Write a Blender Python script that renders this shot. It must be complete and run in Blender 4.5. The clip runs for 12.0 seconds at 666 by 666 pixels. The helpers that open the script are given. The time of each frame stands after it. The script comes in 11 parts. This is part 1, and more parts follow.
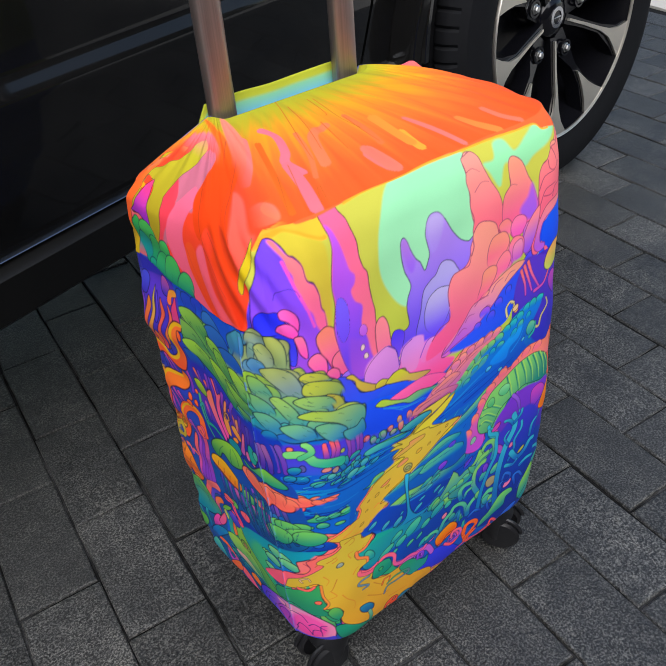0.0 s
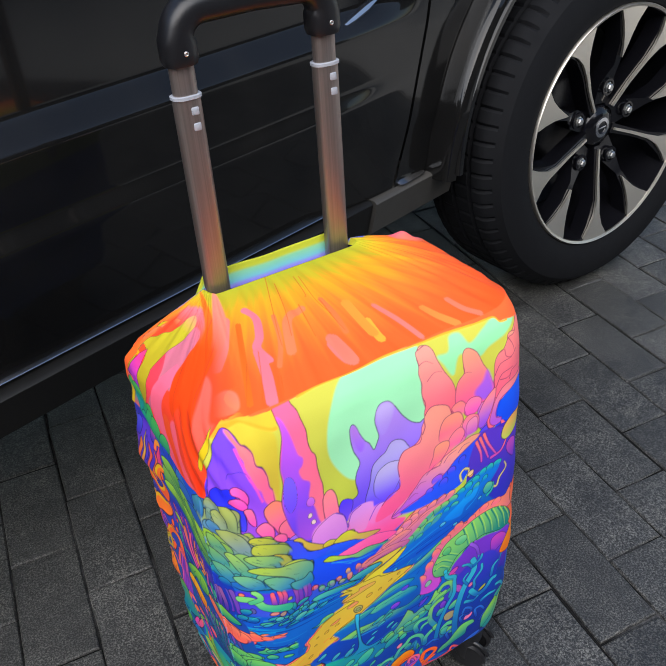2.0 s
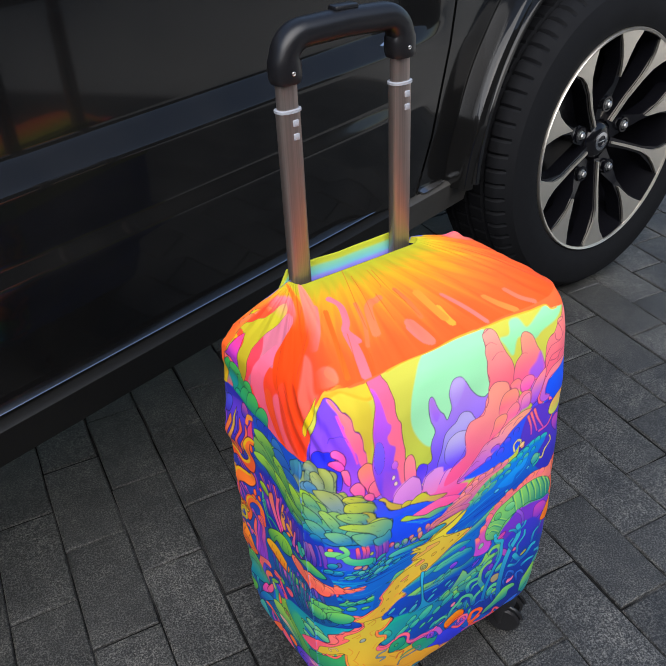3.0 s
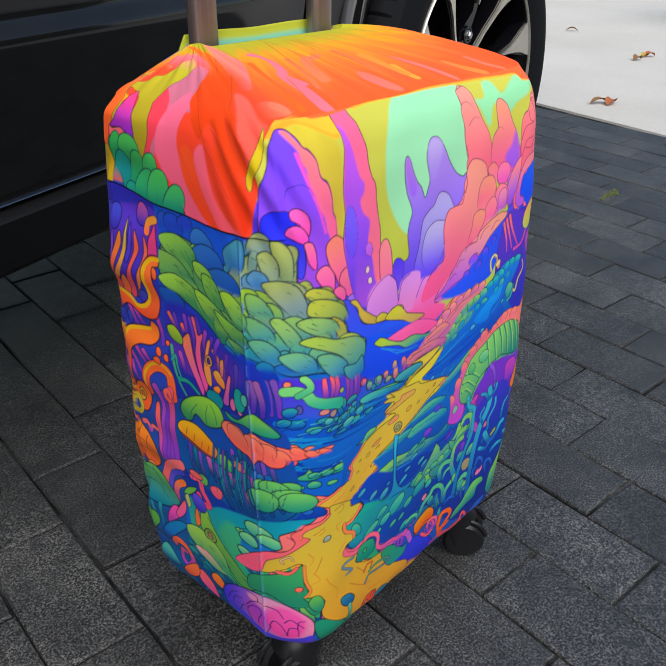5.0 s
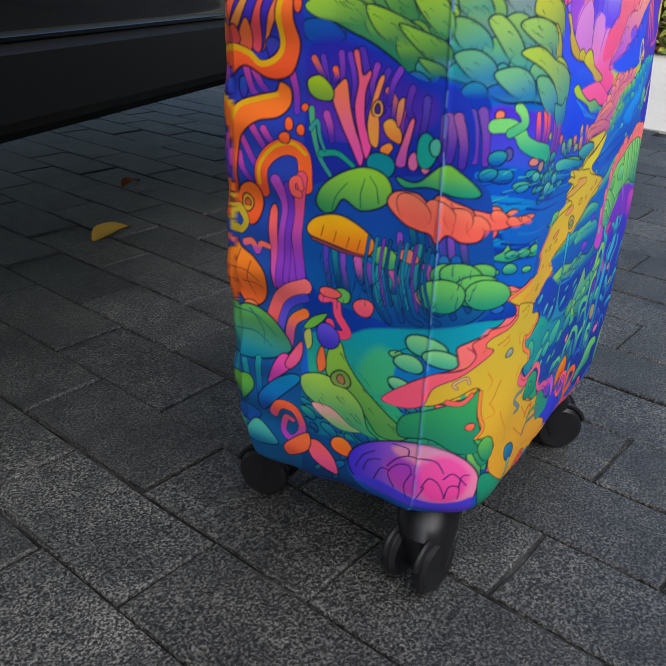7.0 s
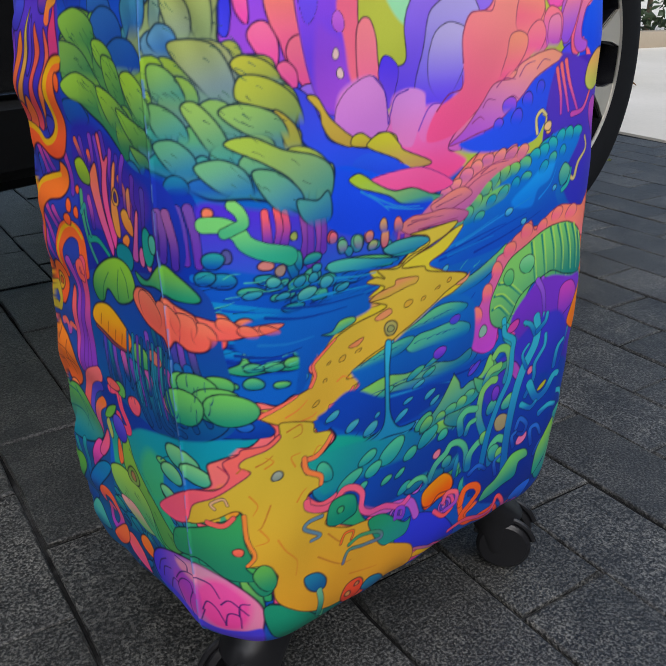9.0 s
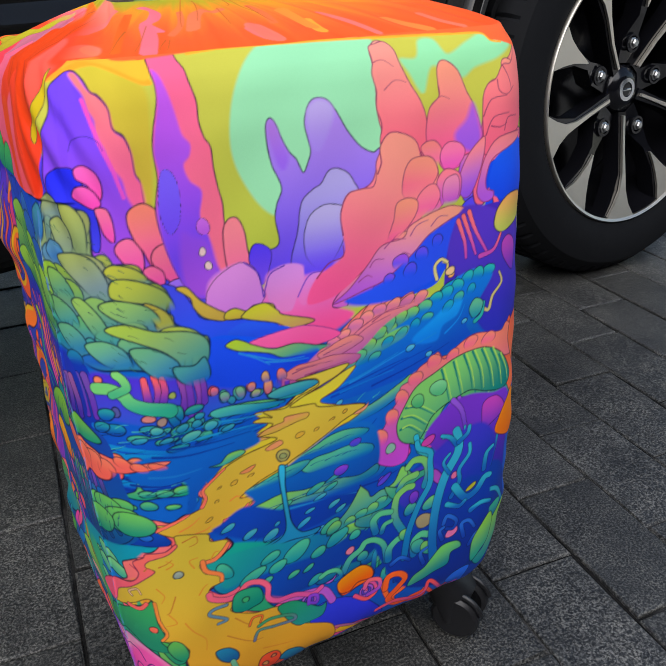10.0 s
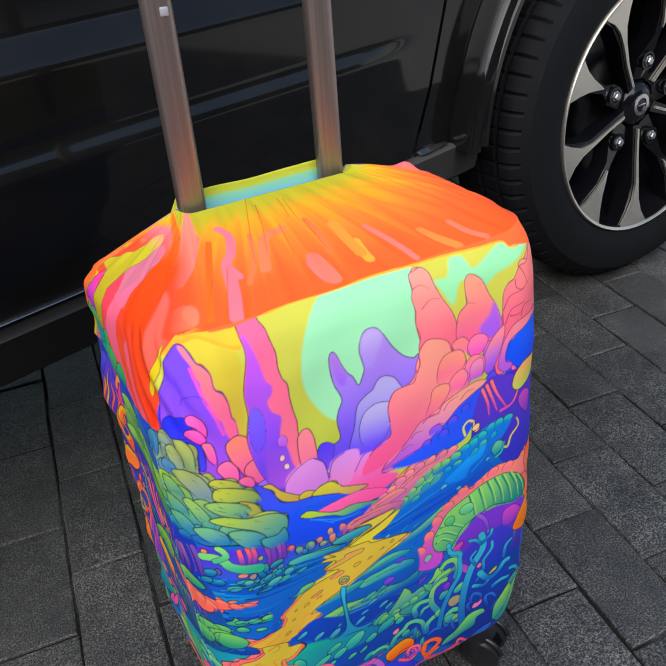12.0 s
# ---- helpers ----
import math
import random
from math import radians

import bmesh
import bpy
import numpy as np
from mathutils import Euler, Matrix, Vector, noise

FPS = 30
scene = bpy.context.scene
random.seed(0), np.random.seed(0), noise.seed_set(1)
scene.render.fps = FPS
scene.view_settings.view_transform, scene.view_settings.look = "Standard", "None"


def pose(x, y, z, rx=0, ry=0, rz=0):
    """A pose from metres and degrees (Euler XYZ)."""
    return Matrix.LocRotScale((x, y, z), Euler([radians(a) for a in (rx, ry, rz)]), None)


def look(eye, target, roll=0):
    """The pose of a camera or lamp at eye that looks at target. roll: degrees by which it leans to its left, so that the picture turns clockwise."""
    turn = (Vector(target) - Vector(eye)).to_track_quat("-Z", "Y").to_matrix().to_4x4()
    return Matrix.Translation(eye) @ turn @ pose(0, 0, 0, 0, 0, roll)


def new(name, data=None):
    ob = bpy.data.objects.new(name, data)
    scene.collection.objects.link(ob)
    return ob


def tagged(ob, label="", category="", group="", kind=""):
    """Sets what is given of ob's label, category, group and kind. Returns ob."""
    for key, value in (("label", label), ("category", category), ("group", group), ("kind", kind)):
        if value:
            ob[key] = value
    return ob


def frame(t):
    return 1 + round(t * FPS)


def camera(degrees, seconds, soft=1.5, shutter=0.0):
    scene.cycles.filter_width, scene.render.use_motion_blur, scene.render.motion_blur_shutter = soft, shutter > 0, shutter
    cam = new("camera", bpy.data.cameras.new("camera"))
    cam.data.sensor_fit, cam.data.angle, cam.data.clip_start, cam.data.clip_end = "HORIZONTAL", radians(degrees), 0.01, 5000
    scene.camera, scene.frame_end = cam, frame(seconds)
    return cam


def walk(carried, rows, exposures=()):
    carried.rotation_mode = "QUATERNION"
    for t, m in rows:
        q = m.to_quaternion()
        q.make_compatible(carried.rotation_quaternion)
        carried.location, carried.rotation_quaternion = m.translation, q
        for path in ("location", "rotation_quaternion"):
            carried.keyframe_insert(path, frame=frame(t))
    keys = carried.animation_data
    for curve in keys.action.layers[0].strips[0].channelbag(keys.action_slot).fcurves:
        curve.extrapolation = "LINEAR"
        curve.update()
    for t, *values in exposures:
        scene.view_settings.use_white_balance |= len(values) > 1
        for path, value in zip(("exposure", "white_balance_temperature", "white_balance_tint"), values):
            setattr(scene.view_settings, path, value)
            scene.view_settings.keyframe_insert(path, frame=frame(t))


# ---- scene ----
LENS = 46.1
cam = camera(LENS, 12.0, soft=1.1)
PATH = [
    (0, (-0.296, -0.379, 0.805), (0.574, 0.957, -0.402), -5.2),
    (0.5, (-0.243, -0.416, 0.827), (0.555, 0.961, -0.384), -5.0),
    (1, (-0.177, -0.433, 0.851), (0.564, 0.993, -0.34), -4.8),
    (1.5, (-0.163, -0.419, 0.914), (0.545, 1.04, -0.257), -4.7),
    (2, (-0.197, -0.424, 0.954), (0.519, 1.035, -0.211), -4.3),
    (2.5, (-0.275, -0.442, 0.981), (0.474, 1.007, -0.176), -3.6),
    (2.7, (-0.302, -0.453, 0.999), (0.464, 0.992, -0.152), -3.3),
    (4.3, (-0.382, -0.447, 0.802), (0.63, 0.904, -0.27), -1.1),
    (4.5, (-0.382, -0.414, 0.754), (0.684, 0.914, -0.295), -0.7),
    (5, (-0.395, -0.344, 0.669), (0.827, 0.899, -0.312), 0.6),
    (5.5, (-0.415, -0.274, 0.604), (0.935, 0.878, -0.317), 1.6),
    (6, (-0.462, -0.211, 0.552), (0.97, 0.874, -0.325), 2.1),
    (6.5, (-0.504, -0.182, 0.491), (0.966, 0.867, -0.369), 2.3),
    (6.7, (-0.513, -0.177, 0.464), (0.96, 0.865, -0.398), 2.4),
    (8.3, (-0.357, -0.231, 0.415), (1.013, 0.973, -0.403), 2.6),
    (8.5, (-0.333, -0.254, 0.431), (0.968, 1.026, -0.386), 2.0),
    (9, (-0.267, -0.319, 0.468), (0.838, 1.134, -0.348), 0.2),
    (9.5, (-0.202, -0.374, 0.534), (0.708, 1.189, -0.318), -1.5),
    (10, (-0.138, -0.423, 0.592), (0.614, 1.206, -0.29), -2.7),
    (10.5, (-0.122, -0.463, 0.668), (0.522, 1.204, -0.231), -3.5),
    (11, (-0.144, -0.528, 0.718), (0.459, 1.143, -0.201), -3.8),
    (11.5, (-0.151, -0.534, 0.776), (0.446, 1.106, -0.201), -4.4),
    (12, (-0.151, -0.423, 0.828), (0.496, 1.124, -0.263), -5.2),
]
walk(cam, [(t, look(eye, target, roll)) for t, eye, target, roll in PATH],
     exposures=[(0.0, 1.05), (1.5, 1.16), (2.5, 1.22), (4.5, 1.12), (5.5, 0.94), (6.5, 1.12), (8.5, 0.84), (9.5, 0.84), (10.5, 1.02), (11.0, 1.18), (11.5, 1.2), (12.0, 1.12)])

# ---- light: open shade under a bright sky, sunlit concrete further off ----
world = bpy.data.worlds.new("sky")
scene.world = world
world.use_nodes = True
wn = world.node_tree
sky = wn.nodes.new("ShaderNodeTexSky")
sky.sky_type, sky.sun_disc = "NISHITA", False
sky.sun_elevation, sky.sun_rotation = radians(40), radians(206.6)
wn.links.new(sky.outputs[0], wn.nodes["Background"].inputs[0])
wn.nodes["Background"].inputs[1].default_value = 0.095
sun = new("sun", bpy.data.lights.new("sun", "SUN"))
sun.data.energy, sun.data.angle, sun.data.color = 2.5, radians(85), (1.0, 0.975, 0.955)
sun.matrix_world = look((-2.0, -4.0, 3.6), (0, 0, 0))


# ---- materials ----
def mat(name, colour, rough=0.5, metal=0.0, coat=0.0, spec=0.5):
    m = bpy.data.materials.new(name)
    m.use_nodes = True
    b = m.node_tree.nodes["Principled BSDF"]
    b.inputs["Base Color"].default_value = (*colour, 1)
    b.inputs["Roughness"].default_value, b.inputs["Metallic"].default_value = rough, metal
    b.inputs["Coat Weight"].default_value, b.inputs["Coat Roughness"].default_value = coat, 0.05
    b.inputs["Specular IOR Level"].default_value = spec
    return m


def node(m, kind, **inputs):
    n = m.node_tree.nodes.new(kind)
    for key, value in inputs.items():
        n.inputs[key.replace("_", " ")].default_value = value
    return n


def link(m, a, b):
    m.node_tree.links.new(a, b)


def noise_of(m, scale, detail=4.0, rough=0.6, coords="Object"):
    tc = node(m, "ShaderNodeTexCoord")
    n = node(m, "ShaderNodeTexNoise", Scale=scale, Detail=detail, Roughness=rough)
    link(m, tc.outputs[coords], n.inputs["Vector"])
    return n.outputs["Fac"]


def ramp(m, fac, *stops):
    r = node(m, "ShaderNodeValToRGB")
    el = r.color_ramp.elements
    while len(el) < len(stops):
        el.new(0.5)
    for e, (p, c) in zip(el, stops):
        e.position, e.color = p, (*c, 1)
    link(m, fac, r.inputs["Fac"])
    return r.outputs["Color"]


def mix(m, fac, a, b, kind="MIX"):
    n = m.node_tree.nodes.new("ShaderNodeMix")
    n.data_type, n.blend_type = "RGBA", kind
    for value, socket in ((fac, n.inputs["Factor"]), (a, n.inputs[6]), (b, n.inputs[7])):
        if isinstance(value, (int, float)):
            socket.default_value = value
        elif isinstance(value, tuple):
            socket.default_value = (*value, 1)
        else:
            link(m, value, socket)
    return n.outputs[2]


def bump(m, height, strength=0.3, distance=0.001):
    b = node(m, "ShaderNodeBump", Strength=strength, Distance=distance)
    link(m, height, b.inputs["Height"])
    link(m, b.outputs["Normal"], m.node_tree.nodes["Principled BSDF"].inputs["Normal"])
    return b


def base(m, colour):
    link(m, colour, m.node_tree.nodes["Principled BSDF"].inputs["Base Color"])


def rough_by(m, fac, low, high):
    r = node(m, "ShaderNodeMapRange", To_Min=low, To_Max=high)
    link(m, fac, r.inputs["Value"])
    link(m, r.outputs[0], m.node_tree.nodes["Principled BSDF"].inputs["Roughness"])


def paver_material():
    m = mat("paver_concrete", (0.1, 0.1, 0.1), 0.50, spec=0.7)
    info = node(m, "ShaderNodeObjectInfo")
    isl = node(m, "ShaderNodeNewGeometry")
    add = node(m, "ShaderNodeMath")
    link(m, info.outputs["Random"], add.inputs[0])
    link(m, isl.outputs["Random Per Island"], add.inputs[1])
    fr = node(m, "ShaderNodeMath")
    fr.operation = "FRACT"
    link(m, add.outputs[0], fr.inputs[0])
    tc = node(m, "ShaderNodeNewGeometry").outputs["Position"]

    def world_noise(scale, detail, rough):
        n = node(m, "ShaderNodeTexNoise", Scale=scale, Detail=detail, Roughness=rough)
        link(m, tc, n.inputs["Vector"])
        return n.outputs["Fac"]

    tone = ramp(m, fr.outputs[0], (0.0, (0.0280, 0.0280, 0.0266)), (0.5, (0.0395, 0.0395, 0.0376)), (1.0, (0.0505, 0.0505, 0.0482)))
    grit = world_noise(400, 3, 0.7)
    speck = ramp(m, grit, (0.38, (0.05, 0.05, 0.05)), (0.49, (0.66, 0.66, 0.66)), (0.62, (3.3, 3.25, 3.15)))
    stain = ramp(m, world_noise(9, 5, 0.65), (0.30, (0.45, 0.45, 0.46)), (0.52, (1.0, 0.995, 0.98)), (0.72, (1.6, 1.57, 1.5)))
    blotch = ramp(m, world_noise(46, 4, 0.7), (0.32, (0.62, 0.62, 0.63)), (0.5, (1.0, 1.0, 1.0)), (0.68, (1.3, 1.29, 1.26)))
    base(m, mix(m, 1.0, mix(m, 1.0, mix(m, 1.0, tone, speck, "MULTIPLY"), stain, "MULTIPLY"), blotch, "MULTIPLY"))
    pits = ramp(m, world_noise(170, 2, 0.5), (0.30, (0.12, 0.12, 0.12)), (0.37, (1.0, 1.0, 1.0)))
    m_out = m.node_tree.nodes["Principled BSDF"].inputs["Base Color"]
    base(m, mix(m, 1.0, m_out.links[0].from_socket, pits, "MULTIPLY"))
    rise = node(m, "ShaderNodeMath")
    rise.operation = "ADD"
    link(m, grit, rise.inputs[0])
    link(m, world_noise(130, 3, 0.7), rise.inputs[1])
    bump(m, rise.outputs[0], 1.0, 0.0012)
    return m


def joint_material():
    m = mat("joint_sand", (0.03, 0.029, 0.028), 0.95, spec=0.2)
    n = noise_of(m, 300, 3, 0.7)
    fill = ramp(m, noise_of(m, 7, 4, 0.6), (0.46, (0.25, 0.25, 0.25)), (0.68, (2.2, 2.2, 2.25)))
    base(m, mix(m, 1.0, ramp(m, n, (0.3, (0.016, 0.016, 0.0155)), (0.7, (0.050, 0.0495, 0.048))), fill, "MULTIPLY"))
    bump(m, n, 0.8, 0.002)
    return m


def pale_material():
    m = mat("pale_concrete", (0.6, 0.6, 0.58), 0.85, spec=0.3)
    big, small = noise_of(m, 0.8, 5, 0.6), noise_of(m, 60, 4, 0.7)
    c = ramp(m, big, (0.3, (0.56, 0.53, 0.46)), (0.7, (0.68, 0.64, 0.57)))
    base(m, mix(m, 0.25, c, ramp(m, small, (0.3, (0.5, 0.5, 0.48)), (0.7, (0.8, 0.79, 0.77))), "MULTIPLY"))
    bump(m, small, 0.3, 0.001)
    return m


def paint_material():
    m = mat("black_car_paint", (0.004, 0.004, 0.005), 0.3, 0.0, 0.42, 0.15)
    dust = noise_of(m, 7, 6, 0.65)
    base(m, ramp(m, dust, (0.35, (0.0050, 0.0050, 0.0052)), (0.75, (0.0098, 0.0094, 0.0088))))
    rough_by(m, dust, 0.07, 0.17)
    return m


def grain_material(name, dark, light, scale, rough, height=0.0005, strength=0.4, metal=0.0, spec=0.5):
    m = mat(name, dark, rough, metal, 0.0, spec)
    n = noise_of(m, scale, 5, 0.65)
    wear = noise_of(m, scale * 0.08, 4, 0.6)
    base(m, mix(m, wear, ramp(m, n, (0.35, dark), (0.7, light)), ramp(m, n, (0.35, light), (0.7, dark))))
    rough_by(m, wear, rough * 0.8, min(1.0, rough * 1.2))
    bump(m, n, strength, height)
    return m


def tube_material():
    m = mat("bronze_anodised_tube", (0.45, 0.37, 0.34), 0.36, 0.85)
    tc = node(m, "ShaderNodeTexCoord")
    mp = node(m, "ShaderNodeMapping")
    mp.inputs["Scale"].default_value = (900, 900, 6)
    link(m, tc.outputs["Object"], mp.inputs["Vector"])
    n = node(m, "ShaderNodeTexNoise", Scale=1.0, Detail=3.0)
    link(m, mp.outputs[0], n.inputs["Vector"])
    base(m, ramp(m, n.outputs["Fac"], (0.3, (0.27, 0.225, 0.205)), (0.7, (0.36, 0.30, 0.275))))
    rough_by(m, n.outputs["Fac"], 0.34, 0.46)
    return m


def cloth_material():
    m = mat("printed_stretch_cloth", (0.8, 0.3, 0.3), 0.75, spec=0.16)
    a = node(m, "ShaderNodeVertexColor")
    a.layer_name = "print"
    m.node_tree.nodes["Principled BSDF"].inputs["Sheen Weight"].default_value = 0.02
    n = noise_of(m, 1400, 2, 0.6)
    base(m, mix(m, 0.12, a.outputs["Color"], ramp(m, n, (0.3, (0.8, 0.8, 0.8)), (0.7, (1, 1, 1))), "MULTIPLY"))
    bump(m, n, 0.25, 0.0003)
    return m


M_PAVER, M_JOINT, M_PALE, M_PAINT = paver_material(), joint_material(), pale_material(), paint_material()
M_CLOTH, M_TUBE = cloth_material(), tube_material()
M_TYRE = grain_material("tyre_rubber", (0.0035, 0.0037, 0.0045), (0.0085, 0.009, 0.0105), 180, 0.78, 0.0005, 0.4, 0.0, 0.14)
M_PLASTIC = grain_material("black_grip_plastic", (0.005, 0.005, 0.006), (0.010, 0.010, 0.012), 900, 0.36, 0.0002, 0.2)
M_CASTER = grain_material("black_caster_plastic", (0.006, 0.006, 0.007), (0.012, 0.012, 0.014), 700, 0.4, 0.0002, 0.15)
M_TRIM = grain_material("grey_sill_plastic", (0.0055, 0.0055, 0.0055), (0.010, 0.0098, 0.0092), 420, 0.42, 0.0004, 0.3, 0.0, 0.22)
M_UNDER = grain_material("underbody_black", (0.006, 0.006, 0.006), (0.010, 0.0095, 0.009), 60, 0.8, 0.0005, 0.4, 0.0, 0.15)
M_SILVER = grain_material("machined_alloy", (0.68, 0.63, 0.55), (0.80, 0.75, 0.66), 240, 0.42, 0.0001, 0.1, 1.0)
M_ALLOY = grain_material("gloss_black_alloy", (0.003, 0.003, 0.004), (0.006, 0.006, 0.008), 90, 0.16, 0.0001, 0.1, 0.0, 0.35)
M_CHROME = grain_material("chrome_trim", (0.45, 0.46, 0.48), (0.6, 0.6, 0.62), 300, 0.18, 0.0001, 0.05, 1.0)
M_STEEL = grain_material("zinc_bolt", (0.4, 0.4, 0.4), (0.62, 0.62, 0.6), 300, 0.35, 0.0001, 0.1, 1.0)
M_SILL = grain_material("grey_sill_end_plastic", (0.034, 0.032, 0.029), (0.052, 0.049, 0.044), 420, 0.45, 0.0004, 0.3)
M_WALL = grain_material("unseen_wall_brown", (0.024, 0.020, 0.016), (0.045, 0.038, 0.031), 30, 0.9, 0.002)
M_WHITE = mat("translucent_white_nylon", (0.34, 0.36, 0.40), 0.45)


# ---- building helpers ----
def part(name, bm, material, parent=None, label="", smooth=True):
    me = bpy.data.meshes.new(name)
    bm.to_mesh(me)
    bm.free()
    me.materials.append(material)
    if smooth:
        me.shade_smooth()
        me.set_sharp_from_angle(angle=radians(38))
    ob = new(name, me)
    ob.parent = parent
    if label:
        tagged(ob, label)
    return ob


def thing(name, m, label, category, group="", kind=""):
    ob = new(name)
    ob.matrix_world = m
    ob.empty_display_size = 0.05
    return tagged(ob, label, category, group, kind)


def box(bm, lo, hi, bevel=0.0, m=None, seg=2):
    r = bmesh.ops.create_cube(bm, size=1.0)
    vs = r["verts"]
    for v in vs:
        v.co = Vector([lo[k] + (v.co[k] + 0.5) * (hi[k] - lo[k]) for k in range(3)])
    es = list({e for v in vs for e in v.link_edges})
    if bevel:
        out = bmesh.ops.bevel(bm, geom=vs + es, offset=bevel, segments=seg, affect="EDGES", profile=0.5)
        vs = list({v for f in out["faces"] for v in f.verts} | {v for v in vs if v.is_valid})
    if m:
        bmesh.ops.transform(bm, matrix=m, verts=vs)
    return bm


def loft(bm, rings, close=True, caps=True):
    """Rings of equally many points, bridged in order."""
    rows = [[bm.verts.new(p) for p in ring] for ring in rings]
    n = len(rows[0])
    for a, b in zip(rows, rows[1:]):
        for k in range(n if close else n - 1):
            bm.faces.new((a[k], a[(k + 1) % n], b[(k + 1) % n], b[k]))
    if caps and close:
        bm.faces.new(rows[0][::-1])
        bm.faces.new(rows[-1])
    return bm


def lathe(bm, profile, steps=64, m=None, turn=None):
    """profile: (radius, height along the axis z)."""
    rings = []
    for r, h in profile:
        rings.append([Vector((r * math.cos(2 * math.pi * k / steps), r * math.sin(2 * math.pi * k / steps), h)) for k in range(steps)])
    if m:
        rings = [[m @ p for p in ring] for ring in rings]
    rows = [[bm.verts.new(p) for p in ring] for ring in rings]
    for a, b in zip(rows, rows[1:]):
        for k in range(steps):
            bm.faces.new((a[k], a[(k + 1) % steps], b[(k + 1) % steps], b[k]))
    for row, flip in ((rows[0], True), (rows[-1], False)):
        if (row[0].co - row[steps // 2].co).length > 1e-5 and turn is None:
            bm.faces.new(row[::-1] if flip else row)
    return bm


def sweep(bm, points, radius, steps=12, flat=1.0):
    """A tube along points; radius a number or one per point."""
    pts = [Vector(p) for p in points]
    rings, side = [], None
    for k, p in enumerate(pts):
        d = (pts[min(k + 1, len(pts) - 1)] - pts[max(k - 1, 0)]).normalized()
        side = (side - d * side.dot(d)).normalized() if side else d.orthogonal().normalized()
        up = d.cross(side)
        r = radius[k] if isinstance(radius, (list, tuple)) else radius
        rings.append([p + side * (r * math.cos(2 * math.pi * j / steps)) + up * (r * flat * math.sin(2 * math.pi * j / steps)) for j in range(steps)])
    return loft(bm, rings)


def normals(bm):
    bmesh.ops.recalc_face_normals(bm, faces=bm.faces)
    return bm


# ---- ground: block paving in running bond, then pale concrete ----
ROW, LONG, TURN = 0.1, 0.2, radians(3.8)
E_ROW, E_ACROSS = Vector((math.sin(TURN), math.cos(TURN), 0)), Vector((math.cos(TURN), -math.sin(TURN), 0))


def build_ground():
    bm = bmesh.new()
    far = 400.0
    vs = [bm.verts.new(p) for p in ((-far, -far, -0.0042), (far, -far, -0.0042), (far, far, -0.0042), (-far, far, -0.0042))]
    bm.faces.new(vs)
    ground = part("ground", bm, M_JOINT, None, smooth=False)
    tagged(ground, "dark sandy bed under grey concrete block paving", "ground", kind="structure")
    return ground


def paver_bmesh(bm, m, rnd, bev=0.0020):
    """One worn concrete block: chamfered top, slightly uneven."""
    hx, hy, t = ROW / 2 - 0.0006 - rnd.random() * 0.0008, LONG / 2 - 0.0006 - rnd.random() * 0.0009, 0.05
    levels = [(0.0, -t), (0.0, -bev), (bev * 0.4, -bev * 0.25), (bev * 1.3, 0.0)]
    rings = []
    ring = ((-1, -1), (0, -1), (1, -1), (1, -0.33), (1, 0.4), (1, 1), (0.1, 1), (-1, 1), (-1, 0.3), (-1, -0.4))
    worn = [rnd.uniform(0.0, 1.0) ** 3 * 0.0018 for _ in ring]
    chip = [rnd.random() ** 6 * 0.004 for _ in ring]
    for inset, z in levels:
        rings.append([m @ Vector((sx * (hx - inset) - (w * sx if abs(sx) == 1 else 0), sy * (hy - inset) - (w * sy if abs(sy) == 1 else 0), z - (c if z > -0.003 and inset < 0.002 else 0)))
                      for (sx, sy), w, c in zip(ring, worn, chip)])
    rows = [[bm.verts.new(p) for p in r] for r in rings]
    for a, b in zip(rows, rows[1:]):
        n = len(a)
        for k in range(n):
            bm.faces.new((a[k], a[(k + 1) % n], b[(k + 1) % n], b[k]))
    bm.faces.new(rows[-1])


def edge_of_pale(y):
    return 2.03 + 0.145 * (y - 0.2)


def build_paving():
    paving = tagged(new("pavement"), "grey concrete block paving laid in running bond", "pavement", kind="structure")
    rnd = random.Random(5)
    meshes = []
    for k in range(14):
        bm = bmesh.new()
        paver_bmesh(bm, Matrix.Identity(4), rnd)
        me = bpy.data.meshes.new("brick")
        bm.to_mesh(me)
        bm.free()
        me.materials.append(M_PAVER)
        meshes.append(me)
    rest = bmesh.new()
    for i in range(-34, 30):
        for j in range(-16, 34):
            across = -0.05 + ROW * (i + 0.5)
            along = (0.083 if i % 2 else -0.017) + LONG * (j + 0.5)
            c = E_ACROSS * across + E_ROW * along
            if c.x > edge_of_pale(c.y) - 0.03 or (c - Vector((0.3, 0.6, 0))).length > 4.2:
                continue
            m = Matrix.Translation(c + Vector((rnd.uniform(-1, 1) * 0.0008, rnd.uniform(-1, 1) * 0.0008, rnd.uniform(-0.0016, 0.0008)))) \
                @ pose(0, 0, 0, rnd.uniform(-0.35, 0.35), rnd.uniform(-0.35, 0.35), -math.degrees(TURN) + rnd.uniform(-0.35, 0.35))
            if -0.75 < c.x < 1.75 and -0.5 < c.y < 1.7 and not (c.x > 0.2 and c.y > 1.35) and not (c.x < -0.4 and c.y < -0.15):
                ob = new("brick", rnd.choice(meshes))
                ob.parent, ob.matrix_world = paving, m
            else:
                paver_bmesh(rest, m, rnd)
    ob = part("brick_rest", rest, M_PAVER, paving, smooth=False)
    tagged(ob, kind="stuff")
    return paving


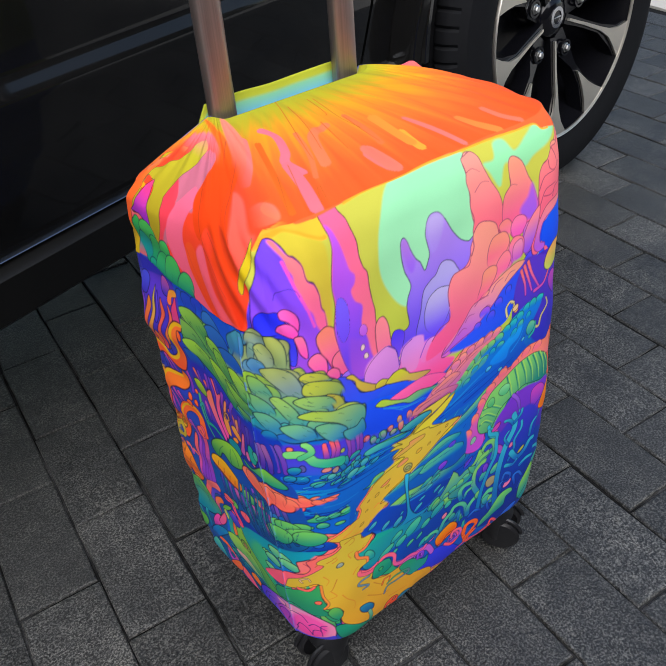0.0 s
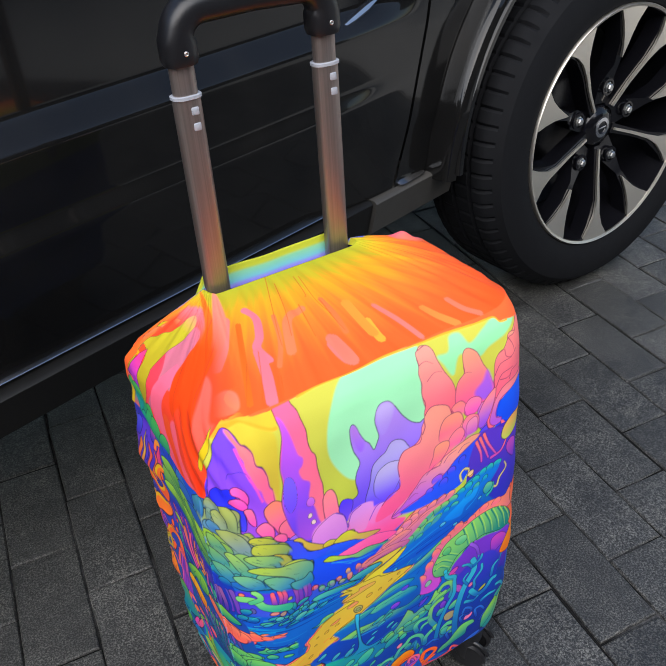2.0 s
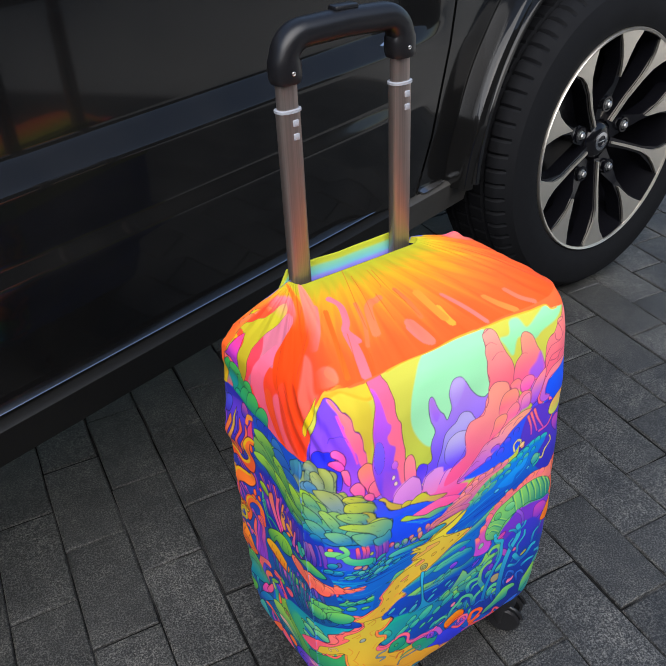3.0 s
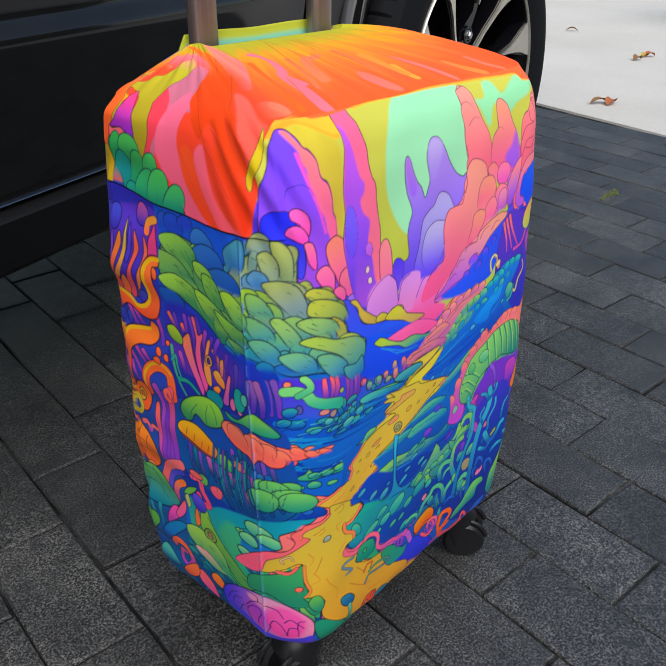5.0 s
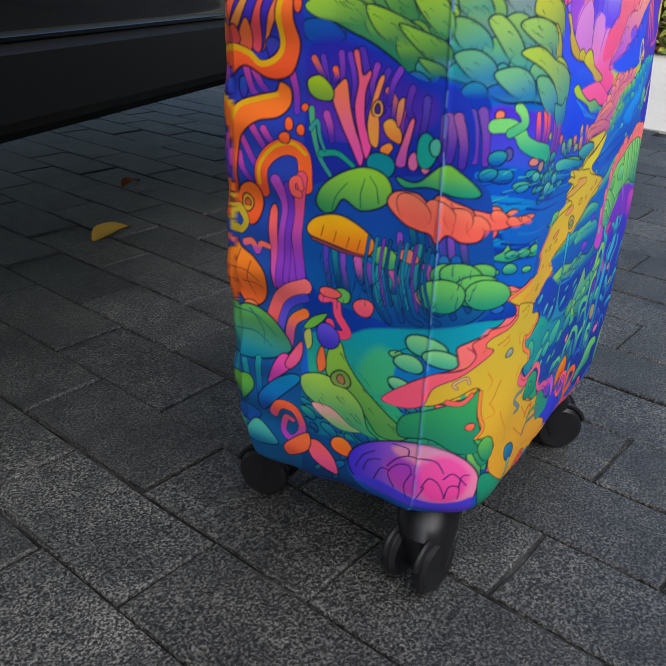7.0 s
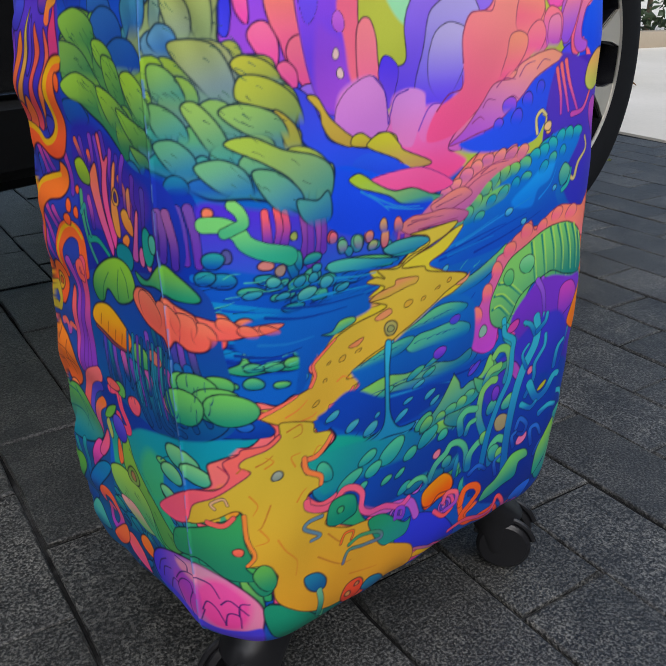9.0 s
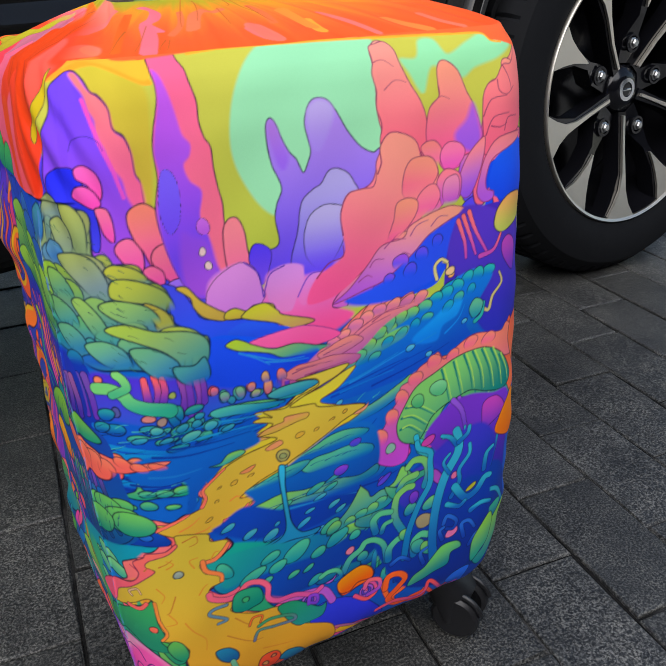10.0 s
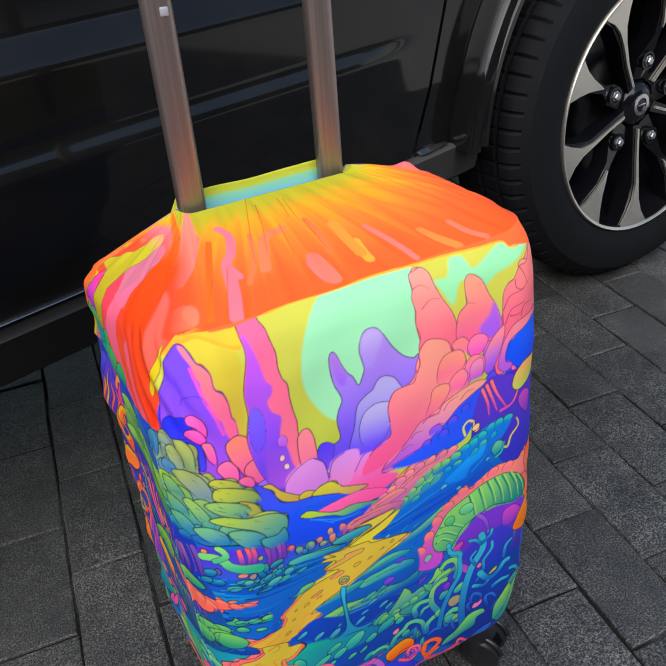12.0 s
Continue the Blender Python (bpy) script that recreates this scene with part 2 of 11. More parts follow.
def build_pale():
    bm = bmesh.new()
    ys = [-14 + 1.0 * k for k in range(40)]
    left = [(edge_of_pale(y), y) for y in ys]
    top = 0.004
    a = [bm.verts.new((x, y, top)) for x, y in left]
    a0 = [bm.verts.new((x, y, -0.06)) for x, y in left]
    b = [bm.verts.new((26, y, top)) for x, y in left]
    for k in range(len(ys) - 1):
        bm.faces.new((a[k], b[k], b[k + 1], a[k + 1]))
        bm.faces.new((a0[k], a[k], a[k + 1], a0[k + 1]))
    ob = part("road", normals(bm), M_PALE, None, smooth=False)
    return tagged(ob, "pale sunlit concrete driveway slab", "driveway", kind="structure")


def wall(name, a, b, height, thick=0.25):
    """A plain wall from a to b on the ground, added out of view."""
    a, b = Vector((*a, 0)), Vector((*b, 0))
    d = (b - a).normalized()
    n = Vector((-d.y, d.x, 0)) * thick
    bm = bmesh.new()
    loft(bm, [[p + Vector((0, 0, z)) for p in (a, b, b + n, a + n)] for z in (-0.05, 0.3, height * 0.6, height)])
    ob = part(name, normals(bm), M_WALL, None, smooth=False)
    return tagged(ob, "plain brown wall added out of view to darken reflections", "wall", kind="structure")


build_ground()
build_pale()
# unseen walls, added to close the place and darken the car's reflections
wall("wall_south", (9.0, -4.2), (-5.5, -4.2), 3.0)
wall("wall_west", (-5.5, -4.2), (-5.5, 7.0), 3.0)

# ---- the car ----
CAR = pose(0, 0.502, 0.019, 0, 0, 16.6)
HUB = Vector((0.9745, -0.153, 0.3215))
ARCH = 0.385


def door_y(z):
    return float(np.interp(z, (0.30, 0.355, 0.375, 0.45, 0.512, 0.518, 0.536, 0.541, 0.616, 0.622, 0.644, 0.649, 0.80, 1.0),
                           (0.018, 0.012, 0.008, -0.006, -0.0150, -0.0145, -0.0072, -0.0066, -0.0085, -0.0060, 0.020, 0.0215, 0.024, 0.034)))


def plain_y(z):
    return float(np.interp(z, (0.30, 0.345, 0.45, 0.60, 0.70, 0.80, 1.0), (0.002, -0.003, -0.010, -0.006, 0.004, 0.020, 0.064)))


def skin_y(x, z):
    """The door's creases run out before its front edge."""
    w = smooth_step(cut_x(z) - 0.20, cut_x(z) - 0.02, x)
    return door_y(z) * (1 - w) + plain_y(z) * w


def cut_x(z):
    return 0.492 + (z - 0.381) * 0.335


def smooth_step(a, b, x):
    t = min(1.0, max(0.0, (x - a) / (b - a)))
    return t * t * (3 - 2 * t)


def build_car():
    car = thing("car", CAR, "black glossy car parked on paving with dusty lower doors", "car")
    zs = [0.345 + 0.004 * k for k in range(164)]
    # door skin, folded in at its front edge
    bm = bmesh.new()
    rows = []
    for z in zs:
        x1 = cut_x(z) - 0.002
        xs = [-2.2, -1.6, -1.0, -0.6, -0.3, 0.0, 0.12, 0.2] + [x1 - 0.24 + 0.02 * k for k in range(12)] + [x1 - 0.003, x1, x1]
        n = len(xs)
        rows.append([bm.verts.new((x, skin_y(x, z) + (0.0 if k < n - 2 else 0.003 if k == n - 2 else 0.03), z)) for k, x in enumerate(xs)])
    for a, b in zip(rows, rows[1:]):
        for k in range(len(a) - 1):
            bm.faces.new((a[k], a[k + 1], b[k + 1], b[k]))
    part("door", normals(bm), M_PAINT, car, "black front door with a creased lower panel")
    # fender with the wheel opening, fanned out from the arch to the door cut and the bonnet line
    bm = bmesh.new()
    rows = []
    na, nr = 150, 44
    for i in range(na + 1):
        a = radians(178.6 - 177.2 * i / na)
        d = Vector((math.cos(a), math.sin(a)))
        far = (1.0 - HUB.z) / max(d.y, 1e-4)
        if d.x < 0:
            far = min(far, (HUB.x - 0.002 - 0.492 - (HUB.z - 0.381) * 0.335) / (0.335 * d.y - d.x))
        else:
            far = min(far, (1.85 - HUB.x) / d.x)
        row = []
        for k in range(nr + 1):
            r = ARCH + (0.0015 * k if k < 18 else 0.0255 + (far - ARCH - 0.0255) * (k - 17) / (nr - 17))
            x, z = HUB.x + d.x * r, HUB.z + d.y * r
            flare = float(np.interp(r - ARCH, (0.0, 0.008, 0.015, 0.018, 0.0195, 0.021, 0.0225, 0.0255), (0.052, 0.050, 0.0465, 0.041, 0.026, 0.006, -0.002, 0.0)))
            row.append(bm.verts.new((x, plain_y(z) - flare + 0.5 * max(0.0, x - 1.45) ** 2, z)))
        rows.append(row)
    for a, b in zip(rows, rows[1:]):
        for k in range(nr):
            bm.faces.new((a[k], a[k + 1], b[k + 1], b[k]))
    part("fender", normals(bm), M_PAINT, car, "black front fender round the wheel opening")
    # arch lip rolled inward
    bm = bmesh.new()
    rings = []
    for k in range(61):
        a = radians(-6 + 183 * k / 60)
        d = Vector((math.cos(a), 0, math.sin(a)))
        c = Vector((HUB.x, 0, HUB.z))
        prof = [(ARCH + 0.003, -0.059), (ARCH + 0.001, -0.062), (ARCH - 0.008, -0.062), (ARCH - 0.012, -0.054), (ARCH - 0.004, 0.02), (ARCH + 0.003, 0.02)]
        rings.append([c + d * r + Vector((0, y + 0.5 * max(0.0, (c + d * r).x - 1.45) ** 2, 0)) for r, y in prof])
    part("arch_lip", normals(loft(bm, rings)), M_PAINT, car)
    bm = bmesh.new()
    rings = []
    for k in range(41):
        a = radians(-14 + 192 * k / 40)
        d = Vector((math.cos(a), 0, math.sin(a)))
        c = Vector((HUB.x, 0, HUB.z))
        rings.append([c + d * (ARCH - 0.002 + s) + Vector((0, y, 0)) for s, y in ((0, 0.0), (0.0, 0.3), (0.02, 0.3), (0.02, 0.0))])
    loft(bm, rings)
    box(bm, (0.5, 0.30, 0.2), (1.5, 0.33, 0.8))
    part("wheel_housing", normals(bm), M_UNDER, car)
    # sill
    bm = bmesh.new()
    prof = [(0.012, 0.3440), (-0.006, 0.3425), (-0.011, 0.338), (0.004, 0.278), (0.022, 0.264), (0.10, 0.258), (0.10, 0.344)]
    loft(bm, [[Vector((x, y, z)) for y, z in prof] for x in (-2.2, -1.0, 0.0, 0.418)])
    part("sill", normals(bm), M_TRIM, car, "satin black plastic sill panel")
    bm = bmesh.new()
    loft(bm, [[Vector((x, y - 0.006, z)) for y, z in prof] for x in (0.421, 0.5, 0.60, 0.634, 0.638)])
    part("sill_end", normals(bm), M_SILL, car, "grey plastic end cap of the sill before the wheel")
    bm = bmesh.new()
    prof = [(0.016, 0.3490), (0.006, 0.3488), (0.0045, 0.3500), (0.006, 0.3512), (0.016, 0.3515)]
    loft(bm, [[Vector((x, y, z)) for y, z in prof] for x in (-2.2, -1.0, 0.0, 0.488)])
    part("sill_strip", normals(bm), M_CHROME, car, "thin polished strip along the door bottom")
    bm = bmesh.new()
    loft(bm, [[Vector((x, -0.006 - 0.012 * w, 0.3445)), Vector((x, -0.010 - 0.010 * w, 0.347 + 0.003 * w)), Vector((x, 0.0, 0.349 + 0.010 * w)), Vector((x, 0.006, 0.3445))]
              for x, w in ((0.490, 0.10), (0.497, 0.50), (0.515, 0.45), (0.538, 0.25), (0.558, 0.02))])
    part("sill_clip", normals(bm), M_CHROME, car)
    # underbody and core
    bm = bmesh.new()
    box(bm, (-2.2, 0.05, 0.245), (0.56, 1.55, 0.275), 0.01)
    box(bm, (-2.2, 0.09, 0.275), (0.45, 1.6, 1.0), 0.02)
    box(bm, (0.45, 0.35, 0.3), (1.8, 1.6, 0.95), 0.02)
    box(bm, (0.45, 0.08, 0.80), (1.8, 0.35, 0.97), 0.02)
    part("underbody", normals(bm), M_UNDER, car)
    bm = bmesh.new()
    sweep(bm, [(-2.0, 0.30, 0.235), (-0.4, 0.28, 0.235), (0.1, 0.33, 0.24), (0.5, 0.4, 0.25)], 0.018, 14)
    part("exhaust_pipe", normals(bm), M_TRIM, car, "dull exhaust pipe under the floor")
    bm = bmesh.new()
    rings = [[Vector((x, door_y(0.64) - 0.008 + w * dy, z0 + dz * w)) for dy, dz in ((0, 0), (-0.004, 0.006), (0.0, 0.012), (0.02, 0.012), (0.02, 0.0))]
             for x, z0, w in ((0.385, 0.628, 0.3), (0.41, 0.631, 0.8), (0.44, 0.640, 0.9), (0.462, 0.652, 0.4))]
    loft(bm, rings)
    part("belt_trim_end", normals(bm), M_CHROME, car, "bright metal end of the door trim")
    build_wheel(car)
    return car


def build_wheel(car):
    R, LIP = 0.3405, 0.2365
    turn = pose(HUB.x, HUB.y, HUB.z, 88, 0, -9.5)   # local z points out of the car
    # tyre: local z 0 is the outer face, negative goes inwards
    bm = bmesh.new()
    prof = [(LIP - 0.006, -0.020), (LIP + 0.004, -0.006), (LIP + 0.018, -0.001), (LIP + 0.050, 0.004), (LIP + 0.078, -0.004), (R - 0.016, -0.016), (R - 0.006, -0.026)]
    grooves = []
    for c in (-0.060, -0.105, -0.150):
        grooves += [(R, c + 0.006), (R - 0.007, c + 0.004), (R - 0.007, c - 0.004), (R, c - 0.006)]
    prof += [(R - 0.001, -0.036)] + grooves + [(R - 0.001, -0.175), (R - 0.010, -0.188), (LIP + 0.06, -0.205), (LIP, -0.19), (LIP - 0.006, -0.02)]
    steps = 420
    rows = []
    for r, h in prof:
        ring = []
        for k in range(steps):
            rr = r
            if h < -0.018 and h > -0.19 and r > R - 0.02 and k % 6 == 0:
                rr = r - (0.0065 if h > -0.05 or h < -0.16 else 0.003)
            a = 2 * math.pi * k / steps
            ring.append(bm.verts.new((rr * math.cos(a), rr * math.sin(a), h)))
        rows.append(ring)
    for a, b in zip(rows, rows[1:]):
        for k in range(steps):
            bm.faces.new((a[k], a[(k + 1) % steps], b[(k + 1) % steps], b[k]))
    bmesh.ops.transform(bm, matrix=turn, verts=bm.verts)
    wheel = part("wheel", normals(bm), M_TYRE, car, "worn black rubber tyre with cut shoulder blocks")
    wheel.data.shade_smooth()
    wheel.data.set_sharp_from_angle(angle=radians(28))

    def wp(name, bm, material, label=""):
        bmesh.ops.transform(bm, matrix=turn, verts=bm.verts)
        return part(name, normals(bm), material, wheel, label)

    # barrel and dark dish
    bm = bmesh.new()
    lathe(bm, [(LIP - 0.008, -0.006), (LIP - 0.012, -0.03), (LIP - 0.02, -0.06), (LIP - 0.03, -0.17)], 96, turn=1)
    lathe(bm, [(LIP - 0.025, -0.172), (0.12, -0.165), (0.02, -0.16)], 64)
    wp("barrel", bm, M_ALLOY, "deep gloss-black wheel barrel")
    bm = bmesh.new()
    lathe(bm, [(LIP - 0.0065, -0.012), (LIP - 0.0058, -0.0045), (LIP - 0.001, -0.002), (LIP + 0.001, -0.005), (LIP, -0.02)], 128, turn=1)
    wp("lip", bm, M_SILVER, "machined silver rim lip")

    def plate(outline, z_of, thick):
        b = bmesh.new()
        top = [b.verts.new((x, y, z_of(math.hypot(x, y)))) for x, y in outline]
        low = [b.verts.new((x, y, z_of(math.hypot(x, y)) - thick)) for x, y in outline]
        n = len(outline) // 2
        for k in range(n - 1):
            b.faces.new((top[k], top[k + 1], top[-k - 2], top[-k - 1]))
            b.faces.new((low[k], low[k + 1], low[-k - 2], low[-k - 1]))
        for k in range(len(outline)):
            q = (k + 1) % len(outline)
            b.faces.new((top[k], top[q], low[q], low[k]))
        return b

    def face_z(r):
        return float(np.interp(r, (0.03, 0.08, 0.16, LIP), (-0.034, -0.030, -0.014, -0.0045)))

    def spoke_outline(a, spec):
        """spec: radius, half width, sideways shift."""
        d, s = (math.cos(a), math.sin(a)), (-math.sin(a), math.cos(a))
        left = [(d[0] * r + s[0] * (off + w), d[1] * r + s[1] * (off + w)) for r, w, off in spec]
        right = [(d[0] * r + s[0] * (off - w), d[1] * r + s[1] * (off - w)) for r, w, off in spec]
        return left + right[::-1]

    for k in range(5):
        bolt, mid = radians(12.5 + 72 * k), radians(48.5 + 72 * k)
        long = [(0.046, 0.0026, 0.004), (0.10, 0.0030, 0.006), (0.15, 0.0042, 0.006), (0.180, 0.0085, 0.004), (0.205, 0.020, 0.001), (LIP - 0.005, 0.040, 0.0)]
        wp("spoke", plate(spoke_outline(mid, long), face_z, 0.005), M_SILVER, "thin machined silver spoke flaring at the rim")
        body = [(0.04, 0.010, 0.004), (0.10, 0.008, 0.006), (0.15, 0.009, 0.006), (0.20, 0.022, 0.0), (LIP - 0.012, 0.038, 0.0)]
        wp("spoke_body", plate(spoke_outline(mid, body), lambda r: face_z(r) - 0.006, 0.035), M_ALLOY)
        wedge = [(0.138, 0.0008, -0.004), (0.16, 0.006, -0.003), (0.18, 0.0115, -0.002), (0.205, 0.022, 0.0), (LIP - 0.005, 0.039, 0.0)]
        wp("wedge", plate(spoke_outline(bolt, wedge), face_z, 0.005), M_SILVER, "machined silver wedge between the spokes")
        body = [(0.045, 0.020, 0.0), (0.085, 0.019, 0.0), (0.125, 0.007, -0.003), (0.17, 0.012, -0.002), (LIP - 0.012, 0.036, 0.0)]
        wp("wedge_body", plate(spoke_outline(bolt, body), lambda r: face_z(r) - 0.014 if r < 0.12 else face_z(r) - 0.006, 0.035), M_ALLOY)
        bm = bmesh.new()
        c = Vector((0.0795 * math.cos(bolt), 0.0795 * math.sin(bolt), -0.038))
        lathe(bm, [(0.0165, 0.0), (0.0165, 0.004), (0.0125, 0.004), (0.0120, 0.001)], 20, Matrix.Translation(c), turn=1)
        wp("bolt_seat", bm, M_ALLOY)
        bm = bmesh.new()
        lathe(bm, [(0.0100, 0.0), (0.0100, 0.004), (0.0078, 0.005), (0.0078, 0.009), (0.0055, 0.011)], 6, Matrix.Translation(c))
        wp("bolt", bm, M_STEEL, "bright zinc wheel bolt")
    bm = bmesh.new()
    lathe(bm, [(0.044, -0.07), (0.042, -0.046), (0.037, -0.040), (0.032, -0.038), (0.030, -0.036), (0.02, -0.034), (0.004, -0.0335)], 48)
    wp("hub_cap", bm, M_ALLOY, "gloss-black hub cap")
    bm = bmesh.new()
    lathe(bm, [(0.020, -0.0345), (0.020, -0.0325), (0.013, -0.0320), (0.013, -0.0335)], 40, turn=1)
    box(bm, (-0.011, -0.0022, -0.0340), (0.011, 0.0022, -0.0320), 0.0008)
    wp("emblem", bm, M_CHROME, "plain metal emblem ring")
    return wheel


build_car()


# ---- the suitcase cover: outline, height profile and printed canvas ----
SUIT = pose(0.0086, -0.0130, 0.0036, -1.199, 0.675, -0.59) @ Matrix.Scale(1.022, 4) @ pose(0, 0, 0, 0, 0, 4.3)   # leans back a little
X0, X1, Y0, Y1 = -0.1175, 0.2225, 0.000, 0.207
RL, RR, RB = 0.052, 0.045, 0.016          # front left, front right and back corner radius
PROFILE_Z = (0.070, 0.076, 0.085, 0.098, 0.118, 0.160, 0.250, 0.350, 0.430, 0.488, 0.511, 0.5225, 0.5285)
PROFILE_IN = (0.030, 0.018, 0.0105, 0.0065, 0.0045, 0.002, 0.000, 0.001, 0.0055, 0.0125, 0.019, 0.0265, 0.036)
PROFILE_SIDE = (0.030, 0.018, 0.0105, 0.0065, 0.0045, 0.002, 0.000, 0.000, 0.0010, 0.0030, 0.0060, 0.0100, 0.016)
ARC_L, ARC_R, ARC_B = RL * math.pi / 2, RR * math.pi / 2, RB * math.pi / 2
LEFT_LEN, RIGHT_LEN = (Y1 - Y0) - RL - RB, (Y1 - Y0) - RR - RB
FRONT_LEN, BACK_LEN = (X1 - X0) - RL - RR, (X1 - X0) - 2 * RB
U_BACK0 = -ARC_L / 2 - LEFT_LEN
U_FRONT = ARC_L / 2                        # the flat front runs from here
U_RIGHT = U_FRONT + FRONT_LEN              # to here
U_MARKS = np.cumsum([U_BACK0, LEFT_LEN, ARC_L, FRONT_LEN, ARC_R, RIGHT_LEN, ARC_B, BACK_LEN, ARC_B])
U_END = float(U_MARKS[-1])


def outline(u, inset, side):
    """Points of the case's outline; u is the length along it from the middle of the front left corner, negative along
    the left side, positive along the front, then the right side and the back. inset: front and back, side: the sides."""
    u, inset, side = np.broadcast_arrays(np.asarray(u, float), inset, side)
    x0, x1, y0, y1 = X0 + side, X1 - side, Y0 + inset, Y1 - 0.4 * inset
    rl, rr, rb = RL - 0.25 * inset, RR - 0.35 * inset, RB - 0.1 * inset
    m = U_MARKS
    x, y = np.zeros(u.shape), np.zeros(u.shape)

    def put(k, px, py):
        mask = (u >= m[k]) & ((u < m[k + 1]) | (k == 7))
        x[mask], y[mask] = px[mask], py[mask]

    def frac(k):
        return (u - m[k]) / (m[k + 1] - m[k])

    def bend(k, cx, cy, r, start):
        a = (start + frac(k)) * np.pi / 2
        put(k, cx + r * np.cos(a), cy + r * np.sin(a))

    put(0, x0, y1 - rb + (y0 + rl - y1 + rb) * frac(0))
    bend(1, x0 + rl, y0 + rl, rl, 2)
    put(2, x0 + rl + (x1 - rr - x0 - rl) * frac(2), y0)
    bend(3, x1 - rr, y0 + rr, rr, 3)
    put(4, x1, y0 + rr + (y1 - rb - y0 - rr) * frac(4))
    bend(5, x1 - rb, y1 - rb, rb, 0)
    put(6, x1 - rb + (x0 + rb - x1 + rb) * frac(6), y1)
    bend(7, x0 + rb, y1 - rb, rb, 1)
    return x, y


def height_path():
    """Length along the side's profile from the hem, with z and inset."""
    zz = np.linspace(PROFILE_Z[0], PROFILE_Z[-1], 4000)
    k = np.ones(121) / 121

    def eased(values):
        ii = np.interp(zz, PROFILE_Z, values)
        return np.convolve(np.r_[np.full(60, ii[0]), ii, np.full(60, ii[-1])], k, "valid")

    ii, side = eased(PROFILE_IN), eased(PROFILE_SIDE)
    ss = np.r_[0, np.cumsum(np.hypot(np.diff(zz), np.diff(ii)))]
    return ss, zz, ii, side


S_PATH, Z_PATH, I_PATH, SIDE_PATH = height_path()
V_TOP = float(S_PATH[-1])


def wall_point(u, v):
    z, i = np.interp(v, S_PATH, Z_PATH), np.interp(v, S_PATH, I_PATH)
    side = np.interp(v, S_PATH, SIDE_PATH)
    x, y = outline(u, i, side)
    full = np.clip((z - 0.40) / 0.08, 0, 1) * np.clip((x - 0.05) / 0.17, 0, 1)
    return x + (0.55 * side + 0.002) * full, y, z


def slot_loop(u, x, y):
    """The handle opening's edge, reached straight across from each point of the rim."""
    cx, cy, hx, hy = 0.0525, 0.186, 0.082, 0.008
    dx, dy = (x - (X0 + X1) / 2) / ((X1 - X0) / 2), (y - (Y0 + Y1) / 2) / ((Y1 - Y0) / 2)
    n = np.maximum(np.abs(dx), np.abs(dy)) ** 0.8 + 1e-6
    return cx + hx * np.clip(dx / n, -1, 1), cy + hy * np.clip(dy / n, -1, 1)


def top_surface(us, ks, rx, ry, rz):
    """The top from the rim, drawn in to the handle opening: fuller on the right, straight on the left, low behind."""
    sx, sy = slot_loop(us, rx, ry)
    K = ks[:, None]
    e = 1 - (1 - K) ** 1.15
    tx, ty = rx + (sx - rx) * e, ry + (sy - ry) * e
    right = np.exp(-((us - 0.36) / 0.12) ** 2)[None, :]
    back = (1 / (1 + np.exp(-(us - U_MARKS[6] - 0.02) / 0.008)) * (us < U_END - 0.035))[None, :]
    power = 1.25 + 0.25 * np.exp(-((us + 0.10) / 0.06) ** 2)[None, :] + 0.45 * np.exp(-((us - 0.17) / 0.12) ** 2)[None, :] + 0.7 * right
    tz = rz[None, :] + (0.0235 - 0.019 * back) * (1 - (1 - K) ** power)
    tz = tz + 0.0035 * right * np.sin(np.pi * K)
    return tx, ty, tz, sx, sy


# ---- painting tools for the print (canvas in metres: u along the cloth, v upwards from the hem) ----
PX = 0.0005
CU0, CU1, CV0, CV1 = -0.20, 0.36, 0.0, 0.885
TOP_V = 0.660                              # the top's plan lies on the canvas from here up
CW, CH = int((CU1 - CU0) / PX), int((CV1 - CV0) / PX)
canvas = np.zeros((CH, CW, 3), np.float32)
art = random.Random(11)


def rgb(text):
    """sRGB hex to linear."""
    c = np.array([int(text[k:k + 2], 16) / 255 for k in (0, 2, 4)])
    return np.where(c <= 0.04045, c / 12.92, ((c + 0.055) / 1.055) ** 2.4).astype(np.float32)


INK = rgb("0e0c30")
SCALE_INK = 1.18


def curve(points, closed=True, per=10):
    """Catmull-Rom through points given in millimetres."""
    p = np.array(points, float) / 1000.0
    n = len(p)
    idx = range(n) if closed else range(n - 1)
    out = []
    t = np.linspace(0, 1, per, endpoint=False)[:, None]
    for k in idx:
        if closed:
            a, b, c, d = p[(k - 1) % n], p[k], p[(k + 1) % n], p[(k + 2) % n]
        else:
            a, b, c, d = p[max(k - 1, 0)], p[k], p[k + 1], p[min(k + 2, n - 1)]
        out.append(0.5 * (2 * b + (c - a) * t + (2 * a - 5 * b + 4 * c - d) * t ** 2 + (3 * b - a - 3 * c + d) * t ** 3))
    if not closed:
        out.append(p[-1:])
    return np.concatenate(out)


def window_of(q, pad):
    i0 = max(int((q[:, 0].min() - pad - CU0) / PX), 0)
    i1 = min(int((q[:, 0].max() + pad - CU0) / PX) + 2, CW)
    j0 = max(int((q[:, 1].min() - pad - CV0) / PX), 0)
    j1 = min(int((q[:, 1].max() + pad - CV0) / PX) + 2, CH)
    if i1 <= i0 or j1 <= j0:
        return None
    u = CU0 + (np.arange(i0, i1) + 0.5) * PX
    v = CV0 + (np.arange(j0, j1) + 0.5) * PX
    return slice(j0, j1), slice(i0, i1), u[None, :], v[:, None]


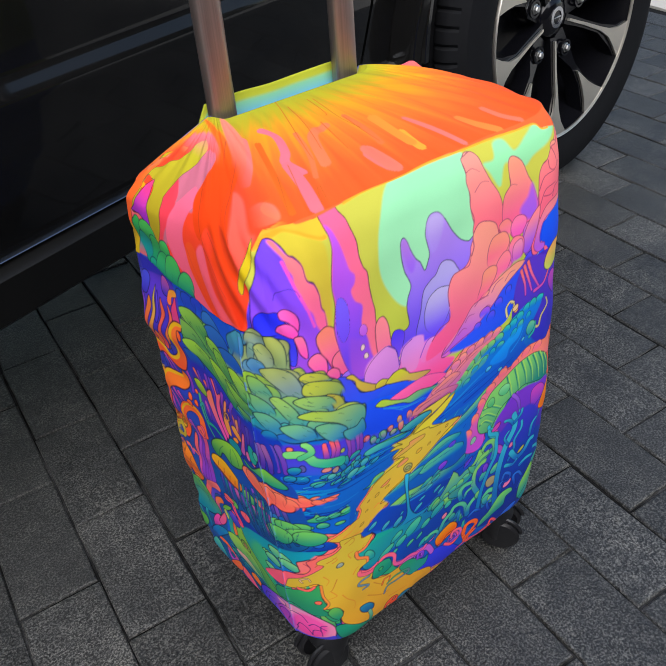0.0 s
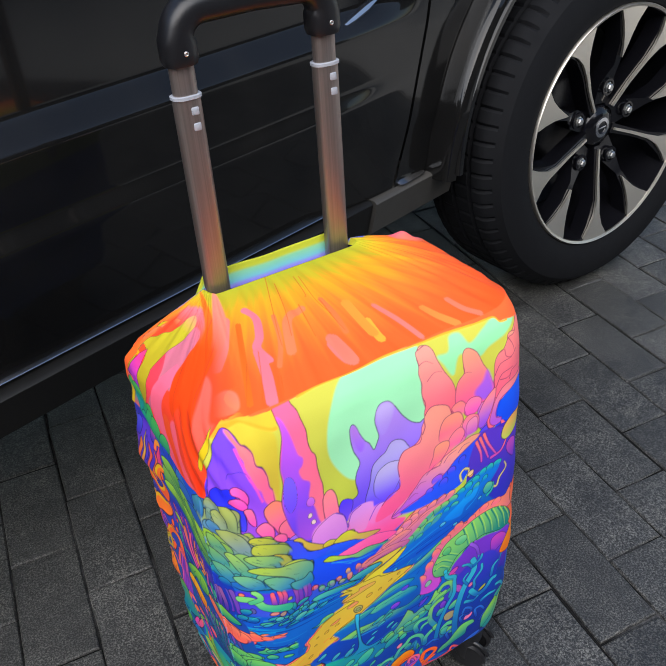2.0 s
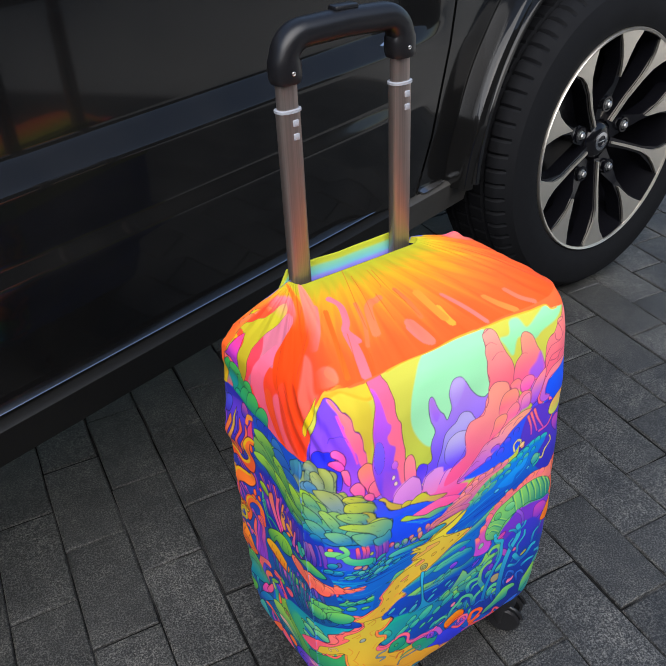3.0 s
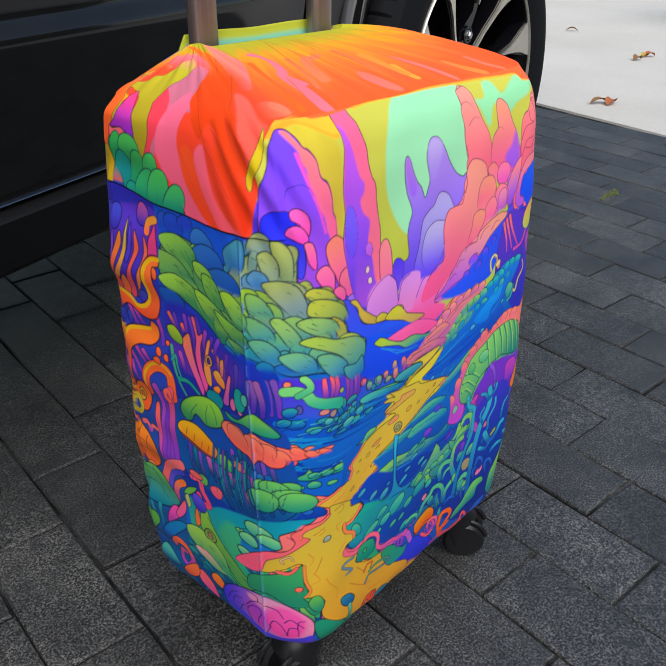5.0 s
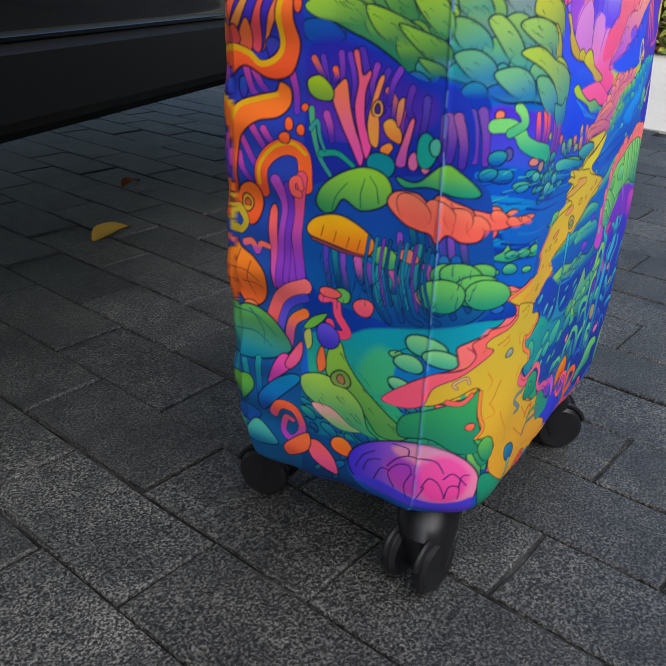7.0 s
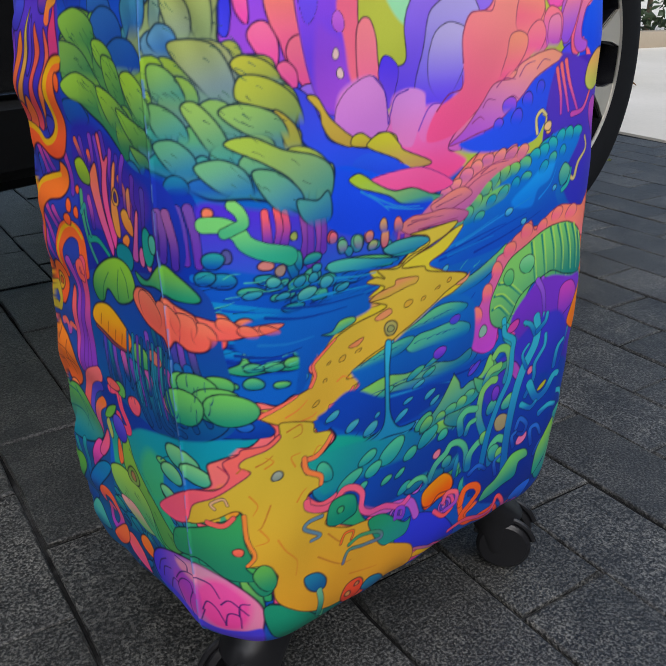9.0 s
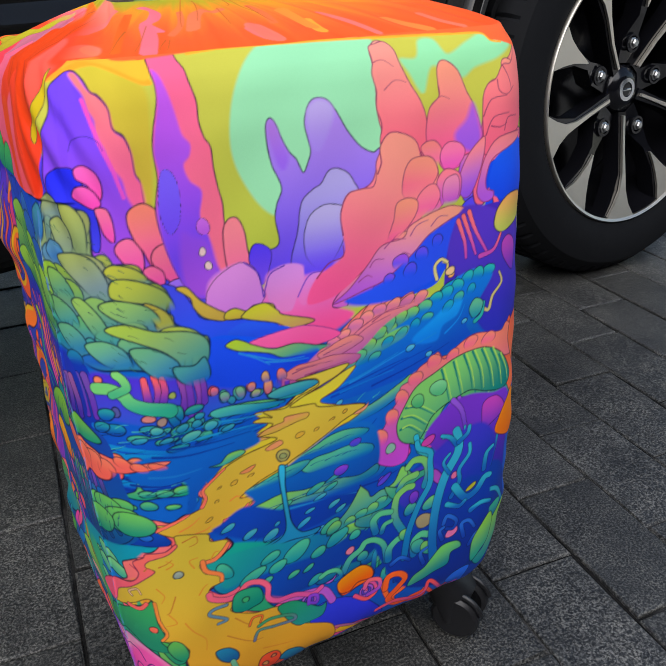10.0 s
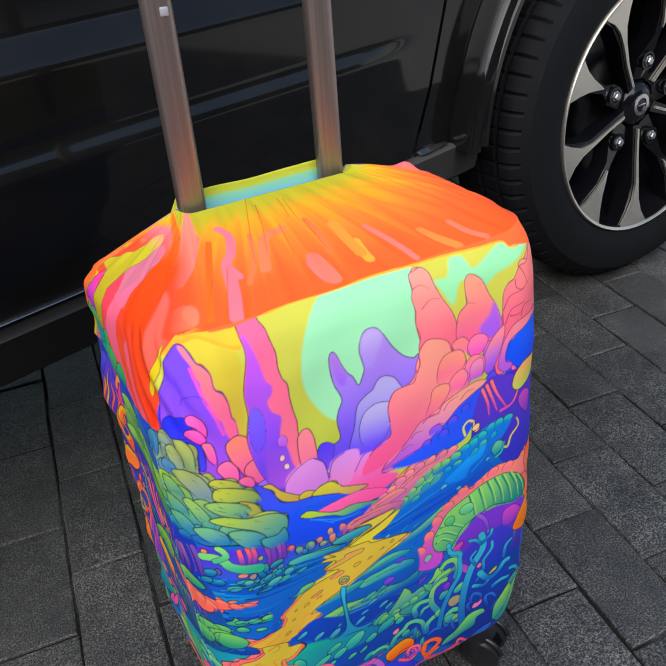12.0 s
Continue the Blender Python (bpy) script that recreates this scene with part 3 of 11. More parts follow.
def distance(q, u, v, closed, widths=None, reach=0.006):
    """Distance from each canvas cell near a polyline to it; with widths, less the width there."""
    best = np.full((v.shape[0], u.shape[1]), 1.0, np.float32)
    n = len(q)
    us, vs = u[0], v[:, 0]
    for k in range(n if closed else n - 1):
        a, b = q[k], q[(k + 1) % n]
        d = b - a
        i0, i1 = np.searchsorted(us, (min(a[0], b[0]) - reach, max(a[0], b[0]) + reach))
        j0, j1 = np.searchsorted(vs, (min(a[1], b[1]) - reach, max(a[1], b[1]) + reach))
        if i0 >= i1 or j0 >= j1:
            continue
        uu, vv = u[:, i0:i1] - a[0], v[j0:j1] - a[1]
        h = np.clip((uu * d[0] + vv * d[1]) / max(d @ d, 1e-12), 0, 1)
        dist = np.hypot(uu - h * d[0], vv - h * d[1])
        if widths is not None:
            dist = dist - (widths[k] + (widths[(k + 1) % n] - widths[k]) * h)
        best[j0:j1, i0:i1] = np.minimum(best[j0:j1, i0:i1], dist)
    return best


def inside(q, u, v):
    hit = np.zeros((v.shape[0], u.shape[1]), bool)
    n = len(q)
    vs = v[:, 0]
    for k in range(n):
        (ax, ay), (bx, by) = q[k], q[(k + 1) % n]
        j0, j1 = np.searchsorted(vs, (min(ay, by), max(ay, by)))
        if j0 < j1:
            hit[j0:j1] ^= u < (bx - ax) * (v[j0:j1] - ay) / (by - ay) + ax
    return hit


def lay(win, mask, colour):
    js, is_, _, _ = win
    canvas[js, is_] += mask[..., None] * (colour - canvas[js, is_])


def tone(c0, c1, q, u, v, angle):
    """Gradient from c0 to c1 across the shape; angle 90: c0 at its top, 0: c0 at its left."""
    if c1 is None:
        return rgb(c0)
    a = radians(angle)
    d = u * -math.cos(a) + v * math.sin(a)
    e = q[:, 0] * -math.cos(a) + q[:, 1] * math.sin(a)
    k = np.clip((e.max() - d) / max(e.max() - e.min(), 1e-6), 0, 1)
    k = (k * k * (3 - 2 * k))[..., None]
    return rgb(c0) + (rgb(c1) - rgb(c0)) * k


def shape(points, c0, c1=None, angle=90, ink=0.5, soft=0.0, inner=0.0, light=None, raw=False, line=None, fade=0.0):
    """A filled closed form with an inked edge; ink and soft in millimetres. inner: width of a darker rim inside."""
    q = points if raw else curve(points)
    win = window_of(q, 0.004 + soft / 500)
    if win is None:
        return
    _, _, u, v = win
    sd = distance(q, u, v, True, None, max(0.006, soft / 700))
    sd = np.where(inside(q, u, v), -sd, sd)
    edge = max(soft / 1000, 0.0004)
    low, tall = q[:, 1].min(), max(np.ptp(q[:, 1]), 1e-4)
    melt = np.clip((v - low) / (tall * max(fade, 1e-3)), 0, 1)     # lets the foot of a lobe melt into what lies before it
    lay(win, np.clip(0.5 - sd / edge, 0, 1) * melt, tone(c0, c1, q, u, v, angle))
    if light:
        hi = np.clip((-sd - 0.0012) / 0.004, 0, 1) * np.clip((v - q[:, 1].mean()) / max(np.ptp(q[:, 1]), 1e-4) * 2.2, 0, 1)
        lay(win, hi * 0.75, rgb(light))
    if inner:
        lay(win, np.clip(1 - (-sd) / (inner / 1000), 0, 1) * (sd < 0) * 0.55, tone(c0, c1, q, u, v, angle) * 0.35)
    if ink:
        lay(win, np.clip(1.15 - np.abs(sd) / (SCALE_INK * ink / 1000), 0, 1) * 0.95 * melt ** 1.5, rgb(line) if line else INK)


def stroke(points, width, colour, c1=None, taper=1.0, ink=0.0, angle=90):
    """A brush line; width in millimetres, taper: the end's width by the start's."""
    q = curve(points, False, 8)
    w = np.linspace(1, taper, len(q)) * width / 2000
    win = window_of(q, width / 1000 + 0.003)
    if win is None:
        return
    _, _, u, v = win
    sd = distance(q, u, v, False, w, width / 1800 + 0.003)
    if ink:
        lay(win, np.clip(0.9 - (sd - 0.0002) / (SCALE_INK * ink / 1000), 0, 1) * 0.95, INK)
    lay(win, np.clip(0.5 - sd / 0.0004, 0, 1), tone(colour, c1, q, u, v, angle))


def puff(u, v, ru, rv, c0, c1=None, turn=0.0, angle=90, ink=0.45, light=None, line=None, fade=0.0):
    """A leaf or pebble: an egg-shaped blob. Everything in millimetres and degrees."""
    a = np.linspace(0, 2 * np.pi, 22, endpoint=False)
    lump = 1 + 0.06 * np.sin(2 * a + art.uniform(0, 6)) + 0.04 * np.sin(3 * a + art.uniform(0, 6))
    x, y = ru * np.cos(a) * lump, rv * np.sin(a) * lump
    c, s = math.cos(radians(turn)), math.sin(radians(turn))
    q = np.stack([u + x * c - y * s, v + x * s + y * c], 1) / 1000
    shape(q, c0, c1, angle, ink, light=light, raw=True, line=line, fade=fade)


def scales(area, size, pairs, turn=0.0, aspect=1.5, jitter=0.25, ink=0.45, light=None, step=0.62):
    """Overlapping leaf scales that fill an area from its top down."""
    q = curve(area)
    lo, hi = q.min(0) * 1000, q.max(0) * 1000
    y, row = hi[1], 0
    while y > lo[1] - size:
        x = lo[0] - (size * aspect * 0.5 if row % 2 else 0)
        while x < hi[0] + size:
            px, py = x + art.uniform(-1, 1) * size * jitter, y + art.uniform(-1, 1) * size * jitter
            if inside(q, np.array([[px / 1000]]), np.array([[py / 1000]]))[0, 0]:
                c0, c1 = art.choice(pairs) if not callable(pairs) else pairs(px, py)
                k = art.uniform(0.75, 1.2)
                puff(px, py, size * aspect * 0.62 * k, size * 0.62 * k, c0, c1, turn + art.uniform(-14, 14), 90, ink, light)
            x += size * aspect * 0.95
        y -= size * step
        row += 1


def paint_sky():
    # sky and its pale sun
    shape([(-40, 400), (150, 400), (362, 400), (362, 520), (150, 520), (-40, 520)], "ccc858", "c0cc54", 90, 0)
    shape([(-182, 422), (-81, 466), (50.5, 474), (149, 473.5), (304.5, 464.5), (331, 447), (327, 330), (180.5, 295.5), (56, 333), (-139, 340.5)], "ccc858", "bccc54", 90, 0)
    shape([(-17.5, 462.5), (22, 470.5), (48.5, 457), (51.5, 435), (40.5, 386), (14.5, 452)], "d4c048", "d4b84c", 90, 0, 3)
    shape([(124.5, 474), (103.5, 449.5), (95, 419.5), (100.5, 395), (117, 373.5), (146.5, 373.5), (193.5, 390.5), (202, 437), (196.5, 472), (159, 474)], "a0e4b0", "a4e8b4", 90, 0, 2)
    shape([(231.5, 466), (242, 466), (248, 454.5), (265, 462), (283, 468), (304, 462.5), (311.5, 457.5), (286.5, 448.5), (267, 444), (255, 438.5), (235.5, 447.5), (226, 431.5), (218, 444.5), (213.5, 454), (225, 454)], "9ce4ac", "98e0a4", 90, 0, 2.5)
    shape([(-19, 469), (22, 473), (53, 459), (51, 454.5), (22, 469), (-3.5, 460.5)], "ffa23c", "ffb040", 0, 0, 1.5)
    shape([(2, 467.5), (21.5, 474), (53.5, 474), (53, 457), (32, 468), (11.5, 472.5)], "ffb048", "ffc048", 0, 0, 1.5)
    shape([(-18, 425.5), (-7.5, 407.5), (17.5, 399.5), (41.5, 390.5), (60, 364.5), (82.5, 343), (85.5, 319), (24.5, 340), (-11, 357), (-35, 377)], "5a40f0", "4a50e8", 90, 0, 1)


def paint_peaks():
    # left peak with its blue foothills
    shape([(2.5, 462.5), (6, 466), (12, 466.5), (17.5, 461), (21.5, 454), (25.5, 451.5), (30, 444.5), (31, 434.5), (36, 430), (38.5, 421.5), (39, 410.5), (41, 405), (41, 394), (44, 373.5), (35, 352.5), (16, 354.5), (2, 372), (-13.5, 391), (-14.5, 406), (-13.5, 417), (-12.5, 428), (-7.5, 436.5), (-4.5, 444), (-2, 454.5)], "7448f4", "a452e0", 90, 0.5)
    shape([(8, 464.5), (13, 465), (20, 455), (25.5, 451), (30, 444.5), (31.5, 433.5), (36.5, 428.5), (39, 420), (39, 409.5), (41.5, 403.5), (41.5, 392.5), (36, 392), (32.5, 398.5), (31, 408), (26.5, 415), (25, 423.5), (21.5, 431.5), (21.5, 439), (19, 444), (17, 452), (12, 458.5)], "ff8484", "ff6a9c", 90, 0, 2.0)
    stroke([(16, 449.5), (19.5, 438), (23, 426), (27.5, 412.5), (30.5, 398.5)], 2.6, "f45cc4", "e858c8", 0.8)
    shape([(5.5, 466), (12, 466.5), (17.5, 461), (21.5, 454), (25.5, 451.5), (30, 444.5), (31, 434.5), (36, 430), (38.5, 421.5), (39, 410.5), (41, 405), (41, 394), (41.5, 392.5), (41, 404.5), (38.5, 410.5), (38, 421), (35.5, 429), (30.5, 434), (29.5, 444), (25, 450.5), (21, 453.5), (17, 460.5), (12, 465.5)], "4a1c68", "4a1c68", 90, 0, 0.5)
    stroke([(4.5, 424), (7, 429), (14.5, 431.5), (21, 429), (24, 423.5)], 0.7, "4a30b0", None, 0.5)
    shape([(-12.5, 409), (-7.5, 414), (1.5, 416), (7.5, 413.5), (10, 407), (13, 400), (14.5, 391.5), (14.5, 378), (10.5, 369.5), (1, 383), (-12, 395.5)], "2a30f2", "4644e8", 90, 0.4)
    shape([(6.5, 415), (12, 416.5), (18, 412.5), (20, 405.5), (18.5, 398.5), (15, 400), (12.5, 406), (7, 410)], "ff6ac0", "ff54b4", 90, 0.5)
    shape([(2.5, 400), (5, 405), (10.5, 406), (15.5, 402.5), (18, 396.5), (14.5, 393.5), (8, 396.5)], "ff66bc", "fb50b8", 90, 0.5)
    shape([(14.5, 394), (20.5, 393), (22.5, 384.5), (21.5, 375), (17, 379), (15, 387.5)], "ff78a0", "f858b8", 90, 0.5)
    shape([(21, 369), (23.5, 375), (30.5, 376), (35.5, 368.5), (34.5, 357.5), (28, 359)], "ff78a4", "ff60b0", 90, 0.5)
    shape([(30, 385), (32, 391.5), (40.5, 394), (48, 388), (50.5, 379), (48.5, 366.5), (44, 365), (39.5, 359.5), (36, 368), (32, 375.5)], "ff8a74", "ff68a0", 90, 0.5)
    shape([(39.5, 362.5), (43, 369), (53, 370), (60, 360.5), (61.5, 348.5), (58.5, 340.5), (48.5, 348), (43.5, 354.5)], "ff7c94", "ff5cac", 90, 0.5)
    shape([(34, 356.5), (39, 359.5), (45, 355), (45.5, 348), (40, 347.5)], "ff74a0", "ff60b0", 90, 0.45)
    shape([(44, 341.5), (48.5, 348), (57, 348), (61, 341.5), (58.5, 334), (49, 335)], "a878f4", "6a54f0", 90, 0.4)
    # tall spire
    shape([(54.5, 474), (67.5, 474), (71.5, 468), (75, 461.5), (76.5, 454), (79, 443), (78.5, 432.5), (80, 424), (83, 418), (83, 407), (84, 395.5), (85.5, 386.5), (85, 372.5), (86.5, 354), (87.5, 335), (66.5, 333.5), (56.5, 344), (49.5, 363.5), (46.5, 387), (50.5, 405.5), (50.5, 419), (52, 429.5), (56.5, 444.5), (57, 454.5), (55, 463.5)], "ff6c94", "ff7890", 90, 0.5)
    shape([(56, 463.5), (60, 459.5), (63, 451), (65, 443), (66.5, 434.5), (68, 426.5), (71.5, 421), (70, 415), (66, 410.5), (68, 402), (74, 395), (71, 381.5), (74.5, 369), (76.5, 353.5), (81.5, 336), (66.5, 333.5), (56.5, 344), (49.5, 363.5), (47, 387), (51.5, 405.5), (51, 419), (53, 429.5), (57, 444), (57.5, 454.5)], "c45ce0", "6a48f2", 90, 0, 1.6)
    shape([(58, 373), (66, 371), (74, 366), (77, 351.5), (80.5, 337.5), (66.5, 334.5), (56.5, 345)], "9450e8", "a854e0", 90, 0, 4)
    shape([(52.5, 408), (57, 409.5), (60.5, 403.5), (61, 392), (58.5, 380), (52.5, 374.5), (49, 382.5), (49, 395)], "7c60f4", "7450f0", 90, 0.12)
    puff(71.8, 375.5, 3.9, 5, "d070e4", "c060e0", 0, 90, 0.2)
    puff(69.5, 361.3, 2.2, 2.6, "f0d0c8", None, 0, 90, 0.3)
    puff(72, 352.5, 2.3, 2.6, "f0d0c8", None, 0, 90, 0.3)
    shape([(83, 368.5), (87, 376.5), (93, 376.5), (96.5, 368), (97.5, 354), (103, 336.5), (90.5, 333.5), (83.5, 345)], "ff8c94", "ff70a4", 90, 0.5)
    # lilac peaks before the pale sun
    shape([(98, 346.5), (97.5, 353.5), (101, 359), (107, 358), (111.5, 354), (118, 357), (117, 371), (119, 379.5), (123, 387), (122.5, 393), (119, 402.5), (117.5, 414.5), (118, 425.5), (121, 429), (124, 425.5), (127, 416.5), (130.5, 409), (134.5, 404), (138, 396), (141.5, 401), (144, 407.5), (143, 415), (142, 424), (145.5, 433), (151, 437), (158.5, 435.5), (163.5, 428.5), (167.5, 420.5), (171.5, 414), (178.5, 405.5), (186.5, 401), (192, 402), (192, 384.5), (180, 362.5), (162, 341), (140.5, 324), (115, 330.5), (103.5, 338.5)], "b48ce8", "6446f2", 90, 0.5)
    shape([(144, 429), (151, 436), (158.5, 434.5), (162, 428), (156.5, 415.5), (149.5, 406.5), (144.5, 412)], "bca8e0", "ac8cec", 90, 0, 3)
    shape([(118.5, 422.5), (121, 427.5), (124, 424.5), (126.5, 415.5), (130, 406), (126, 398.5), (121.5, 405)], "b47cdc", "9c68ec", 90, 0, 3)
    shape([(125.5, 337.5), (131, 361.5), (135, 378), (142.5, 384.5), (149, 387.5), (154.5, 394), (160.5, 395), (167.5, 391.5), (171.5, 385.5), (175, 374.5), (170, 350.5), (150.5, 327.5)], "b8ace6", "6a4cf2", 90, 0.45, fade=0.3)
    shape([(134.5, 354), (138.5, 367.5), (146.5, 373.5), (155.5, 374), (163.5, 369.5), (162, 352.5), (148, 335), (137, 341)], "c0b4e6", "7456f2", 90, 0.4, fade=0.4)
    shape([(97, 351), (101, 359), (107, 358), (112, 353), (110.5, 344.5), (104.5, 333.5), (100.5, 339.5)], "5a40f2", "7a50f0", 90, 0.3)
    # coral clouds
    shape([(198.5, 467.5), (203.5, 468.5), (208.5, 464), (210, 454), (214, 441.5), (217, 431), (224.5, 418), (227, 402), (229.5, 383), (214.5, 357.5), (189, 337.5), (167, 321.5), (150, 321), (154.5, 335), (162, 343.5), (161.5, 360.5), (162.5, 372.5), (168, 379), (178, 380), (185, 384.5), (189, 394.5), (193, 402.5), (193.5, 414.5), (192, 426.5), (192.5, 435), (193.5, 446.5), (193.5, 453.5), (194, 461.5)], "f4ac94", "ff6894", 90, 0.5, line="8a3058")
    shape([(193, 451), (198, 452), (204.5, 448), (207, 440), (201, 439), (193.5, 436.5)], "f8ac8c", "ff8c84", 90, 0.4, line="8a3058", fade=0.4)
    shape([(191.5, 429.5), (195, 437.5), (204, 440.5), (213.5, 438), (217, 431), (223.5, 418), (225, 401), (213, 397), (203.5, 408), (194, 413.5)], "f8a488", "ff7490", 90, 0.45, line="8a3058", fade=0.3)
    puff(204.8, 424.8, 3.9, 4, "ffb89c", None, 0, 90, 0)
    shape([(162, 355.5), (164, 369), (169.5, 377), (178.5, 379), (186, 373.5), (186.5, 361), (179.5, 349.5), (168.5, 342.5)], "f4a890", "ff7890", 90, 0.4, line="8a3058", fade=0.5)
    shape([(187.5, 390), (191.5, 400.5), (198.5, 408), (207, 409), (216, 403), (220.5, 395.5), (214.5, 391.5), (207.5, 381.5), (205.5, 367.5), (190.5, 363)], "ff9e90", "ff6498", 90, 0.45, line="8a3058", fade=0.35)
    shape([(227, 400.5), (228, 411), (231.5, 424), (237, 427.5), (237.5, 436.5), (240, 446.5), (246, 449.5), (252, 444.5), (255.5, 433.5), (258, 424), (263, 415.5), (267.5, 405.5), (269, 393), (259, 388.5), (241, 392)], "ff9a86", "ff6c94", 90, 0.5, line="8a3058")
    shape([(251.5, 421.5), (257.5, 424), (263, 415), (267, 405.5), (268, 395), (259, 393.5), (247.5, 399)], "b860dc", "9a50e4", 90, 0, 3)
    shape([(228.5, 411.5), (232.5, 423), (239, 426), (245.5, 420), (245.5, 411)], "ffa088", "ff7890", 90, 0.4, line="8a3058", fade=0.5)
    shape([(206, 371), (209, 383.5), (216, 393), (226.5, 393), (234, 384.5), (233.5, 375.5), (225.5, 367.5), (214.5, 360.5), (206.5, 358.5)], "ffa886", "ff6c94", 90, 0.45, line="8a3058", fade=0.3)
    shape([(221.5, 395.5), (225.5, 402), (234, 402.5), (238, 396.5), (235.5, 390), (226.5, 391.5)], "ff9c8a", "ff7098", 90, 0.45, line="8a3058")
    shape([(235.5, 390), (237.5, 398), (246.5, 400), (255, 394), (254.5, 385), (247.5, 381.5), (238.5, 383)], "ff8c94", "f85cb0", 90, 0.45, line="8a3058")
    shape([(236.5, 368.5), (238.5, 377.5), (246, 380), (253, 373), (253, 364), (243.5, 361)], "f880b0", "b858d8", 90, 0.45, line="6a2868")
    shape([(216, 356), (220, 367), (229, 373), (237, 368.5), (237, 360), (225, 354)], "ff9888", "e45cb8", 90, 0.45, line="8a3058", fade=0.3)
    shape([(194.5, 344.5), (198.5, 355), (207.5, 362.5), (217.5, 363.5), (219.5, 355), (209, 347.5)], "ff9e88", "f860b0", 90, 0.4, line="8a3058", fade=0.3)
    shape([(251, 377), (255, 390), (262.5, 396.5), (272.5, 398.5), (270.5, 387), (267, 377.5), (258.5, 371.5)], "ff8c90", "8a4ce8", 90, 0.45, line="6a2868")
    shape([(254, 362), (256.5, 370.5), (265, 374.5), (269.5, 368.5), (266.5, 361), (259, 357.5)], "d070d0", "5a50f0", 90, 0.4)
    shape([(269, 393), (270, 410), (272.5, 424.5), (278.5, 433), (285, 436.5), (291, 445), (300, 448), (319, 457), (329, 457), (326, 443), (327, 418), (316.5, 403.5), (294.5, 395), (281, 388)], "ff9080", "ff6c90", 90, 0.45, line="8a3058")
    for u, v, a, b in ((297.8, 440.6, 9.5, 5.9), (281.7, 427.8, 7.7, 7.3), (297.3, 423.7, 12.3, 6.1), (279.4, 412.8, 8.4, 6.2), (297, 411.2, 10.9, 5), (277.5, 400.6, 7.5, 5.7), (291.8, 401.2, 9, 4.4)):
        puff(u, v, a, b, "ffa488", "ff6890", -25, 110, 0.45, line="8a3058", fade=0.4)


def paint_valley():
    # pink glow at the end of the valley
    shape([(70.5, 342.5), (93.5, 350), (103.5, 332), (108, 339.5), (120, 342), (132, 339.5), (132, 333.5), (140.5, 333.5), (149, 332), (155.5, 338), (163.5, 337.5), (159.5, 316.5), (152.5, 309), (166, 300.5), (152, 292.5), (129.5, 287), (93, 297.5), (72, 317)], "e28ce0", "ff5496", 90, 0, 2.5)
    shape([(68, 334), (74.5, 343.5), (86, 349.5), (93.5, 350), (100.5, 344), (103.5, 332), (105, 326), (94.5, 319), (70.5, 323)], "e494e0", "d884e0", 90, 0.3, 1)
    shape([(106.5, 332.5), (110, 339), (120, 342.5), (131.5, 339.5), (132, 328.5), (127, 321.5), (120.5, 312.5), (108.5, 318.5)], "e094e4", "e884c8", 90, 0, 1.2)
    shape([(127, 320.5), (135, 331.5), (142.5, 333.5), (150, 331), (158, 338.5), (163.5, 336.5), (153, 326.5), (139.5, 320), (131, 314)], "dc90e4", "f078c0", 90, 0, 1.2)
    stroke([(93.5, 350), (101.5, 342), (103.5, 332), (104, 326), (106, 331.5), (110, 339), (120, 342)], 0.9, "4a2cb0", None, 0.8)
    stroke([(127, 320.5), (135, 331.5), (142.5, 333.5), (150, 331), (158, 338)], 0.8, "6a3cc0", None, 0.8)
    # blue bank under the coral peaks, violet where it meets them
    shape([(303.5, 388), (275, 383.5), (269.5, 371.5), (274, 354.5), (266, 348), (250, 345), (237, 335.5), (224, 334), (209.5, 325.5), (194.5, 320.5), (180, 304), (192, 299.5), (209.5, 302.5), (230, 306), (240.5, 316), (256.5, 323), (272, 343.5), (315, 352.5)], "1c58f4", "2048e8", 30, 0)
    shape([(272, 358.5), (249.5, 351.5), (234, 346), (221.5, 337), (204.5, 330.5), (185, 325), (164, 313), (160.5, 307), (182.5, 303.5), (192, 310), (209.5, 320), (229.5, 331), (250, 343), (268.5, 350.5)], "c05cd8", "5a48ee", 60, 0, 4)
    for u, v, a, b in [(249.6, 348.5, 9.4, 4.7), (236.9, 341.1, 10.1, 5.1), (224.2, 335.7, 9, 5), (210.5, 329.7, 9.8, 5.4), (199.4, 323.4, 8, 4.5), (204.4, 313.3, 9.1, 4.1), (216.9, 318.5, 8.4, 4.2), (227.1, 324.2, 8.4, 4.2), (187.3, 314.6, 8.8, 4.4), (260, 354.5, 8.6, 5.3)]:
        puff(u, v, a, b, "a058e8" if a > 9.5 else "6a4cf0", "2a48f0", 36, 120, 0.4, fade=0.6)
    shape([(150.5, 308.5), (156.5, 317), (171, 325.5), (180.5, 329.5), (193.5, 328.5), (184, 320.5), (175.5, 315), (162.5, 312.5), (161, 306.5)], "f890a0", "d868d0", 80, 0.5)
    for u, v, a, b in [(192.1, 333.6, 9.1, 6.5), (182.6, 328.1, 6.6, 5.3), (204.1, 340.6, 8.9, 6.2), (199.2, 350.2, 6.5, 8.7)]:
        puff(u, v, a, b, "f8a888", "ff5ca0", 35, 120, 0.5, line="7a2858", fade=0.6)
    shape([(263, 368.5), (265.5, 387), (275, 396.5), (296.5, 400), (326, 393), (326, 342), (287.5, 342.5), (279, 358.5), (271, 353.5), (265, 356.5)], "ff74a0", "ff6a80", 90, 0.55)
    shape([(273, 359.5), (274, 376), (282.5, 383.5), (326, 390), (326, 342), (292, 348.5), (278.5, 365)], "1a50f0", "1438d8", 90, 0.2)
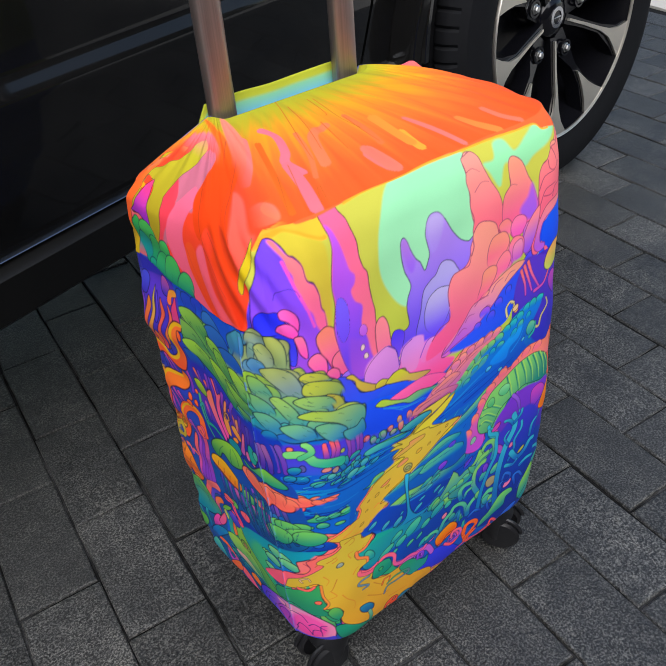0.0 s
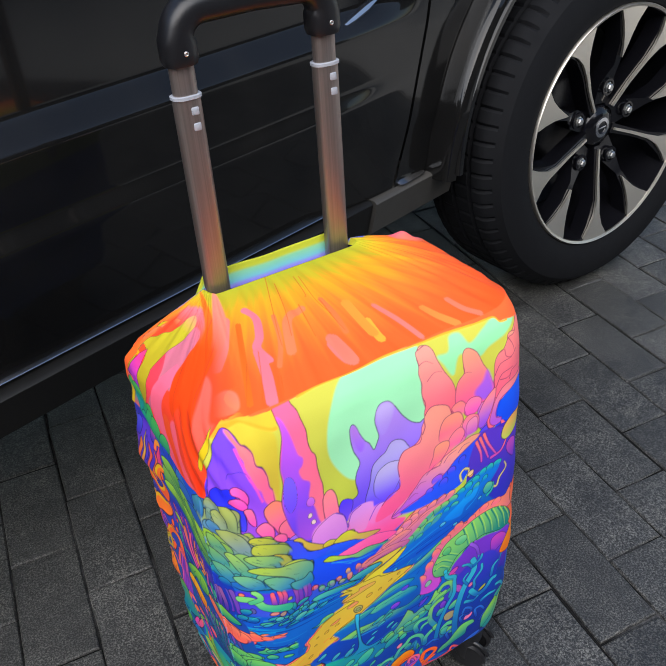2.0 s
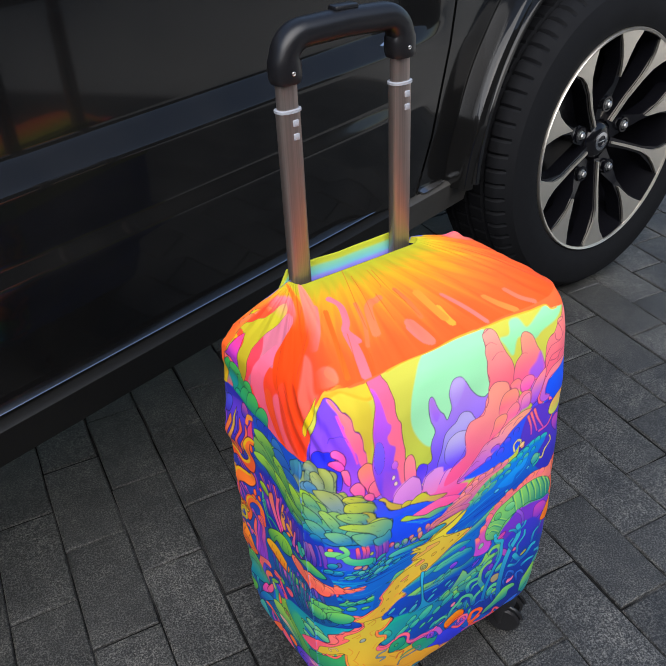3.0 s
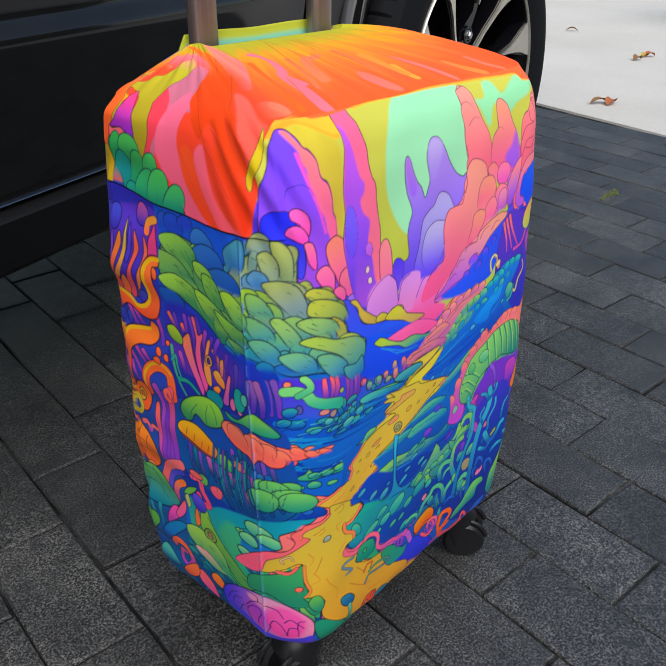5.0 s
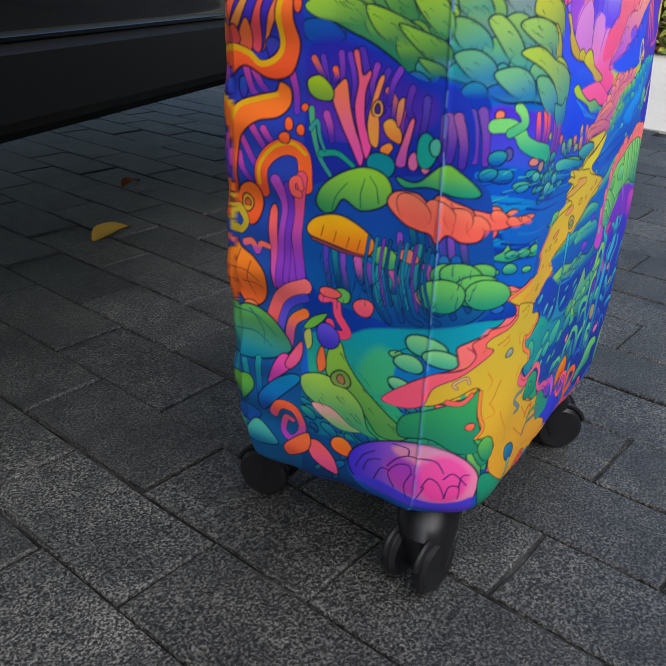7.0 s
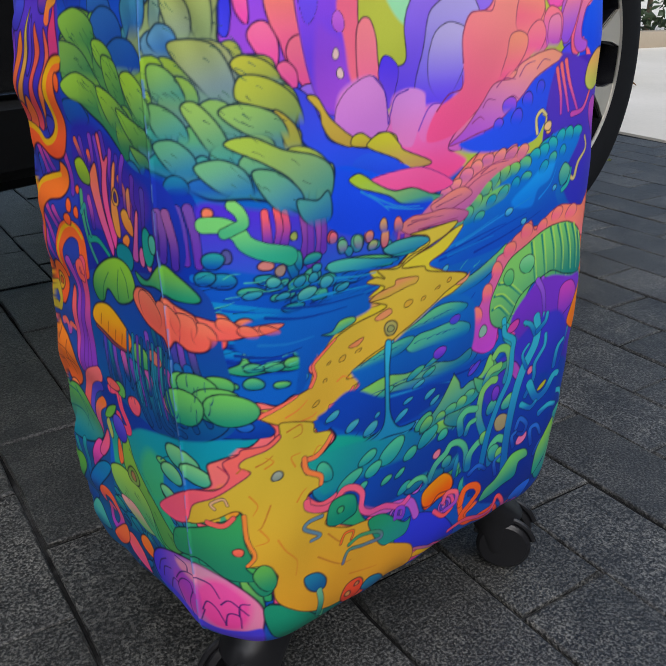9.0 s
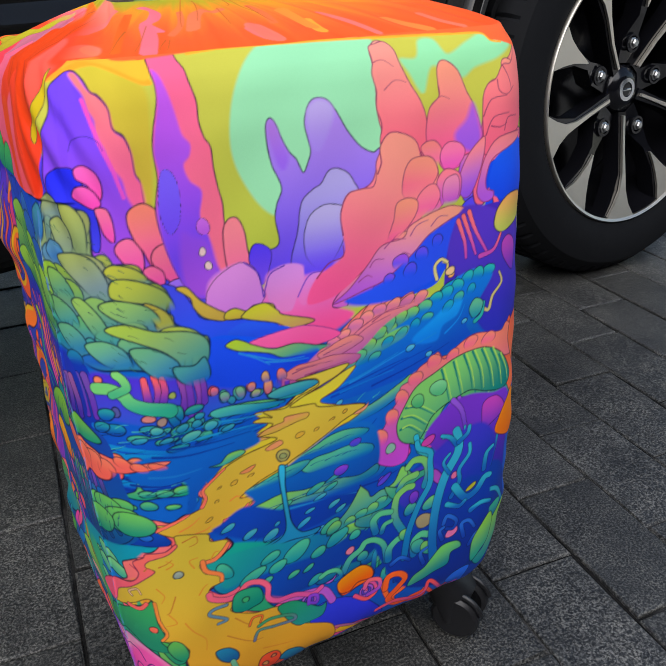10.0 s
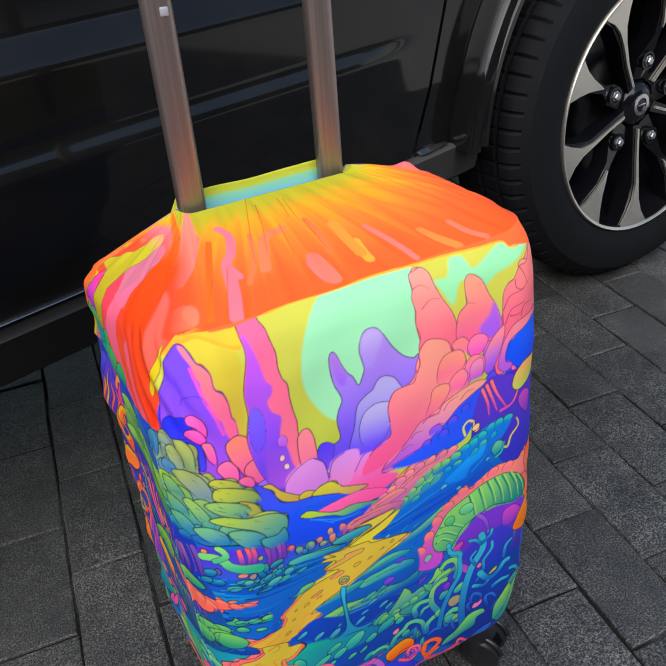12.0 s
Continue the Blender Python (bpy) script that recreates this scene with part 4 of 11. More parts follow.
    # red trunks and violet thicket at the right edge
    shape([(242.5, 329.5), (261, 351), (317, 343), (316, 258), (287, 243), (247.5, 246.5), (225.5, 270), (236, 297)], "4a2ab8", "2a2aa8", 90, 0)
    for pts in ([(257.5, 304.5), (260.5, 321), (256, 338), (251.5, 347)], [(264.5, 303), (265, 320), (262, 342.5)], [(272, 300), (271.5, 322), (269, 340.5)], [(279.5, 306), (276, 321), (285, 328.5)]):
        stroke(pts, 1.9, "ff6a6a", "d84a9a", 0.4, 0.3)
    puff(291, 342.8, 8, 13, "f0b060", "c8d060", -25, 90, 0.5)
    stroke([(231.5, 317.5), (234.5, 321), (241, 318.5), (240, 313)], 2.2, "e8d878", None, 0.6, 0.4)
    puff(244, 310.8, 3.2, 3.2, "f4b070", None, 0, 90, 0.4)
    stroke([(278.5, 258), (280.5, 279), (290.5, 292), (280.5, 303), (270, 302)], 2.4, "b8c070", None, 0.6, 0.4)
    puff(263.2, 280.4, 3.2, 5, "60c880", "30a890", 0, 90, 0.4)
    stroke([(262, 249), (266.5, 260.5), (261, 271)], 2.0, "30a0a8", None, 0.7, 0.4)
    # yellow ledges and blue cliffs
    shape([(43, 347.5), (52.5, 343), (59.5, 331), (64, 322), (78.5, 317.5), (109, 311), (108.5, 302), (90.5, 302), (66.5, 308), (56, 314), (47.5, 323.5), (45, 338.5)], "4a54f0", "2c58f4", 90, 0.4)
    shape([(51, 343), (57.5, 342.5), (64.5, 333), (73.5, 325.5), (79, 321.5), (78.5, 317), (66, 321.5), (60, 329), (58.5, 335.5)], "e0c050", "c8a850", 90, 0.5)
    shape([(78.5, 322), (84.5, 323.5), (92, 320), (97.5, 322.5), (109.5, 320), (109, 313.5), (93.5, 315.5), (78.5, 317.5)], "d8cc48", "c8a850", 90, 0.5)
    shape([(90, 319), (97, 322), (105.5, 321.5), (112.5, 315), (116, 311.5), (135.5, 304), (133.5, 301.5), (119.5, 302), (109, 308), (89.5, 315.5)], "d8d448", "c8a060", 90, 0.5)
    shape([(78.5, 309), (90.5, 313), (109.5, 306.5), (119.5, 301.5), (101, 300.5), (85.5, 301)], "3060f4", "2850e8", 90, 0)
    shape([(65, 307), (89.5, 304), (118, 290), (146.5, 280.5), (130, 271), (105, 266.5), (76, 269.5), (61.5, 279)], "1c5cf8", "1a48e8", 90, 0)
    shape([(78, 301), (89, 297), (101, 295.5), (115, 289.5), (127.5, 289.5), (147.5, 282), (143, 279), (123, 281.5), (106.5, 283.5), (87, 293)], "b8dc48", "58b078", 90, 0.55)
    # coral slope
    shape([(209, 301), (184, 304.5), (172, 301.5), (156.5, 291.5), (140, 279.5), (121, 276), (105.5, 277.5), (93, 267.5), (117.5, 263.5), (143, 267.5), (170.5, 269), (198.5, 282), (217, 288)], "ff8670", "b85a9a", 90, 0.4)
    for x, y, a in ((177, 297.9, 12), (163.2, 287.4, 13), (149.8, 279.6, 13), (194.6, 297, 10), (133.4, 272.8, 13), (163.3, 276.4, 10)):
        puff(x, y, a, 4.5, "f8907a", "d86a80", 38, 110, 0.4)
    for x, y in ((81.6, 269.3), (86.2, 268.8), (91.7, 268), (96.7, 267.4), (102.1, 266.8), (108.2, 265.9), (113.7, 265.2)):
        stroke([(x, y), (x + 2, y + 24)], 3.2, art.choice(("e8806a", "c0609a", "f0a070")), "6a3ac0", 0.6, 0.3)


def paint_slopes():
    # the deep blue hollow that carries both banks
    shape([(45.5, 293), (82, 273), (130, 254.5), (177.5, 264.5), (252.5, 288), (292, 279.5), (314, 78), (303, 25), (196, 15), (50, 51), (8, 52.5), (-80, 76.5), (-132, 172.5), (-108.5, 274.5), (-14.5, 302)], "1468c8", "0c54b8", 90, 0)
    shape([(-132, 286.5), (-45, 296), (-8.5, 299), (-10.5, 220.5), (-16, 174.5), (-87.5, 144), (-132.5, 164.5)], "1438b0", "0c3ca0", 90, 0)
    for pts, w in (([(-23.5, 250.5), (14.5, 246.5), (52, 245), (86, 245)], 5), ([(2.5, 239), (30, 236), (62, 233.5), (92, 237.5)], 5), ([(5.5, 225.5), (34, 224), (61.5, 222.5), (85, 226)], 6), ([(-12.5, 260.5), (8.5, 254.5), (31.5, 251.5)], 4),
                   ([(42, 256.5), (69, 248), (92, 246)], 5)):
        stroke(pts, w, "1672d0", "0a50c0", 0.4)
        stroke([(u, v - 4) for u, v in pts], w * 0.5, "0c34a0", None, 0.4)


def stream(area, count, size, colours, turn, flat=0.36, ink=0.4, spread=12):
    """Leaves scattered over an area, all lying one way, far ones first."""
    q = curve(area)
    lo, hi = q.min(0) * 1000, q.max(0) * 1000
    spots = []
    while len(spots) < count:
        x, y = art.uniform(lo[0], hi[0]), art.uniform(lo[1], hi[1])
        if inside(q, np.array([[x / 1000]]), np.array([[y / 1000]]))[0, 0]:
            spots.append((y, x))
    for y, x in sorted(spots, reverse=True):
        c0, c1 = art.choice(colours)
        k = art.uniform(0.6, 1.25)
        puff(x, y, size * k, size * flat * k, c0, c1, turn + art.uniform(-spread, spread), 90, ink)


GREENS = (("a4dc5c", "2c9c78"), ("7ccc64", "1c8c8c"), ("58c080", "1474a8"), ("8cd460", "2498a0"))
TEALS = (("48b898", "126cb0"), ("38a8a8", "0c50b0"), ("2c98b8", "0c44a8"), ("58c090", "1880a0"))


def leaves(spots, colours, turn=0.0, ink=0.5):
    for u, v, a, b in spots:
        c0, c1 = art.choice(colours)
        puff(u, v, a, b, c0, c1, turn + art.uniform(-6, 6), 90, ink)


def hatch(area, count, turn, length, colours, width=0.55, spread=10):
    """Short tapering pen lines that follow the lie of the land."""
    q = curve(area)
    lo, hi = q.min(0) * 1000, q.max(0) * 1000
    done = 0
    while done < count:
        x, y = art.uniform(lo[0], hi[0]), art.uniform(lo[1], hi[1])
        if inside(q, np.array([[x / 1000]]), np.array([[y / 1000]]))[0, 0]:
            a, L = radians(turn + art.uniform(-spread, spread)), length * art.uniform(0.5, 1.3)
            bend = art.uniform(-0.18, 0.18) * L
            dx, dy = math.cos(a) * L / 2, math.sin(a) * L / 2
            stroke([(x - dx, y - dy), (x - dy * bend / L, y + dx * bend / L), (x + dx, y + dy)], width * art.uniform(0.7, 1.4), art.choice(colours), None, 0.3)
            done += 1


def paint_right_bank():
    # leafy crest of the far bank, teal at the edge of the cloth, green towards the valley
    shape([(305.5, 300), (280.5, 299), (263.5, 292.5), (250, 287), (231, 283), (215.5, 274.5), (195.5, 267), (171, 259.5), (152, 252.5), (181, 248.5), (212, 248.5), (239, 252.5), (267, 258.5), (300.5, 263)], "1c88d8", "0c50b8", 70, 0, 2)
    shape([(252.5, 290.5), (241.5, 288.5), (231, 281), (226.5, 272), (219, 267.5), (238, 265), (251, 274.5), (258.5, 283)], "2ca0e8", "1c78d0", 70, 0, 2)
    for (u, v, a, b), c in zip([(280.3, 304.1, 11.4, 5.2), (266.4, 305.4, 9, 6.5), (253.3, 302.7, 9, 6.5), (241.2, 297.7, 9.9, 6.9), (246.9, 291.7, 7.7, 5.7), (230.6, 293, 8.8, 6.3), (220.2, 289.3, 7.3, 5.9), (211.1, 287.3, 7.3, 5.9), (201, 285.2, 8.6, 6.2), (205.2, 276.8, 6.3, 4.9), (191.1, 281, 8.6, 6.2), (182.7, 276.1, 8.9, 6.1), (192.8, 271.8, 6.3, 4.3), (175.6, 268.5, 8.3, 5.5), (172.1, 263.1, 8.1, 4.3)],
                               ("2cb0b8", "38b8b0", "30b0b0", "38b8a8", "2098c0", "48c098", "58c890", "64cc84", "84d470", "48c098", "94d868", "9cdc64", "58c088", "90d468", "60c080")):
        puff(u, v, a, b, c, "1470b8", 32, 110, 0.55, fade=0.35)
    for u, v, a, b in [(212.8, 257.1, 2.7, 2.5), (214.7, 247.5, 2.3, 2.5), (198.1, 264.5, 3.9, 2.5), (200.3, 271.9, 3.4, 2.2)]:
        puff(u, v, a, b, "58c0d0", None, 0, 90, 0.4)
    for u, v, a, b in [(204.6, 299.2, 8.3, 4.1), (189.7, 296.6, 9, 5), (177.6, 293.5, 8.8, 4.9), (187.2, 288.6, 6.9, 3.7), (169.2, 286.9, 7.7, 4.1), (175.3, 277.9, 6.1, 3.3), (162.3, 279.1, 8.2, 4.1), (149.6, 275.5, 8.2, 3.5), (138.3, 271.7, 7.8, 3), (158.8, 271.3, 6.9, 2.8)]:
        puff(u, v, a, b, "f8987c", "b05890", 34, 110, 0.45, line="6a2858", fade=0.4)
    # slopes that stream down to the path, each a lit crest over a blue hollow
    shape([(114, 247.5), (140, 252.5), (161.5, 255.5), (181.5, 260), (196, 263), (214, 263.5), (227.5, 253), (209, 248), (185, 244.5), (162, 241.5), (140, 241.5)], "1c88d0", "0a48b8", 90, 0.3)
    for pts in ([(121.5, 247.5), (151, 249.5), (181.5, 255)], [(140, 248), (173, 250.5), (202.5, 257)], [(134.5, 244.5), (162, 244), (187.5, 248.5), (208.5, 253)]):
        stroke(pts, 2.4, "1c9cd0", "1468c8", 0.4)
    for pts, c in (([(167, 270), (178, 276.5), (195.5, 278), (203, 275.5), (193, 268), (175.5, 263), (168.5, 266)], ("84d070", "2a9c90")), ([(151, 228), (168, 228), (188.5, 229), (197.5, 232), (203, 227.5), (188.5, 221), (168, 221), (145.5, 220), (134.5, 218.5), (142.5, 223.5)], ("68cc74", "1c88a0")),
                   ([(173.5, 223.5), (188.5, 226.5), (200.5, 227), (198, 219), (180, 215.5)], ("48b888", "1878b0")), ([(110, 207.5), (126, 216), (145.5, 216.5), (165, 213.5), (173.5, 208.5), (168.5, 204), (148, 206.5), (129, 204.5), (118, 205)], ("9ade60", "2aa080")),
                   ([(122, 193.5), (126, 200), (145.5, 199.5), (165.5, 201), (174.5, 198), (175, 190.5), (154, 191), (134, 191.5)], ("68cc80", "1c7cb0")), ([(81.5, 192), (94.5, 199.5), (110, 199.5), (123.5, 193.5), (112.5, 190), (99.5, 190), (86.5, 188.5)], ("54bc90", "1c78a8")),
                   ([(126, 182), (140, 180), (148.5, 180.5), (169, 179.5), (178, 180.5), (182, 173), (163, 174.5), (145.5, 173), (128.5, 176)], ("7cd274", "2090a0")), ([(74, 172), (78.5, 178.5), (94, 177.5), (112, 179), (126, 179), (148.5, 172.5), (165, 162), (140, 166), (120.5, 167.5), (98.5, 168.5), (83, 167)], ("a0e060", "249890")),
                   ([(69, 188.5), (84, 189), (99, 188), (112, 181.5), (91.5, 183.5), (76, 182)], ("3ca0b0", "1460b8"))):
        shape(pts, *c, 80, 0.6)
        lo, hi = min(p[0] for p in pts), max(p[0] for p in pts)
        mid = sum(p[1] for p in pts) / len(pts)
        for k in range(3):
            a = lo + (hi - lo) * (0.2 + 0.2 * k)
            stroke([(a, mid - 1.5 + k), (a + (hi - lo) * 0.16, mid + 1 + k), (a + (hi - lo) * 0.3, mid + 3.5 + k)], 0.8, c[1], None, 0.4)
    stream([(87, 200), (128.5, 194), (174.5, 185.5), (182.5, 155.5), (140.5, 144.5), (80.5, 160), (76, 172.5)], 34, 6, (("2488c8", "0c50b0"), ("2c98c0", "1058b0"), ("1c68c0", "0c449c")), 20, 0.3, 0.3)
    for pts in ([(74, 172), (78.5, 178.5), (94, 177.5), (112, 179), (126, 179), (148.5, 172.5), (165, 162), (140, 166), (120.5, 167.5), (98.5, 168.5), (83, 167)], [(122, 193.5), (126, 200), (145.5, 199.5), (165.5, 201), (174.5, 198), (175, 190.5), (154, 191), (134, 191.5)]):
        shape(pts, "98dc60", "249890", 80, 0.6)
    for u, v, a, b in [(152.6, 183.7, 7.5, 3.5), (131.3, 183.1, 7, 2.6), (182, 163.8, 7.2, 3.2), (194.5, 165.2, 4.3, 2.6), (222.2, 148.5, 4.1, 5.8)]:
        puff(u, v, a, b, "9a50e0", "5a38d0", 15, 90, 0.35)
    for u, v, a, b in [(120.3, 161.3, 6.4, 3.2), (141.6, 158.4, 7.2, 2.9), (77.7, 159.8, 6.8, 3.3), (64.6, 170.8, 4.8, 2.4), (123, 150.7, 5.8, 2.9), (146.1, 151.1, 4.3, 2.6), (211.4, 258.1, 2, 2), (213.5, 247.9, 2.3, 2.3), (109.2, 155.3, 4.6, 2.3), (90.9, 168.4, 4.5, 2)]:
        puff(u, v, a, b, "58b8d0", "3088c8", 14, 90, 0.35)
    leaves([(140.5, 137.7, 9.9, 8.1), (144.3, 122.7, 10.4, 8.7), (94.3, 150.6, 8, 4.6), (160.9, 120.1, 5.2, 5.2), (154, 133.2, 7, 5.2), (114.5, 127.8, 14.5, 8.1), (129.5, 118.5, 7.2, 5.2), (81.5, 124, 17.4, 7), (92, 117.1, 10.1, 5.8), (100.4, 123.7, 8.7, 4.3), (73.4, 120.3, 14.5, 5.8), (123, 130, 7.5, 4.6), (105.8, 112.6, 5.8, 4.6), (166.7, 124.9, 7, 4.6), (155.3, 141.1, 7, 4.1)], (("64c888", "1c80a0"), ("50b898", "1870a8"), ("78d07c", "248c98")), 14, 0.6)
    # thicket: horned leaves, arches and teal trunks
    shape([(180, 139.5), (208.5, 151), (249, 159), (297.5, 147), (314, 80), (313, 40), (282, 15), (204, 54), (167, 85.5), (171.5, 120)], "0c48b0", "143a98", 90, 0, 4)
    stream([(181, 127.5), (216, 142), (253.5, 151.5), (293, 143), (302, 88), (290.5, 50.5), (253.5, 36), (188.5, 68.5)], 120, 7, TEALS + GREENS + (("3a50d0", "2030a8"), ("38a8b8", "1460b0"), ("2c90b8", "0c4ca0")), 55, 0.55, 0.55)
    for u, v, a, b in [(196.3, 93.7, 8.1, 7.5), (223.6, 71.3, 8.7, 8.1), (244.2, 81.5, 7.5, 8.7), (265, 91.9, 7.5, 9.9), (279.2, 98.9, 7.5, 8.7), (284.4, 115.8, 6.4, 9.9), (226.7, 102, 5.8, 8.7), (281.5, 68.3, 8.1, 6.4), (267, 43.9, 8.7, 6.4), (211.6, 114.5, 6.4, 7.5)]:
        puff(u, v, a, b, "48b8b0", "1460a8", 40, 90, 0.65)
        puff(u + 1.5, v + 1.5, a * 0.55, b * 0.55, "1c6cb0", "3cb0b0", 40, 90, 0.5)
    for pts in ([(165, 162.5), (170.5, 154.5), (174, 146), (183, 146.5), (193, 146), (190.5, 137.5), (177.5, 134), (168, 132.5), (155.5, 133.5), (151.5, 140.5), (161, 147), (166.5, 153.5)], [(189, 153), (198.5, 156), (204.5, 155.5), (204, 167), (210, 157.5), (221, 162), (230.5, 159.5), (229.5, 151), (219, 149.5), (212.5, 143), (196, 141), (181, 135.5), (183, 146.5)],
                [(151, 129), (155.5, 135), (168, 133), (171.5, 125.5), (162, 121)], [(292, 45), (294.5, 71.5), (314, 75), (314, 53), (293.5, 48.5), (283.5, 46), (274.5, 49.5)], [(212, 49.5), (225.5, 57), (243, 65), (262, 67.5), (273, 58.5), (258, 47.5), (235.5, 44.5), (217.5, 41)], [(157.5, 87.5), (153.5, 98.5), (163, 101.5), (170.5, 105.5), (178.5, 107), (187.5, 97.5), (191, 87), (183.5, 87), (181, 79), (167.5, 82.5)]):
        shape(pts, "9cdc5c", "2ca080", 90, 0.65)
    leaves([(219.5, 49.8, 7, 5.2), (232.1, 52.1, 7.5, 5.2), (244.6, 56.4, 7.5, 5.2), (257.3, 60.6, 6.4, 4.6), (267, 61.3, 5.2, 3.5), (219.9, 118.6, 7.5, 4.6), (231.9, 121.2, 7, 4.6), (171.8, 88, 7.5, 5.8), (180.9, 97.7, 7, 6.4), (156.7, 96.9, 6.4, 6.4)], (("8cd45c", "2a9478"), ("74c864", "1c8878")), 30, 0.6)
    for pts, w in (([(200, 107.5), (196.5, 130), (201, 141), (214.5, 143)], 6), ([(198, 75), (186, 98.5), (194.5, 109), (213, 97)], 6), ([(221, 62.5), (214, 85.5), (227, 86.5), (241.5, 63)], 6), ([(192, 70), (191.5, 89.5), (185.5, 101.5), (177.5, 102.5)], 6), ([(209, 88), (205.5, 108), (211, 120.5), (223, 120)], 5), ([(248, 60), (251.5, 71.5), (267, 61.5), (275, 43.5)], 6),
                   ([(255, 108.5), (270, 109), (285.5, 109), (295.5, 120.5)], 8), ([(260.5, 74), (285, 70), (302.5, 77.5), (314, 86)], 6)):
        stroke(pts, w, "40b0b0", "1458b0", 0.8, 0.65)
    for pts, w in (([(240, 44.5), (238, 74.5), (241.5, 105), (249.5, 129), (258.5, 143.5), (268, 155), (274, 172)], 9.5), ([(209.5, 71), (216.5, 97), (225, 121), (233.5, 147), (231.5, 163.5), (218.5, 175), (221, 182)], 5), ([(292.5, 187), (290, 162), (281, 144.5), (277.5, 132.5)], 4)):
        stroke(pts, w, "48c0c0", "1454b0", 0.45, 0.65)
    for pts in ([(260, 152), (251, 169.5), (241.5, 177.5)], [(267.5, 154.5), (276.5, 157.5), (284, 163.5)], [(267, 158.5), (258.5, 173), (264, 179.5)], [(218, 175), (216, 180.5), (214, 185)]):
        stroke(pts, 4, "44bcb8", "2c98b8", 0.5, 0.6)
    for u, v, a, b in [(252.2, 89.3, 8.7, 8.1)]:
        puff(u, v, a, b, "2c88c8", "1c50a8", 0, 90, 0.6)
        puff(u, v, a * 0.55, b * 0.55, "1c3c98", "2c78c0", 0, 90, 0.5)
    shape([(217, 105.5), (224, 114), (234, 107.5), (231, 96.5), (222, 97)], "c8a868", "a88850", 90, 0.5)
    for (u, v, a, b), c in zip([(254.3, 81.9, 5.8, 4.1), (270.6, 118.6, 5.2, 2.6), (236.6, 143.1, 2.9, 7), (254.5, 136.3, 2.6, 3.5), (229.4, 178.4, 6.4, 3.5), (266.3, 189.9, 4.1, 3.5), (252.7, 128.1, 2.9, 4.1)], ("f080a0", "e8c840", "f85ab0", "ff8090", "f85ab0", "d050c0", "c850b8")):
        puff(u, v, a, b, c, None, 30, 90, 0.45)
    # big caterpillar-like cap
    shape([(315, 242), (279, 251.5), (261.5, 253), (249.5, 249), (235, 249.5), (219, 250.5), (208, 238.5), (201, 228), (198, 213.5), (183, 205.5), (175.5, 195), (182, 181.5), (196, 173), (209.5, 176.5), (210.5, 193), (237, 224), (304, 224.5)], "ff8068", "f04ab0", 100, 0.55)
    shape([(297.5, 231.5), (283.5, 240.5), (262.5, 246), (243.5, 246), (224, 237), (211, 225), (202.5, 212), (200.5, 199.5), (206, 187.5), (217.5, 182.5), (231, 189.5), (240.5, 207), (255, 210.5), (282.5, 199), (303, 197), (309, 212)], "8cd85c", "2c9c80", 60, 0.55)
    for pts in ([(202.5, 199), (212.5, 190.5), (225, 190)], [(203.5, 211.5), (216, 203), (230.5, 203.5)], [(211, 220.5), (223.5, 212), (236, 211.5)], [(220.5, 228.5), (233, 220.5), (244, 215.5)], [(232, 235), (241, 224.5), (250.5, 215.5)], [(244, 241), (249, 228.5), (259, 213)],
                [(256, 244.5), (262.5, 230), (269, 210)], [(270, 242.5), (275.5, 226.5), (280, 205)], [(282, 238), (287, 223.5), (288, 204.5)]):
        stroke(pts, 2.2, "1c8c80", None, 0.5)
        stroke([(u + 2.2, v + 1) for u, v in pts], 1.6, "a8e060", None, 0.4)
    puff(235.1, 223, 5.5, 7, "88d890", "58b878", -20, 90, 0.4)
    puff(216.4, 217.9, 5, 5, "78d078", None, 0, 90, 0.3)
    puff(192.4, 185.3, 5, 6, "88b8a0", None, -30, 90, 0.5)
    shape([(242.5, 206), (259.5, 207.5), (294, 194), (316, 168), (286, 146), (268.5, 137.5), (258.5, 177.5), (249.5, 159), (237, 174)], "8a48d8", "3a28a8", 90, 0.3)
    for pts, w, c, c1 in (([(253, 211.5), (258.5, 198), (261.5, 183), (265, 173.5)], 3, "a860e0", "6a40c8"), ([(266, 194), (275.5, 189.5), (284.5, 178.5), (284, 167)], 5, "d858b8", "7a38c0"), ([(247.5, 204), (245, 191), (248.5, 176)], 4, "7a48d0", "4a30b0"), ([(272, 204.5), (278.5, 194.5), (289, 185.5)], 4, "9a58d8", "5a38b8"),
                          ([(241.5, 105), (249.5, 129), (258.5, 143.5), (268, 155), (273.5, 174)], 7.5, "48c0c0", "1c70b8"), ([(268, 154.5), (258.5, 171.5), (246.5, 177.5), (240.5, 177.5)], 3.4, "48c0b8", "2c98b8"), ([(270.5, 159.5), (278.5, 159.5), (283.5, 166)], 3.4, "48c0b8", "2c98b8"), ([(271.5, 167), (264.5, 177), (257.5, 180)], 2.6, "48c0b8", "2c98b8"),
                          ([(292.5, 188.5), (290, 162), (281, 144.5), (277.5, 132.5)], 3.4, "40b8b8", "1c70b0"), ([(288.5, 190), (293.5, 192), (289.5, 196), (284.5, 195)], 3, "50c0a8", "38a8a8"), ([(232.5, 147.5), (231.5, 163.5), (218.5, 175), (221, 182), (215.5, 186)], 4, "48c0c0", "2c90b8")):
        stroke(pts, w, c, c1, 0.6, 0.6)
